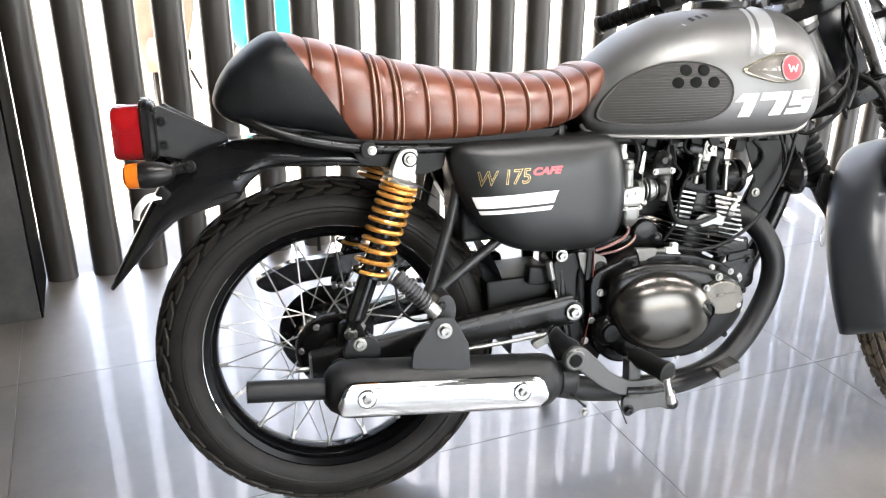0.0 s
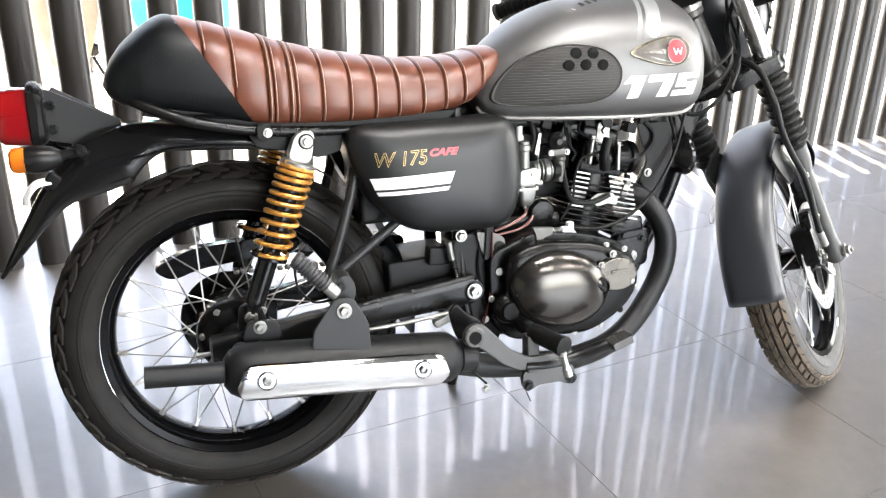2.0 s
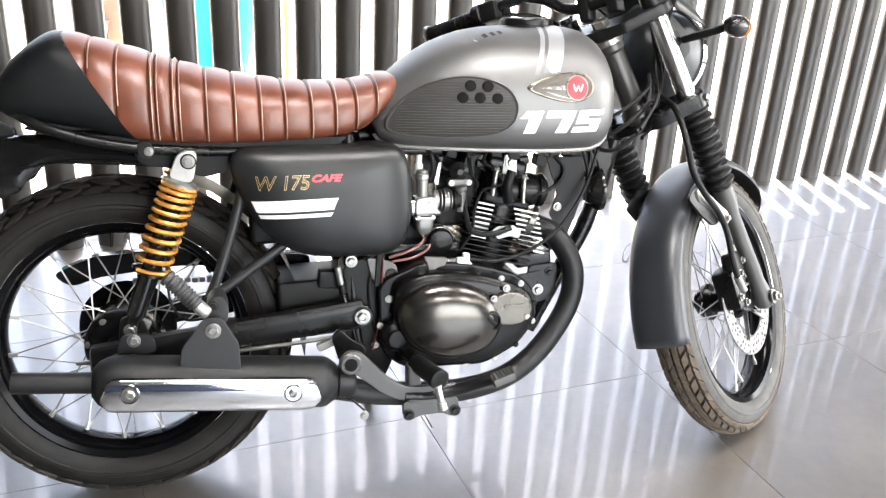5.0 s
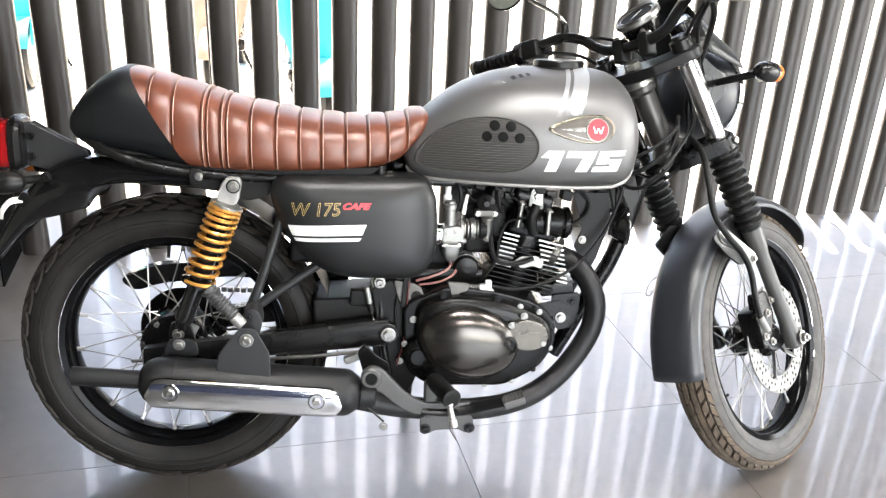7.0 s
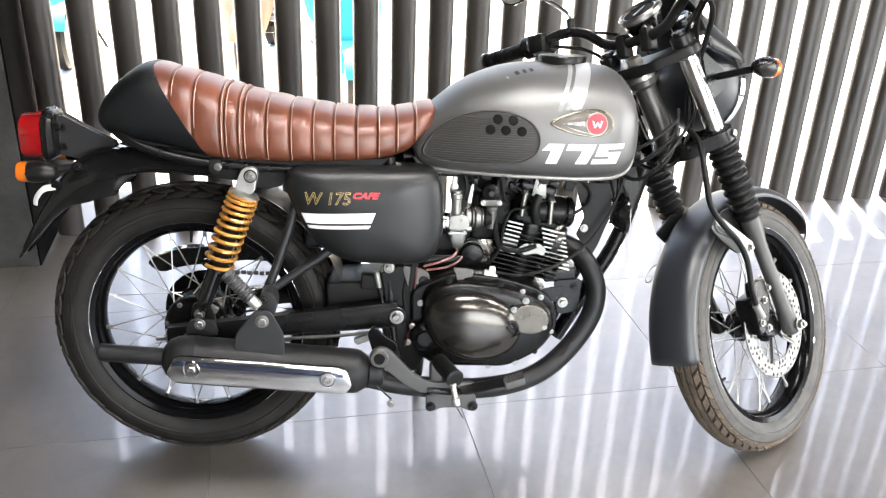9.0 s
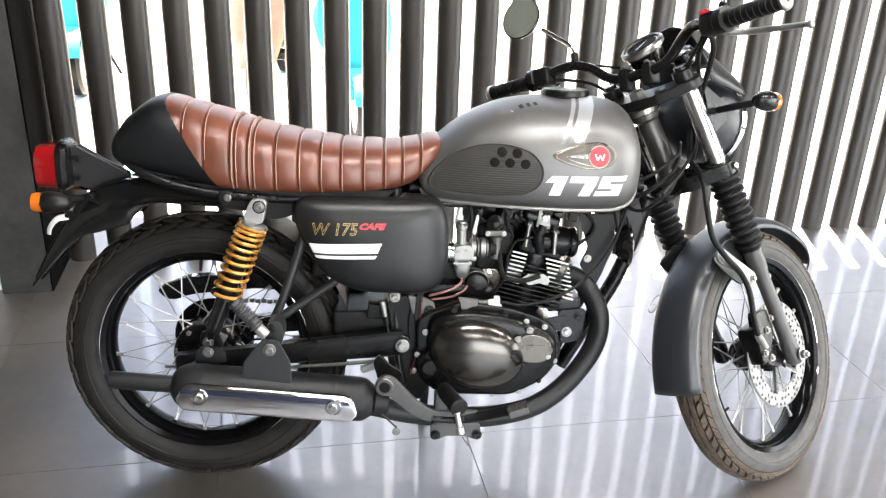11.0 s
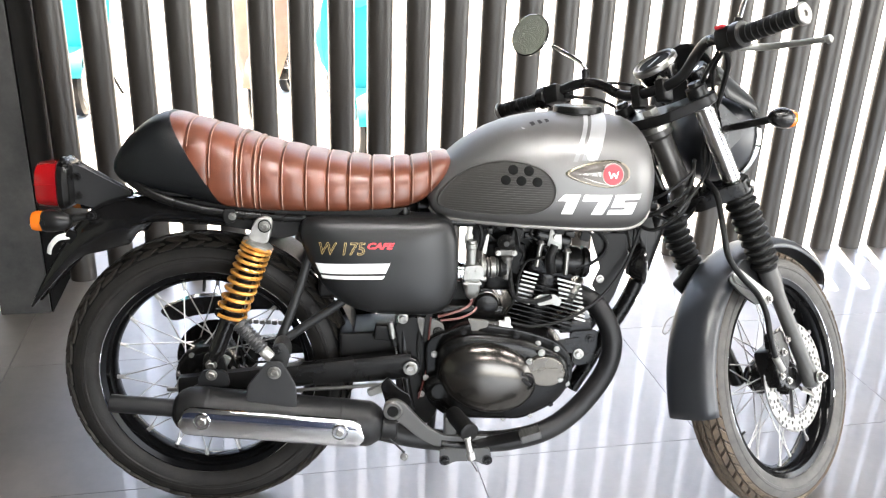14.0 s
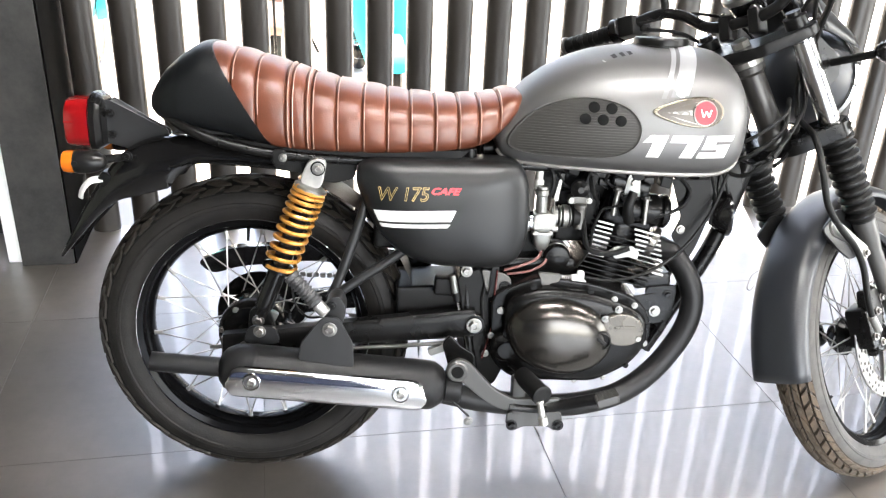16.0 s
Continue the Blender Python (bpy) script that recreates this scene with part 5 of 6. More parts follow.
lug = part("frame_lug", plate(rounded([(0.448, 0.470), (0.490, 0.462), (0.506, 0.452), (0.508, 0.425), (0.492, 0.418), (0.462, 0.422), (0.455, 0.440)], 0.007), -0.108, -0.100, 0.0015), FRAME_CAST, bike, "grey cast frame lug")
part("lug_bush", lathe([(0.0115, 0.0), (0.0115, 0.003), (0.0085, 0.0035), (0.0075, 0.001), (0.002, 0.001)], (0.4945, -0.107, 0.436), (0.4945, -0.3, 0.436), 20), BLACK_RUBBER, lug, "dark bush of the frame lug")
part("lug_strap", plate([(0.468, 0.478), (0.482, 0.478), (0.476, 0.415), (0.462, 0.415)], -0.113, -0.109, 0.001), BLACK_RUBBER, lug, "black strap over the lug")
for x, z, r in ((0.521, 0.4233, 0.0044), (0.486, 0.4037, 0.0058), (0.4888, 0.3699, 0.0062), (0.4616, 0.2974, 0.0050)):
    bolt(bike, (x, -0.112, z), r, label="bright engine bolt")
bar("earth_wire", [(0.468, -0.114, 0.408), (0.478, -0.116, 0.4045), (0.486, -0.116, 0.4037)], 0.0022, EARTH_WIRE, "copper-coloured earth wire tag", seg=8)
# filler plate added to close the bright gap left of the clutch
part("frame_web", plate(rounded([(0.452, 0.46), (0.486, 0.45), (0.492, 0.34), (0.478, 0.27), (0.448, 0.275), (0.445, 0.40)], 0.01), -0.085, -0.03, 0.003), MATT, bike, "black filler plate behind the clutch cover")
part("pivot_casting", plate(rounded([(0.402, 0.452), (0.448, 0.470), (0.470, 0.420), (0.496, 0.345), (0.500, 0.262), (0.482, 0.222), (0.446, 0.225), (0.418, 0.262), (0.404, 0.330), (0.414, 0.380)], 0.012), -0.100, -0.030, 0.004), MATT, bike, "black frame casting round the swing arm pivot")
part("swing_arm_bridge", block((0.355, 0.0, 0.388), (0.14, 0.14, 0.066), 0.008, (0, -2, 0)), MATT, bike, "black swing arm bridge")
part("starter_end", lathe([(0.027, 0), (0.027, 0.012), (0.024, 0.018), (0.023, 0.020), (0.012, 0.022), (0.003, 0.022)], (0.599, -0.058, 0.484), (0.599, -0.3, 0.484), 26), ENGINE, bike, "round black starter end cap")
part("starter_ring", lathe([(0.0285, 0.004), (0.0285, 0.007), (0.0265, 0.009)], (0.599, -0.058, 0.484), (0.599, -0.3, 0.484), 26), ALLOY, bike)
sens = part("sensor", block((0.575, -0.108, 0.436), (0.020, 0.012, 0.024), 0.003, (0, 20, 0)), ALLOY, bike, "small cast clutch arm")
bolt(sens, (0.583, -0.114, 0.445), 0.004)
bar("wire", [(0.586, -0.11, 0.423), (0.60, -0.115, 0.44), (0.62, -0.11, 0.446), (0.634, -0.108, 0.448)], 0.0022, BLACK_RUBBER, "thin black wire", seg=8)
bar("wire", [(0.484, -0.10, 0.40), (0.497, -0.104, 0.395), (0.507, -0.102, 0.388)], 0.0022, RED_WIRE, "dark red wire", seg=8)
bar("wire", [(0.462, -0.10, 0.46), (0.452, -0.105, 0.41), (0.458, -0.108, 0.35), (0.470, -0.10, 0.30)], 0.0024, BLACK_RUBBER, "thin black wire", seg=8)
part("choke_lever", plate(rounded([(0.585, 0.600), (0.594, 0.640), (0.600, 0.640), (0.594, 0.596)], 0.003), -0.072, -0.069, 0.0006), STEEL, bike, "thin steel choke lever")
part("fuel_cock", lathe([(0.006, 0), (0.009, 0.004), (0.009, 0.02), (0.006, 0.024), (0.006, 0.05)], (0.557, -0.06, 0.615), (0.560, -0.06, 0.67), 14), WHITE_PLASTIC, bike, "pale fuel line fitting")
bar("fuel_hose", [(0.567, -0.062, 0.665), (0.580, -0.07, 0.655), (0.584, -0.07, 0.630), (0.578, -0.065, 0.605)], 0.0045, BLACK_RUBBER, "black fuel hose", seg=8)
bar("wire", [(0.655, -0.055, 0.66), (0.662, -0.06, 0.615), (0.675, -0.065, 0.595), (0.668, -0.065, 0.58)], 0.0028, BLACK_RUBBER, "thin black wire", seg=8)
bar("wire", [(0.70, -0.04, 0.655), (0.69, -0.05, 0.635), (0.715, -0.055, 0.615), (0.735, -0.05, 0.58)], 0.003, BLACK_RUBBER, "thin black wire", seg=8)
part("battery_box", block((0.345, 0, 0.577), (0.21, 0.13, 0.166), 0.01), MATT, bike, "black battery and air box")
part("rear_hugger", loft([[(0.335 * math.cos(a) + 0.0, y, 0.3116 + 0.335 * math.sin(a)) for y in (-0.065, -0.058, 0.058, 0.065)] for a in (radians(-8 + 6 * k) for k in range(14))], closed=False), BLACK_RUBBER, bike, "black inner mudguard")
for x, y, z, s, t in ((0.455, -0.085, 0.445, (0.05, 0.02, 0.05), -10), (0.50, -0.085, 0.422, (0.035, 0.02, 0.035), 0), (0.385, -0.075, 0.425, (0.05, 0.03, 0.035), 5)):
    part("frame_gusset", block((x, y, z), s, 0.005, (0, t, 0)), SATIN if z > 0.43 else MATT, bike, "black frame gusset")
bolt(bike, (0.420, -0.103, 0.464), 0.0080, label="bright frame bolt")
bolt(bike, (0.498, -0.096, 0.422), 0.0085, label="frame bolt", material=SATIN)
part("switch_body", rod((0.393, -0.106, 0.457), (0.400, -0.106, 0.420), 0.0062), ALLOY, bike, "brake light switch")
part("switch_boot", rod((0.400, -0.106, 0.422), (0.404, -0.106, 0.404), 0.0072), BLACK_RUBBER, bike, "black switch boot")
sw = [(0.4045 + 0.009 * k / 60 + 0.0021 * math.cos(k * 1.1), -0.108 + 0.0021 * math.sin(k * 1.1), 0.404 - 0.042 * k / 60) for k in range(61)]
part("switch_spring", tube(sw, 0.0007, 5, 1), STEEL, bike, "thin steel switch spring")
bar("switch_wire", [(0.4135, -0.108, 0.362), (0.420, -0.113, 0.335), (0.4265, -0.118, 0.303)], 0.0010, STEEL, "thin steel switch rod", seg=6)

# -- foot controls --
ARM = pose(0, -0.205, 0.025)
pp = part("pedal_plate", plate(rounded([(0.380, 0.292), (0.398, 0.306), (0.420, 0.300), (0.470, 0.245), (0.505, 0.225), (0.600, 0.225), (0.600, 0.205), (0.490, 0.200), (0.455, 0.218), (0.405, 0.262), (0.382, 0.270)], 0.012), -0.012, 0.0, 0.003), FORK, bike, "matt black footrest arm", ARM)
part("arm_boss", lathe([(0.020, 0), (0.020, 0.012), (0.017, 0.015), (0.0125, 0.015), (0.0115, 0.002)], (0.400, 0, 0.280), (0.400, -0.3, 0.280), 24), FORK, pp, "hollow round boss")
# black disc across the boss paints the shade inside its bore
part("boss_bore", lathe([(0.0115, 0.010), (0.0115, 0.0152), (0.003, 0.0154)], (0.400, 0, 0.280), (0.400, -0.3, 0.280), 20), SHADE_AND_DIAL, pp, "black disc for the shade inside the boss")
foot = part("foot_bracket", plate(rounded([(0.498, 0.216), (0.602, 0.216), (0.608, 0.186), (0.592, 0.176), (0.575, 0.186), (0.53, 0.186), (0.512, 0.176), (0.497, 0.186)], 0.008), -0.204, -0.194, 0.002), FORK, bike, "dark grey footrest bracket")
for x in (0.508, 0.597):
    bolt(foot, (x, -0.205, 0.190), 0.0075, material=SATIN)
peg = part("footrest", lathe([(0.010, 0.0), (0.0165, 0.004), (0.0175, 0.02), (0.0178, 0.070), (0.0195, 0.074), (0.0195, 0.083), (0.014, 0.086)], (0.522, -0.19, 0.290), (0.553, -0.27, 0.281), 20), BLACK_RUBBER, bike, "black rubber footrest")
part("peg_feeler", lathe([(0.0075, 0), (0.0075, 0.004), (0.0055, 0.006), (0.0062, 0.03), (0.0085, 0.032), (0.0085, 0.046), (0.004, 0.048)], (0.547, -0.268, 0.272), (0.557, -0.274, 0.225), 14), BRIGHT_EDGE, peg, "bright footrest feeler pin")
part("footrest_clevis", block((0.518, -0.195, 0.250), (0.026, 0.03, 0.075), 0.006), FORK, peg)
brake = part("brake_pedal", tube([(0.500, -0.212, 0.236), (0.55, -0.214, 0.232), (0.60, -0.22, 0.240), (0.645, -0.232, 0.256), (0.676, -0.24, 0.264)], 0.0115, 12, 6, flat=0.6), SATIN, bike, "black brake pedal lever")
part("pedal_pad", block((0.676, -0.245, 0.266), (0.042, 0.034, 0.016), 0.003, (0, -18, 0)), FORK, brake)
for k in range(6):
    part("pad_rib", block((0.661 + 0.0065 * k, -0.245, 0.2688 + 0.002 * k), (0.003, 0.034, 0.004), 0.001, (0, -18, 0)), FORK, brake)
part("brake_arm", plate(rounded([(0.374, 0.332), (0.390, 0.350), (0.412, 0.326), (0.436, 0.312), (0.440, 0.296), (0.424, 0.284), (0.398, 0.270), (0.386, 0.290)], 0.008), -0.150, -0.142, 0.002), SATIN, bike, "black brake arm")
bar("brake_rod", [(0.05, -0.125, 0.285), (0.18, -0.13, 0.312), (0.30, -0.135, 0.322), (0.385, -0.14, 0.332)], 0.0042, STEEL, "long steel brake rod", seg=8)
part("rod_end", plate(rounded([(0.345, 0.318), (0.372, 0.328), (0.388, 0.345), (0.40, 0.338), (0.385, 0.318), (0.352, 0.305)], 0.006), -0.148, -0.132, 0.002), ALLOY, bike, "bright brake rod clevis")
bar("pedal_spring", [(0.388, -0.205, 0.285), (0.375, -0.207, 0.265), (0.40, -0.207, 0.235), (0.425, -0.205, 0.208)], 0.0022, SATIN, seg=8)
bar("side_stand", [(0.50, 0.10, 0.200), (0.50, 0.17, 0.10), (0.495, 0.232, -0.005), (0.49, 0.262, -0.040)], 0.0115, SATIN, "black side stand leg")
part("stand_foot", block((0.488, 0.266, -0.036), (0.075, 0.05, 0.008), 0.003, (-LEAN * -1, 0, 0)), SATIN, bike, "flat stand foot on the floor")
bar("centre_spring", [(0.545, -0.05, 0.175), (0.575, -0.03, 0.11), (0.60, -0.01, 0.06)], 0.0016, STEEL, seg=6)

# -- tail --
FX = [(0.14, 0.680), (0.05, 0.690), (-0.04, 0.697), (-0.11, 0.704), (-0.165, 0.701), (-0.220, 0.681), (-0.262, 0.642), (-0.302, 0.585), (-0.372, 0.462)]
rows = []
line = spline([(x, 0, z) for x, z in FX], 5)
for i, p in enumerate(line):
    u = i / (len(line) - 1)
    half = 0.070 - 0.012 * max(0, (u - 0.45) / 0.55)
    if u > 0.9:
        half *= 1 - ((u - 0.9) / 0.1) ** 2 * 0.55
    way = (line[min(i + 1, len(line) - 1)] - line[max(0, i - 1)]).normalized()
    nrm = Vector((-way.z, 0, way.x))
    nrm = -nrm if nrm.z < 0 else nrm
    drop = interp(u, (0, 0.30, 0.50, 0.66, 0.85, 1.0), (0.038, 0.042, 0.094, 0.092, 0.047, 0.006))
    row = []
    for j in range(15):
        s = j / 7 - 1
        row.append(p + Vector((0, half * math.sin(s * 1.45) / math.sin(1.45), 0)) - nrm * drop * abs(s) ** 4.0)
    rows.append(row)
mud = part("rear_mudguard", loft(rows, closed=False), GLOSS, bike, "black rear mudguard with long flap")
sol = mud.modifiers.new("thickness", "SOLIDIFY")
sol.thickness = 0.004
bar("mudguard_edge", [(0.08, -0.071, 0.652), (0.0, -0.071, 0.660), (-0.08, -0.070, 0.660), (-0.14, -0.068, 0.650)], 0.0024, SATIN, parent=mud)
for s in (-1, 1):
    part("lamp_arm", plate(rounded([(-0.152, 0.710), (-0.256, 0.764), (-0.272, 0.766), (-0.272, 0.684), (-0.221, 0.672), (-0.152, 0.684)], 0.004), s * 0.010 - 0.002, s * 0.010 + 0.002, 0.001), DARK_GREY, bike, "matt dark grey tail lamp arm")
part("arm_top", tube([(-0.163, 0, 0.705), (-0.21, 0, 0.733), (-0.258, 0, 0.762)], 0.0105, 16, 4, flat=0.6), DARK_GREY, bike, "rounded top edge of the lamp arm")
lamp_line = [(y, z) for y, z in rounded([(-0.047, 0.678), (-0.050, 0.750), (-0.030, 0.776), (0.030, 0.776), (0.050, 0.750), (0.047, 0.678)], 0.02, 5)]
tail = part("tail_lamp", loft([[(x, y * s, 0.727 + (z - 0.727) * s) for y, z in lamp_line] for x, s in ((-0.266, 0.86), (-0.269, 0.96), (-0.274, 1.0), (-0.277, 1.08), (-0.287, 1.08), (-0.290, 1.0))]), SATIN, bike, "rectangular red tail lamp in a black housing")
part("lens", loft([[(x, y * s, 0.725 + (z - 0.727) * s) for y, z in lamp_line] for x, s in ((-0.289, 0.96), (-0.315, 0.94), (-0.331, 0.90), (-0.336, 0.82), (-0.337, 0.3))]), RED_LENS, tail, "glossy red lens")
part("lens_band", block((-0.312, 0, 0.727), (0.046, 0.094, 0.004), 0.001), RED_LENS, tail)
for z in (0.70, 0.74):
    bolt(tail, (-0.258, -0.0125, z), 0.006, material=SATIN)


def indicator(body_at, lens_way, stalk_from, m, label):
    """An egg-shaped turn signal: its lens faces lens_way."""
    at, way = Vector(body_at), Vector(lens_way).normalized()
    back = at - way * 0.034
    lampo = part("indicator", lathe([(0.004, -0.010), (0.012, -0.006), (0.018, 0.006), (0.0215, 0.022), (0.0220, 0.038), (0.0205, 0.045)], back, at, 24), SATIN, bike, label, m)
    part("indicator_lens", lathe([(0.0205, 0.0), (0.0205, 0.012), (0.019, 0.019), (0.013, 0.023), (0.004, 0.024)], at + way * 0.011, at + way * 2, 24), AMBER, lampo, "amber lens")
    part("stalk", tube([stalk_from, (Vector(stalk_from) + back + way * 0.02) / 2, back + way * 0.02], (0.0075, 0.0085), 12, 3), BLACK_RUBBER, lampo, "black rubber stalk")
    part("screw_hole", lathe([(0.0055, 0), (0.0055, 0.002), (0.003, 0.002)], back + way * 0.04 + Vector((0, -0.0205, 0)), back + way * 0.04 + Vector((0, -1, 0)), 12), BLACK_RUBBER, lampo)
    return lampo


for s in (-1, 1):
    indicator((-0.283, s * 0.115, 0.667), (-1, 0, 0), (-0.222, s * 0.04, 0.664), None, "black rear indicator with amber lens")
    bolt(bike, (-0.218, s * 0.062, 0.668), 0.007, (0, s, 0), material=SATIN)
holder = part("plate_holder", block((-0.265, -0.02, 0.618), (0.03, 0.07, 0.03), 0.005, (0, 35, 0)), SATIN, bike, "black plate lamp holder")
part("plate_strap", tube([(-0.27, -0.05, 0.622), (-0.292, -0.055, 0.618), (-0.308, -0.055, 0.600), (-0.312, -0.055, 0.585)], 0.008, 8, 4, flat=0.35), WHITE_PLASTIC, holder, "torn white plastic strap")

# -- front end, built straight ahead and then steered --
def ahead(name, bm, material, label="", parent=None):
    return part(name, bm, material, parent or bike, label, None if parent else STEERED)


AXIS_UP = -DOWN
for s in (-1, 1):
    foot = HUB_F + Vector((0, s * 0.095, 0))

    def at(h):
        return foot + AXIS_UP * h
    leg = ahead("fork_leg", lathe([(0.015, -0.022), (0.0205, -0.016), (0.0205, 0.02), (0.0168, 0.045), (0.0165, 0.215), (0.0195, 0.235), (0.0215, 0.25), (0.0225, 0.30), (0.020, 0.31)], foot, at(1), 24), SATIN if s > 0 else FORK, "grey painted lower fork leg" if s < 0 else "black lower fork leg")
    prof = [(0.023, 0.285)]
    for k in range(10):
        h = 0.292 + k * 0.0185
        w = 0.0315 + 0.0004 * k
        prof += [(w - 0.007, h), (w, h + 0.006), (w, h + 0.0105), (w - 0.007, h + 0.0165)]
    prof += [(0.024, 0.480)]
    part("fork_boot", lathe(prof, foot, at(1), 28), BLACK_RUBBER, leg, "ribbed black rubber fork boot")
    part("fork_tube", lathe([(0.018, 0.47), (0.018, 0.705), (0.015, 0.708)], foot, at(1), 24), CHROME if s < 0 else SATIN, leg, "chromed upper fork tube")
    if s < 0:
        part("fork_cover", lathe([(0.0185, 0.495), (0.0200, 0.497), (0.0200, 0.672), (0.0185, 0.674)], foot, at(1), 28), FORK_SILVER, leg, "bright silver fork cover")
    part("fork_cap", lathe([(0.022, 0.70), (0.022, 0.722), (0.014, 0.724), (0.014, 0.732), (0.004, 0.733)], foot, at(1), 18), SATIN, leg)
ahead("front_axle", rod(HUB_F + Vector((0, -0.118, 0)), HUB_F + Vector((0, 0.118, 0)), 0.0085), STEEL)
nut = bolt(bike, HUB_F + Vector((0, -0.118, 0)), 0.011, label="zinc axle nut", m=STEERED, name="axle_nut")
ahead("axle_end", rod(HUB_F + Vector((0, -0.136, 0)), HUB_F + Vector((0, -0.126, 0)), 0.006), STEEL)


def on_axis(h, fwd=0.0, y=0.0):
    return PIN + AXIS_UP * h + FWD * fwd + Vector((0, y, 0))


def yoke(h, thick, label):
    out = [(-0.128, 0.030), (-0.128, 0.060), (-0.112, 0.076), (-0.078, 0.076), (-0.03, 0.045), (0.03, 0.045), (0.078, 0.076), (0.112, 0.076), (0.128, 0.060), (0.128, 0.030), (0.10, 0.010), (0.05, -0.026), (-0.05, -0.026), (-0.10, 0.010)]
    out = rounded(out, 0.012, 3)
    return ahead("fork_yoke", loft([[on_axis(h + d, f * k, y * k) for y, f in out] for d, k in ((-thick / 2, 0.97), (-thick / 2 + 0.003, 1), (thick / 2 - 0.003, 1), (thick / 2, 0.97))]), SATIN, label)


yoke(0.487, 0.032, "black lower fork yoke")
upper = yoke(0.690, 0.022, "black upper fork yoke")
ahead("yoke_bolt", rod(on_axis(0.487, 0.05, -0.135), on_axis(0.487, 0.05, -0.120), 0.008), STEEL, "bright yoke clamp bolt")
ahead("yoke_clamp", lathe([(0.025, 0.470), (0.029, 0.473), (0.029, 0.500), (0.025, 0.503)], HUB_F + Vector((0, -0.095, 0)), HUB_F + Vector((0, -0.095, 0)) + AXIS_UP, 24), STEEL, "bright fork clamp collar")
part("head_tube", lathe([(0.027, 0.49), (0.031, 0.495), (0.031, 0.512), (0.025, 0.52), (0.024, 0.645), (0.030, 0.652), (0.030, 0.675), (0.025, 0.68)], PIN, PIN + AXIS_UP, 28), HEAD_GREY, bike, "dark grey steering head")
part("head_collar", lathe([(0.030, 0.664), (0.0318, 0.666), (0.0318, 0.676), (0.030, 0.678)], PIN, PIN + AXIS_UP, 28), STEEL, bike, "bright bearing collar")
ahead("stem_nut", lathe([(0.018, 0.70), (0.018, 0.714), (0.010, 0.718)], PIN, PIN + AXIS_UP, 6), STEEL, "bright steering stem nut")
part("head_gusset", plate(rounded([(0.86, 0.66), (0.95, 0.70), (0.975, 0.62), (0.94, 0.56)], 0.01), -0.026, 0.026, 0.003), SATIN, bike)

# front brake
rot_rows = bmesh.new()
disc_y = -0.058
N_DISC, RADII = 44, (0.086, 0.0995, 0.1125, 0.126)
for ringi, (r0, r1) in enumerate(zip(RADII, RADII[1:])):
    for i in range(N_DISC):
        a0, a1 = (2 * math.pi * (i + 0.5 * (ringi % 2)) / N_DISC, 2 * math.pi * (i + 1 + 0.5 * (ringi % 2)) / N_DISC)
        am, rm = (a0 + a1) / 2, (r0 + r1) / 2
        outer = [(r0, a0), (r0, am), (r0, a1), (rm, a1), (r1, a1), (r1, am), (r1, a0), (rm, a0)]
        outer = [Vector((r * math.cos(a), disc_y, r * math.sin(a))) for r, a in outer]
        c = Vector((rm * math.cos(am), disc_y, rm * math.sin(am)))
        hole = 0.0042 if (i + ringi) % 4 else 0.0001
        inner = [c + (p - c).normalized() * hole for p in outer]
        va, vb = [rot_rows.verts.new(p) for p in outer], [rot_rows.verts.new(p) for p in inner]
        for j in range(8):
            rot_rows.faces.new((va[j], va[(j + 1) % 8], vb[(j + 1) % 8], vb[j]))
        if hole < 0.001:
            rot_rows.faces.new(vb)
bmesh.ops.remove_doubles(rot_rows, verts=rot_rows.verts, dist=0.00005)
disc = part("brake_disc", rot_rows, DISC_STEEL, front, "drilled steel brake disc")
sol = disc.modifiers.new("thickness", "SOLIDIFY")
sol.thickness = 0.0035
for k in range(5):
    a = 2 * math.pi * k / 5 + 0.3
    p, q = Vector((0.035 * math.cos(a), disc_y, 0.035 * math.sin(a))), Vector((0.092 * math.cos(a + 0.35), disc_y, 0.092 * math.sin(a + 0.35)))
    part("disc_spider", tube([p, q], 0.010, 8, 1, flat=0.35), STEEL, front, "disc carrier arm")
cal = ahead("brake_caliper", block((1.200, -0.066, 0.322), (0.05, 0.05, 0.09), 0.01, (0, -18, 0)), SATIN, "black brake caliper")
ahead("caliper_lug", plate(rounded([(1.175, 0.395), (1.222, 0.402), (1.245, 0.345), (1.215, 0.285), (1.185, 0.28)], 0.01), -0.090, -0.066, 0.004), SATIN)
ahead("caliper_arm", plate(rounded([(1.215, 0.30), (1.27, 0.315), (1.30, 0.275), (1.27, 0.262), (1.225, 0.27)], 0.01), -0.080, -0.068, 0.003), SATIN)
for x, z in ((1.195, 0.302), (1.212, 0.352), (1.232, 0.378), (1.222, 0.288)):
    bolt(bike, (x, -0.091, z), 0.006, m=STEERED, label="bright caliper bolt")
ahead("brake_hose", tube([(1.03, -0.06, 0.74), (1.005, -0.10, 0.700), (0.980, -0.122, 0.630), (0.988, -0.122, 0.572), (1.035, -0.118, 0.528), (1.09, -0.115, 0.49), (1.118, -0.115, 0.445), (1.125, -0.115, 0.385), (1.14, -0.114, 0.345), (1.165, -0.113, 0.318)], 0.0065, 10, 5), BLACK_RUBBER, "black front brake hose")
ahead("hose_end", rod((1.135, -0.114, 0.35), (1.162, -0.113, 0.318), 0.008), ALLOY)
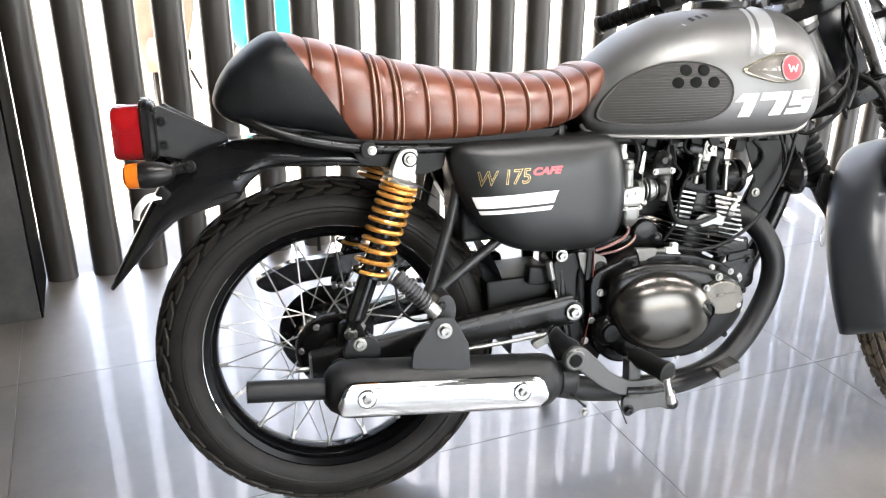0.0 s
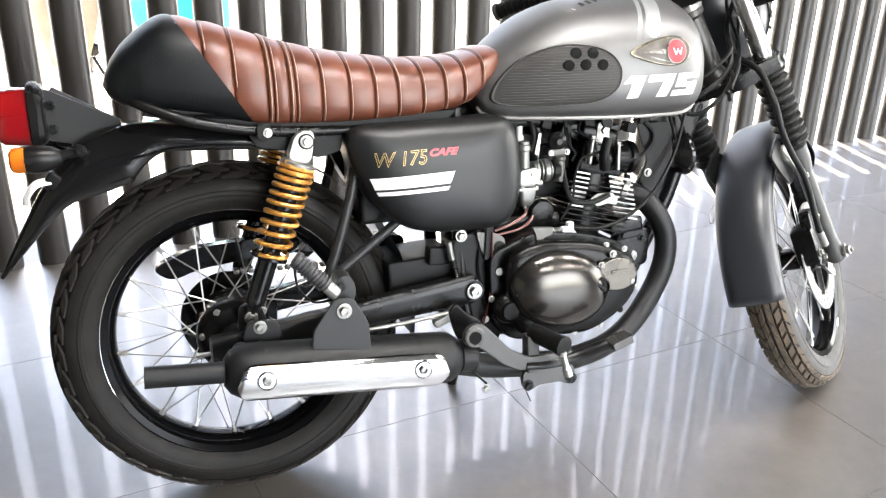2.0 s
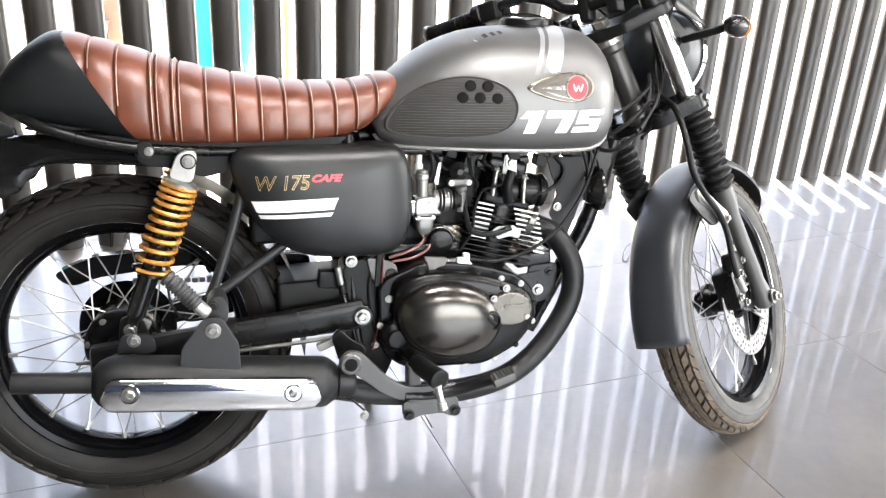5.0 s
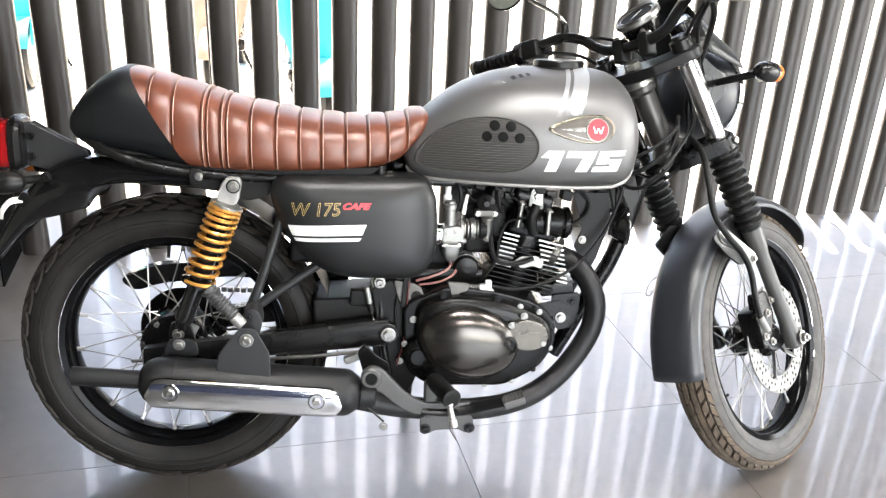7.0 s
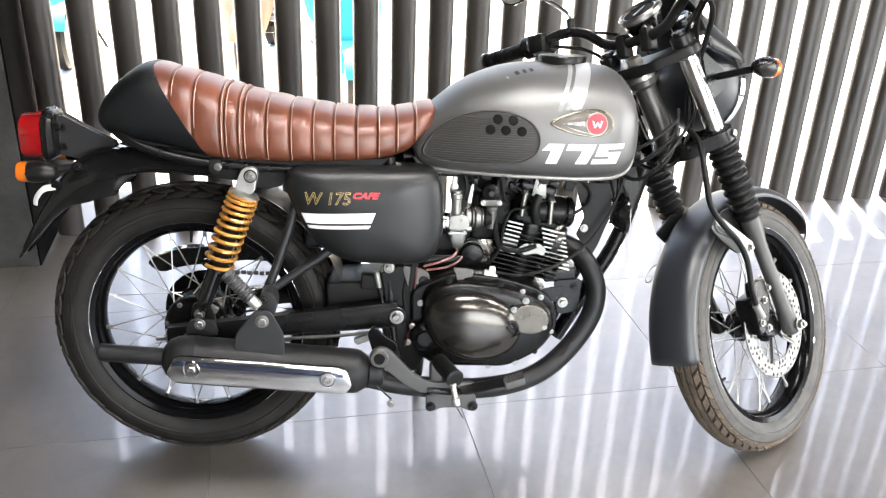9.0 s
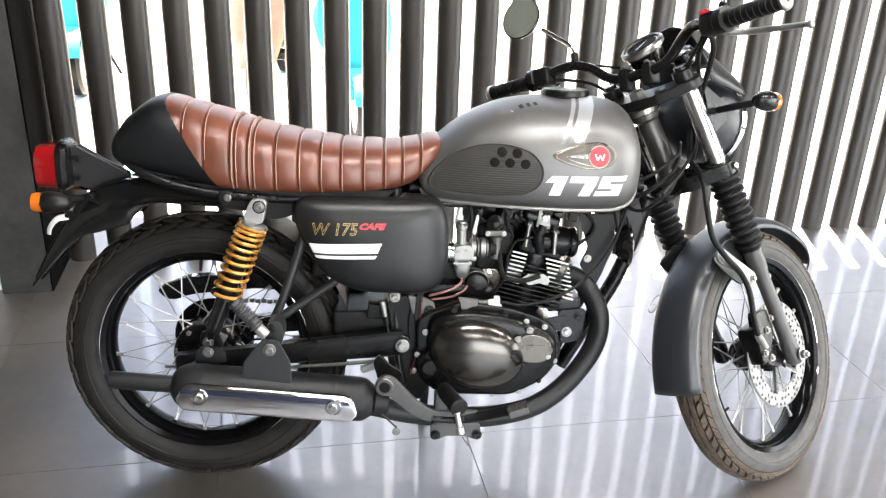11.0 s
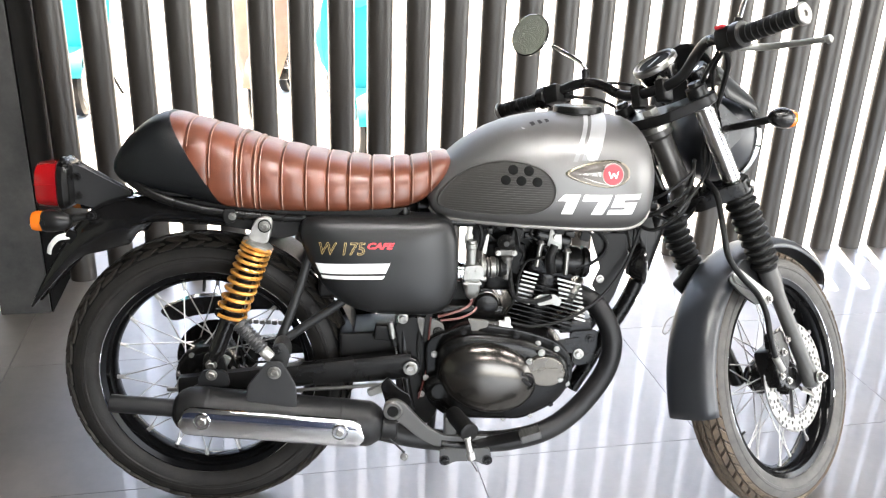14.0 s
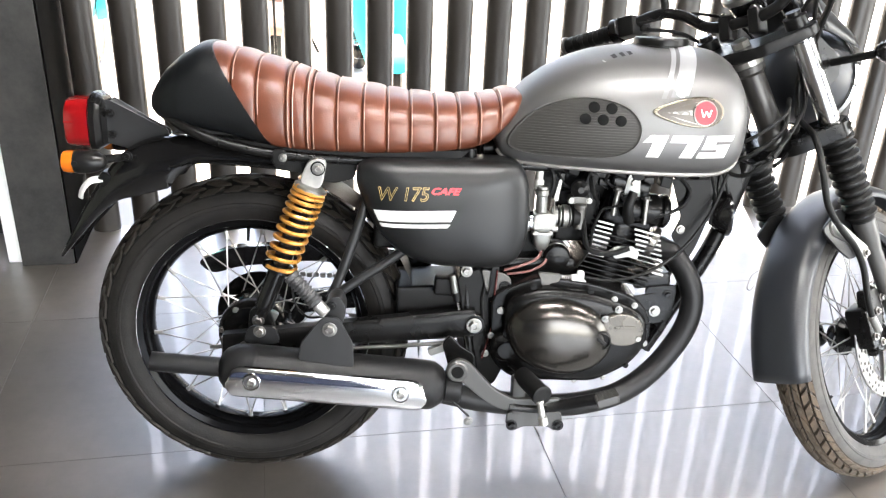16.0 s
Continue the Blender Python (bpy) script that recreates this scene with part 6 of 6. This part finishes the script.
ahead("hose_guide", plate(rounded([(1.02, 0.535), (1.045, 0.548), (1.12, 0.508), (1.165, 0.485), (1.16, 0.462), (1.135, 0.462), (1.09, 0.495), (1.03, 0.515)], 0.01), -0.107, -0.100, 0.002), ALLOY, "bright hose guide")
bolt(bike, (1.148, -0.108, 0.474), 0.006, m=STEERED)

# front mudguard
rows = []
for k in range(49):
    a = radians(38 + (188 - 38) * k / 48)
    u = k / 48
    ro = 0.330 + 0.018 * max(0, (u - 0.55) / 0.45)
    half = 0.060 * (1 - 0.55 * max(0, (0.12 - u) / 0.12) ** 2)
    row = []
    for j in range(17):
        s = j / 8 - 1
        r = ro - 0.030 * abs(s) ** 3.2
        row.append(HUB_F + Vector((r * math.cos(a), half * math.sin(s * 1.4) / math.sin(1.4), r * math.sin(a))))
    rows.append(row)
guard = ahead("front_mudguard", loft(rows, closed=False), SHEEN_SHELL, "matt black front mudguard")
sol = guard.modifiers.new("thickness", "SOLIDIFY")
sol.thickness = 0.003
for s in (-1, 1):
    ahead("mudguard_stay", plate(rounded([(1.055, 0.525), (1.12, 0.565), (1.19, 0.56), (1.215, 0.50), (1.18, 0.465), (1.155, 0.462), (1.10, 0.49)], 0.012), s * 0.070 - 0.003, s * 0.070 + 0.003, 0.001), SIDE, "black mudguard bracket")

ahead("guide_wire", tube([(1.06, 0.06, 0.462), (1.037, 0.06, 0.4551), (1.008, 0.06, 0.446), (0.988, 0.06, 0.4238), (0.999, 0.06, 0.4176), (1.018, 0.06, 0.4286)], 0.0014, 6, 5), STEEL, "thin bent wire cable guide")

# headlamp, fairing, dials
HL = Vector((1.155, 0, 0.850))
lampf = ahead("headlamp", lathe([(0.015, -0.085), (0.055, -0.072), (0.084, -0.040), (0.096, 0.0), (0.098, 0.03)], HL, HL + Vector((1, 0, -0.08)), 36), SHEEN_SHELL, "round black headlamp shell with sky sheen tinted in")
part("headlamp_rim", lathe([(0.098, 0.028), (0.103, 0.03), (0.104, 0.044), (0.098, 0.048), (0.092, 0.046)], HL, HL + Vector((1, 0, -0.08)), 36), CHROME, lampf, "chrome headlamp rim")
part("headlamp_glass", lathe([(0.094, 0.042), (0.06, 0.054), (0.03, 0.058), (0.005, 0.06)], HL, HL + Vector((1, 0, -0.08)), 32), MIRROR, lampf, "clear headlamp glass")
for s in (-1, 1):
    ahead("lamp_ear", plate(rounded([(HL.x - 0.10, HL.z + 0.06), (HL.x - 0.02, HL.z + 0.02), (HL.x - 0.02, HL.z - 0.02), (HL.x - 0.085, HL.z - 0.055)], 0.01), s * 0.090 - 0.003, s * 0.090 + 0.003, 0.001), SATIN, "black lamp ear")
    ind = indicator((1.112, s * 0.205, 0.848), (1, 0, 0), (1.105, s * 0.085, 0.852), STEERED, "black front indicator with amber lens")
rows = []
for k in range(17):
    a = radians(-78 + 156 * k / 16)
    row = []
    for j in range(9):
        u = j / 8
        rad = 0.112 - 0.010 * u
        rise = 0.095 * u * max(0, math.cos(a)) ** 0.7
        row.append(Vector((1.195 - 0.115 * u, rad * math.sin(a), 0.862 + rad * math.cos(a) + rise)))
    rows.append(row)
cowl = ahead("fly_screen", loft(rows, closed=False), SIDE, "small matt black fly screen over the headlamp")
sol = cowl.modifiers.new("thickness", "SOLIDIFY")
sol.thickness = 0.003
D = Vector((0.978, -0.002, 1.000))
DN = Vector((-0.60, 0.0, 0.80)).normalized()
meter = ahead("speedometer", lathe([(0.02, -0.05), (0.036, -0.04), (0.043, -0.015), (0.045, 0.0)], D, D + DN, 32), GLOSS, "round black speedometer")
part("bezel", lathe([(0.045, -0.004), (0.0495, -0.001), (0.050, 0.008), (0.045, 0.013), (0.041, 0.011), (0.041, 0.005)], D, D + DN, 32, caps=False), STEEL, meter, "dull metal bezel")
part("dial", lathe([(0.042, 0.006), (0.01, 0.0065)], D, D + DN, 32), SHADE_AND_DIAL, meter, "black dial face")
part("dial_mark", loft([[D + DN * 0.0085 + r * (math.cos(a) * DN.cross(Vector((0, 1, 0))) + math.sin(a) * Vector((0, 1, 0))) for r in (0.035, 0.0385)] for a in (radians(-150 + 10 * k) for k in range(31))], closed=False), DIAL, meter, "pale dial scale ring")
part("dial_pointer", block(D + DN * 0.0095, (0.050, 0.0035, 0.001), 0, (0, -31.5, 0)), DIAL, meter, "pale pointer")
D2 = D + Vector((0.05, -0.062, -0.022))
meter2 = ahead("warning_lamps", lathe([(0.015, -0.03), (0.026, -0.02), (0.028, 0.0), (0.025, 0.006), (0.02, 0.004)], D2, D2 + DN, 24), GLOSS, "small black warning lamp pod")
part("pod_glass", lathe([(0.021, 0.002), (0.01, 0.0045), (0.002, 0.005)], D2, D2 + DN, 20), MIRROR, meter2)

# handlebar, grips, levers, mirrors
half_bar = [(0.952, 0, 0.940), (0.952, 0.045, 0.942), (0.952, 0.085, 0.955), (0.945, 0.125, 0.985), (0.925, 0.165, 0.998), (0.905, 0.21, 0.990), (0.895, 0.254, 0.981), (0.882, 0.385, 0.980)]
hb = ahead("handlebar", tube([(x, -y, z) for x, y, z in half_bar[::-1]] + half_bar[1:], 0.0112, 14, 5), SATIN, "black tubular handlebar")
for y in (-0.032, 0.032):
    ahead("bar_clamp", block((0.955, y, 0.935), (0.036, 0.024, 0.05), 0.006), SATIN, "black handlebar clamp")
    for d in (-0.011, 0.011):
        bolt(bike, (0.955 + d, y, 0.960), 0.0048, (0, 0, 1), m=STEERED, label="bright clamp bolt")
for s in (-1, 1):
    a, b = Vector((0.8955, s * 0.256, 0.981)), Vector((0.882, s * 0.385, 0.980))
    prof = [(0.021, 0.0), (0.0235, 0.002), (0.0235, 0.008), (0.0172, 0.011)]
    for k in range(8):
        prof += [(0.0176, 0.013 + k * 0.0135), (0.0176, 0.0225 + k * 0.0135), (0.0160, 0.0235 + k * 0.0135), (0.0160, 0.0258 + k * 0.0135)]
    prof += [(0.0176, 0.123), (0.0176, 0.128)]
    grip = part("grip", lathe(prof, a, b, 22), BLACK_RUBBER, hb, "black rubber hand grip")
    part("bar_end", lathe([(0.0185, 0.0), (0.0205, 0.001), (0.0205, 0.007), (0.0185, 0.009), (0.006, 0.009), (0.005, 0.005)], b, b + (b - a), 24), STEEL, grip, "bright steel bar end")
    pod = part("switch_box", block((0.902, s * 0.228, 0.984), (0.042, 0.044, 0.046), 0.01, (0, 0, s * 5)), BLACK_RUBBER, hb, "black switch housing")
    part("switch_ring", lathe([(0.024, 0), (0.026, 0.002), (0.026, 0.02), (0.023, 0.022)], (0.8975, s * 0.244, 0.983), (0.89, s * 0.30, 0.981), 22), SATIN, pod)
    if s < 0:
        part("kill_switch", block((0.885, s * 0.224, 1.006), (0.016, 0.02, 0.008), 0.003), ENAMEL_RED, pod, "red kill switch")
    perch = part("lever_perch", block((0.925, s * 0.215, 0.982), (0.034, 0.026, 0.024), 0.005), BLACK_RUBBER, hb)
    lv = ALLOY if s < 0 else SATIN
    part("lever", tube([(0.940, s * 0.225, 0.974), (0.968, s * 0.262, 0.966), (0.968, s * 0.32, 0.956), (0.950, s * 0.392, 0.942)], (0.008, 0.0055), 10, 4), lv, perch, "cast alloy lever" if s < 0 else "black lever")
    part("lever_ball", lathe([(0.003, -0.007), (0.0075, -0.004), (0.0085, 0.0), (0.0075, 0.004), (0.003, 0.007)], (0.947, s * 0.398, 0.940), (0.947, s * 0.5, 0.940), 14), lv, perch)
    mirror = part("mirror", tube([(0.930, s * 0.156, 0.998), (0.930, s * 0.155, 1.032), (0.921, s * 0.178, 1.060), (0.905, s * 0.225, 1.098)] if s > 0 else [(0.930, s * 0.225, 0.998), (0.930, s * 0.24, 1.028), (0.922, s * 0.262, 1.058), (0.905, s * 0.312, 1.11)], 0.0046, 10, 5), CHROME, hb, "round mirror on a chrome stem")
    part("stem_boot", tube([(0.930, s * (0.156 if s > 0 else 0.222), 0.988), (0.930, s * (0.155 if s > 0 else 0.238), 1.026)], 0.009, 12), BLACK_RUBBER, mirror)
    mc = Vector((0.892, s * (0.277 if s > 0 else 0.36), 1.138))
    look_way = Vector((-0.90, -0.22 if s > 0 else 0.3, 0.16)).normalized()
    part("mirror_shell", lathe([(0.012, -0.02), (0.04, -0.014), (0.050, -0.004), (0.0515, 0.001), (0.0495, 0.003)], mc, mc + look_way, 36), GLOSS, mirror)
    part("mirror_glass", lathe([(0.0485, 0.0034), (0.002, 0.0036)], mc, mc + look_way, 36), MIRROR, mirror, "round mirror glass")
for pts, r in (([(0.93, -0.20, 0.978), (0.985, -0.17, 0.955), (1.045, -0.10, 0.90), (1.07, -0.04, 0.82), (1.04, -0.05, 0.75)], 0.0062),
               ([(0.915, -0.205, 0.97), (0.975, -0.14, 0.945), (1.05, -0.085, 0.87), (1.06, -0.05, 0.76), (1.02, -0.03, 0.68), (0.94, -0.05, 0.655)], 0.0042),
               ([(0.92, 0.20, 0.975), (0.98, 0.14, 0.95), (1.05, 0.07, 0.86), (1.03, -0.02, 0.75), (0.96, -0.06, 0.70), (0.90, -0.06, 0.665)], 0.0042),
               ([(0.92, -0.19, 0.97), (0.99, -0.10, 0.93), (1.06, -0.05, 0.86), (1.05, -0.06, 0.78), (0.98, -0.07, 0.72), (0.91, -0.065, 0.67)], 0.0038),
               ([(0.90, 0.20, 0.985), (0.96, 0.12, 0.99), (1.01, 0.05, 0.96), (1.06, 0.02, 0.90)], 0.0036)):
    ahead("control_cable", tube(pts, r, 8, 6), BLACK_RUBBER, "black control cable")
for k, (dx, dz) in enumerate(((0.0, 0.0), (0.012, -0.03), (-0.005, 0.03))):
    part("head_wire", tube([(0.90, -0.02, 0.69 + 0.5 * dz), (0.935 + dx, -0.055, 0.68 + dz), (0.975 + dx, -0.075, 0.705 + dz), (1.02, -0.07, 0.745 + dz), (1.035, -0.04, 0.80)], 0.0048 - 0.0006 * k, 8, 5), BLACK_RUBBER, bike, "black wiring loom")

# ---- the yard outside the screen ----


def scooter(m, body, label):
    """A parked scooter: apron, floor, tail, seat, wheels, bars."""
    root = new("scooter")
    root.matrix_basis = m
    tagged(root, label, "scooter", "parked scooters")
    rows = []
    for k in range(9):
        u = k / 8
        x, z, half = 0.36 + 0.26 * u, 1.02 - 0.72 * u, 0.12 + 0.11 * math.sin(math.pi * min(1, 0.25 + 0.75 * u))
        rows.append([(x + 0.05 * math.cos(s * 1.5), half * s, z) for s in (-1, -0.75, -0.4, 0, 0.4, 0.75, 1)])
    ap = part("apron", loft(rows, closed=False), body, root)
    ap.modifiers.new("thickness", "SOLIDIFY").thickness = 0.03
    part("headstock", loft([[(0.34 + dx, w * math.cos(a), z + 0.06 * math.sin(a)) for a in (2 * math.pi * i / 14 for i in range(14))] for dx, z, w in ((-0.04, 1.06, 0.10), (0.03, 1.04, 0.15), (0.10, 1.02, 0.12), (0.14, 1.01, 0.05))]), body, root)
    part("floor_board", block((0.18, 0, 0.33), (0.42, 0.34, 0.10), 0.03), SATIN, root)
    part("tail_body", loft([[(x, w * math.cos(a), z + h * math.sin(a)) for a in (2 * math.pi * i / 18 for i in range(18))] for x, z, w, h in ((0.02, 0.50, 0.12, 0.14), (-0.15, 0.56, 0.17, 0.17), (-0.42, 0.62, 0.17, 0.14), (-0.66, 0.70, 0.10, 0.08), (-0.74, 0.72, 0.04, 0.03))]), body, root)
    part("seat", loft([[(x, w * math.cos(a), z + 0.05 * math.sin(a)) for a in (2 * math.pi * i / 14 for i in range(14))] for x, z, w in ((0.03, 0.74, 0.06), (-0.05, 0.76, 0.12), (-0.35, 0.79, 0.14), (-0.62, 0.82, 0.10), (-0.66, 0.83, 0.04))]), VINYL, root, "black vinyl seat")
    for x in (0.66, -0.52):
        w = part("wheel", lathe([(0.14, -0.04), (0.20, -0.05), (0.23, -0.03), (0.235, 0), (0.23, 0.03), (0.20, 0.05), (0.14, 0.04)], (x, 0, 0.235), (x, 1, 0.235), 28), BLACK_RUBBER, root)
        part("rim", lathe([(0.02, -0.05), (0.14, -0.045), (0.14, 0.045), (0.02, 0.05)], (x, 0, 0.235), (x, 1, 0.235), 24), ALLOY, w)
    part("front_mudguard", loft([[(0.66 + 0.26 * math.cos(a), y, 0.235 + 0.26 * math.sin(a)) for y in (-0.07, -0.05, 0.05, 0.07)] for a in (radians(20 + 11 * k) for k in range(12))], closed=False), body, root)
    part("handlebar", tube([(0.30, -0.34, 1.08), (0.33, -0.2, 1.09), (0.36, 0, 1.06), (0.33, 0.2, 1.09), (0.30, 0.34, 1.08)], 0.016, 10, 4), WHITE_PLASTIC, root)
    for s in (-1, 1):
        mi = part("mirror", tube([(0.34, s * 0.18, 1.09), (0.33, s * 0.24, 1.22), (0.32, s * 0.28, 1.26)], 0.006, 8, 3), WHITE_PLASTIC, root)
        part("mirror_head", lathe([(0.02, -0.015), (0.05, 0), (0.045, 0.01)], (0.32, s * 0.29, 1.30), (-0.6, s * 0.29, 1.30), 20), WHITE_PLASTIC, mi)
    part("stand", rod((0.0, 0.05, 0.30), (-0.03, 0.18, 0.0), 0.012), SATIN, root)
    return root


scooter(ROOM @ pose(0.64, 4.2, -0.35, 0, 0, -86), TEAL, "teal and white scooter parked in the sunny yard")
scooter(ROOM @ pose(-1.24, 5.6, -0.35, 0, 0, -90), TEAL, "second teal and white scooter parked beside the first")
scooter(ROOM @ pose(0.16, 5.2, -0.35, 0, 0, -100), TAN_BODY, "tan scooter parked between the teal ones in the yard")
pole = part("pole", rod((0, 0, 0), (0, 0, 3.6), 0.013), YELLOW_POLE, None, "thin yellow-brown pole standing in the yard", ROOM @ pose(1.04, 3.5, -0.35))
tagged(pole, category="pole")
post2 = part("sign_post", rod((0, 0, 0), (0, 0, 2.6), 0.008), SATIN, None, "thin dark sign post standing in the yard", ROOM @ pose(0.035, 3.4, -0.35))
tagged(post2, category="post")

# ---- floor tiles ----
SIZE = 0.613
tile_bm = block((0, 0, -0.005), (SIZE - 0.0014, SIZE - 0.0014, 0.012), 0.0004)
LAID = pose(0, 0, 0, 0, 0, 0.583)                 # the tiles lie a trifle askew to the screen
first = part("tile", tile_bm, TILE, floor, "", LAID @ pose(SIZE / 2, SIZE / 2, -0.001), sharp=9)
for i in range(-7, 12):
    for j in range(-9, 2):
        if (i, j) != (0, 0) and U0 < (i + 0.5) * SIZE < U1 and j * SIZE > V0 - 0.5:
            alike(first, floor, LAID @ pose((i + 0.5) * SIZE, (j + 0.5) * SIZE, -0.001, 0, 0, 90 * ((i * 7 + j * 3) % 4)))
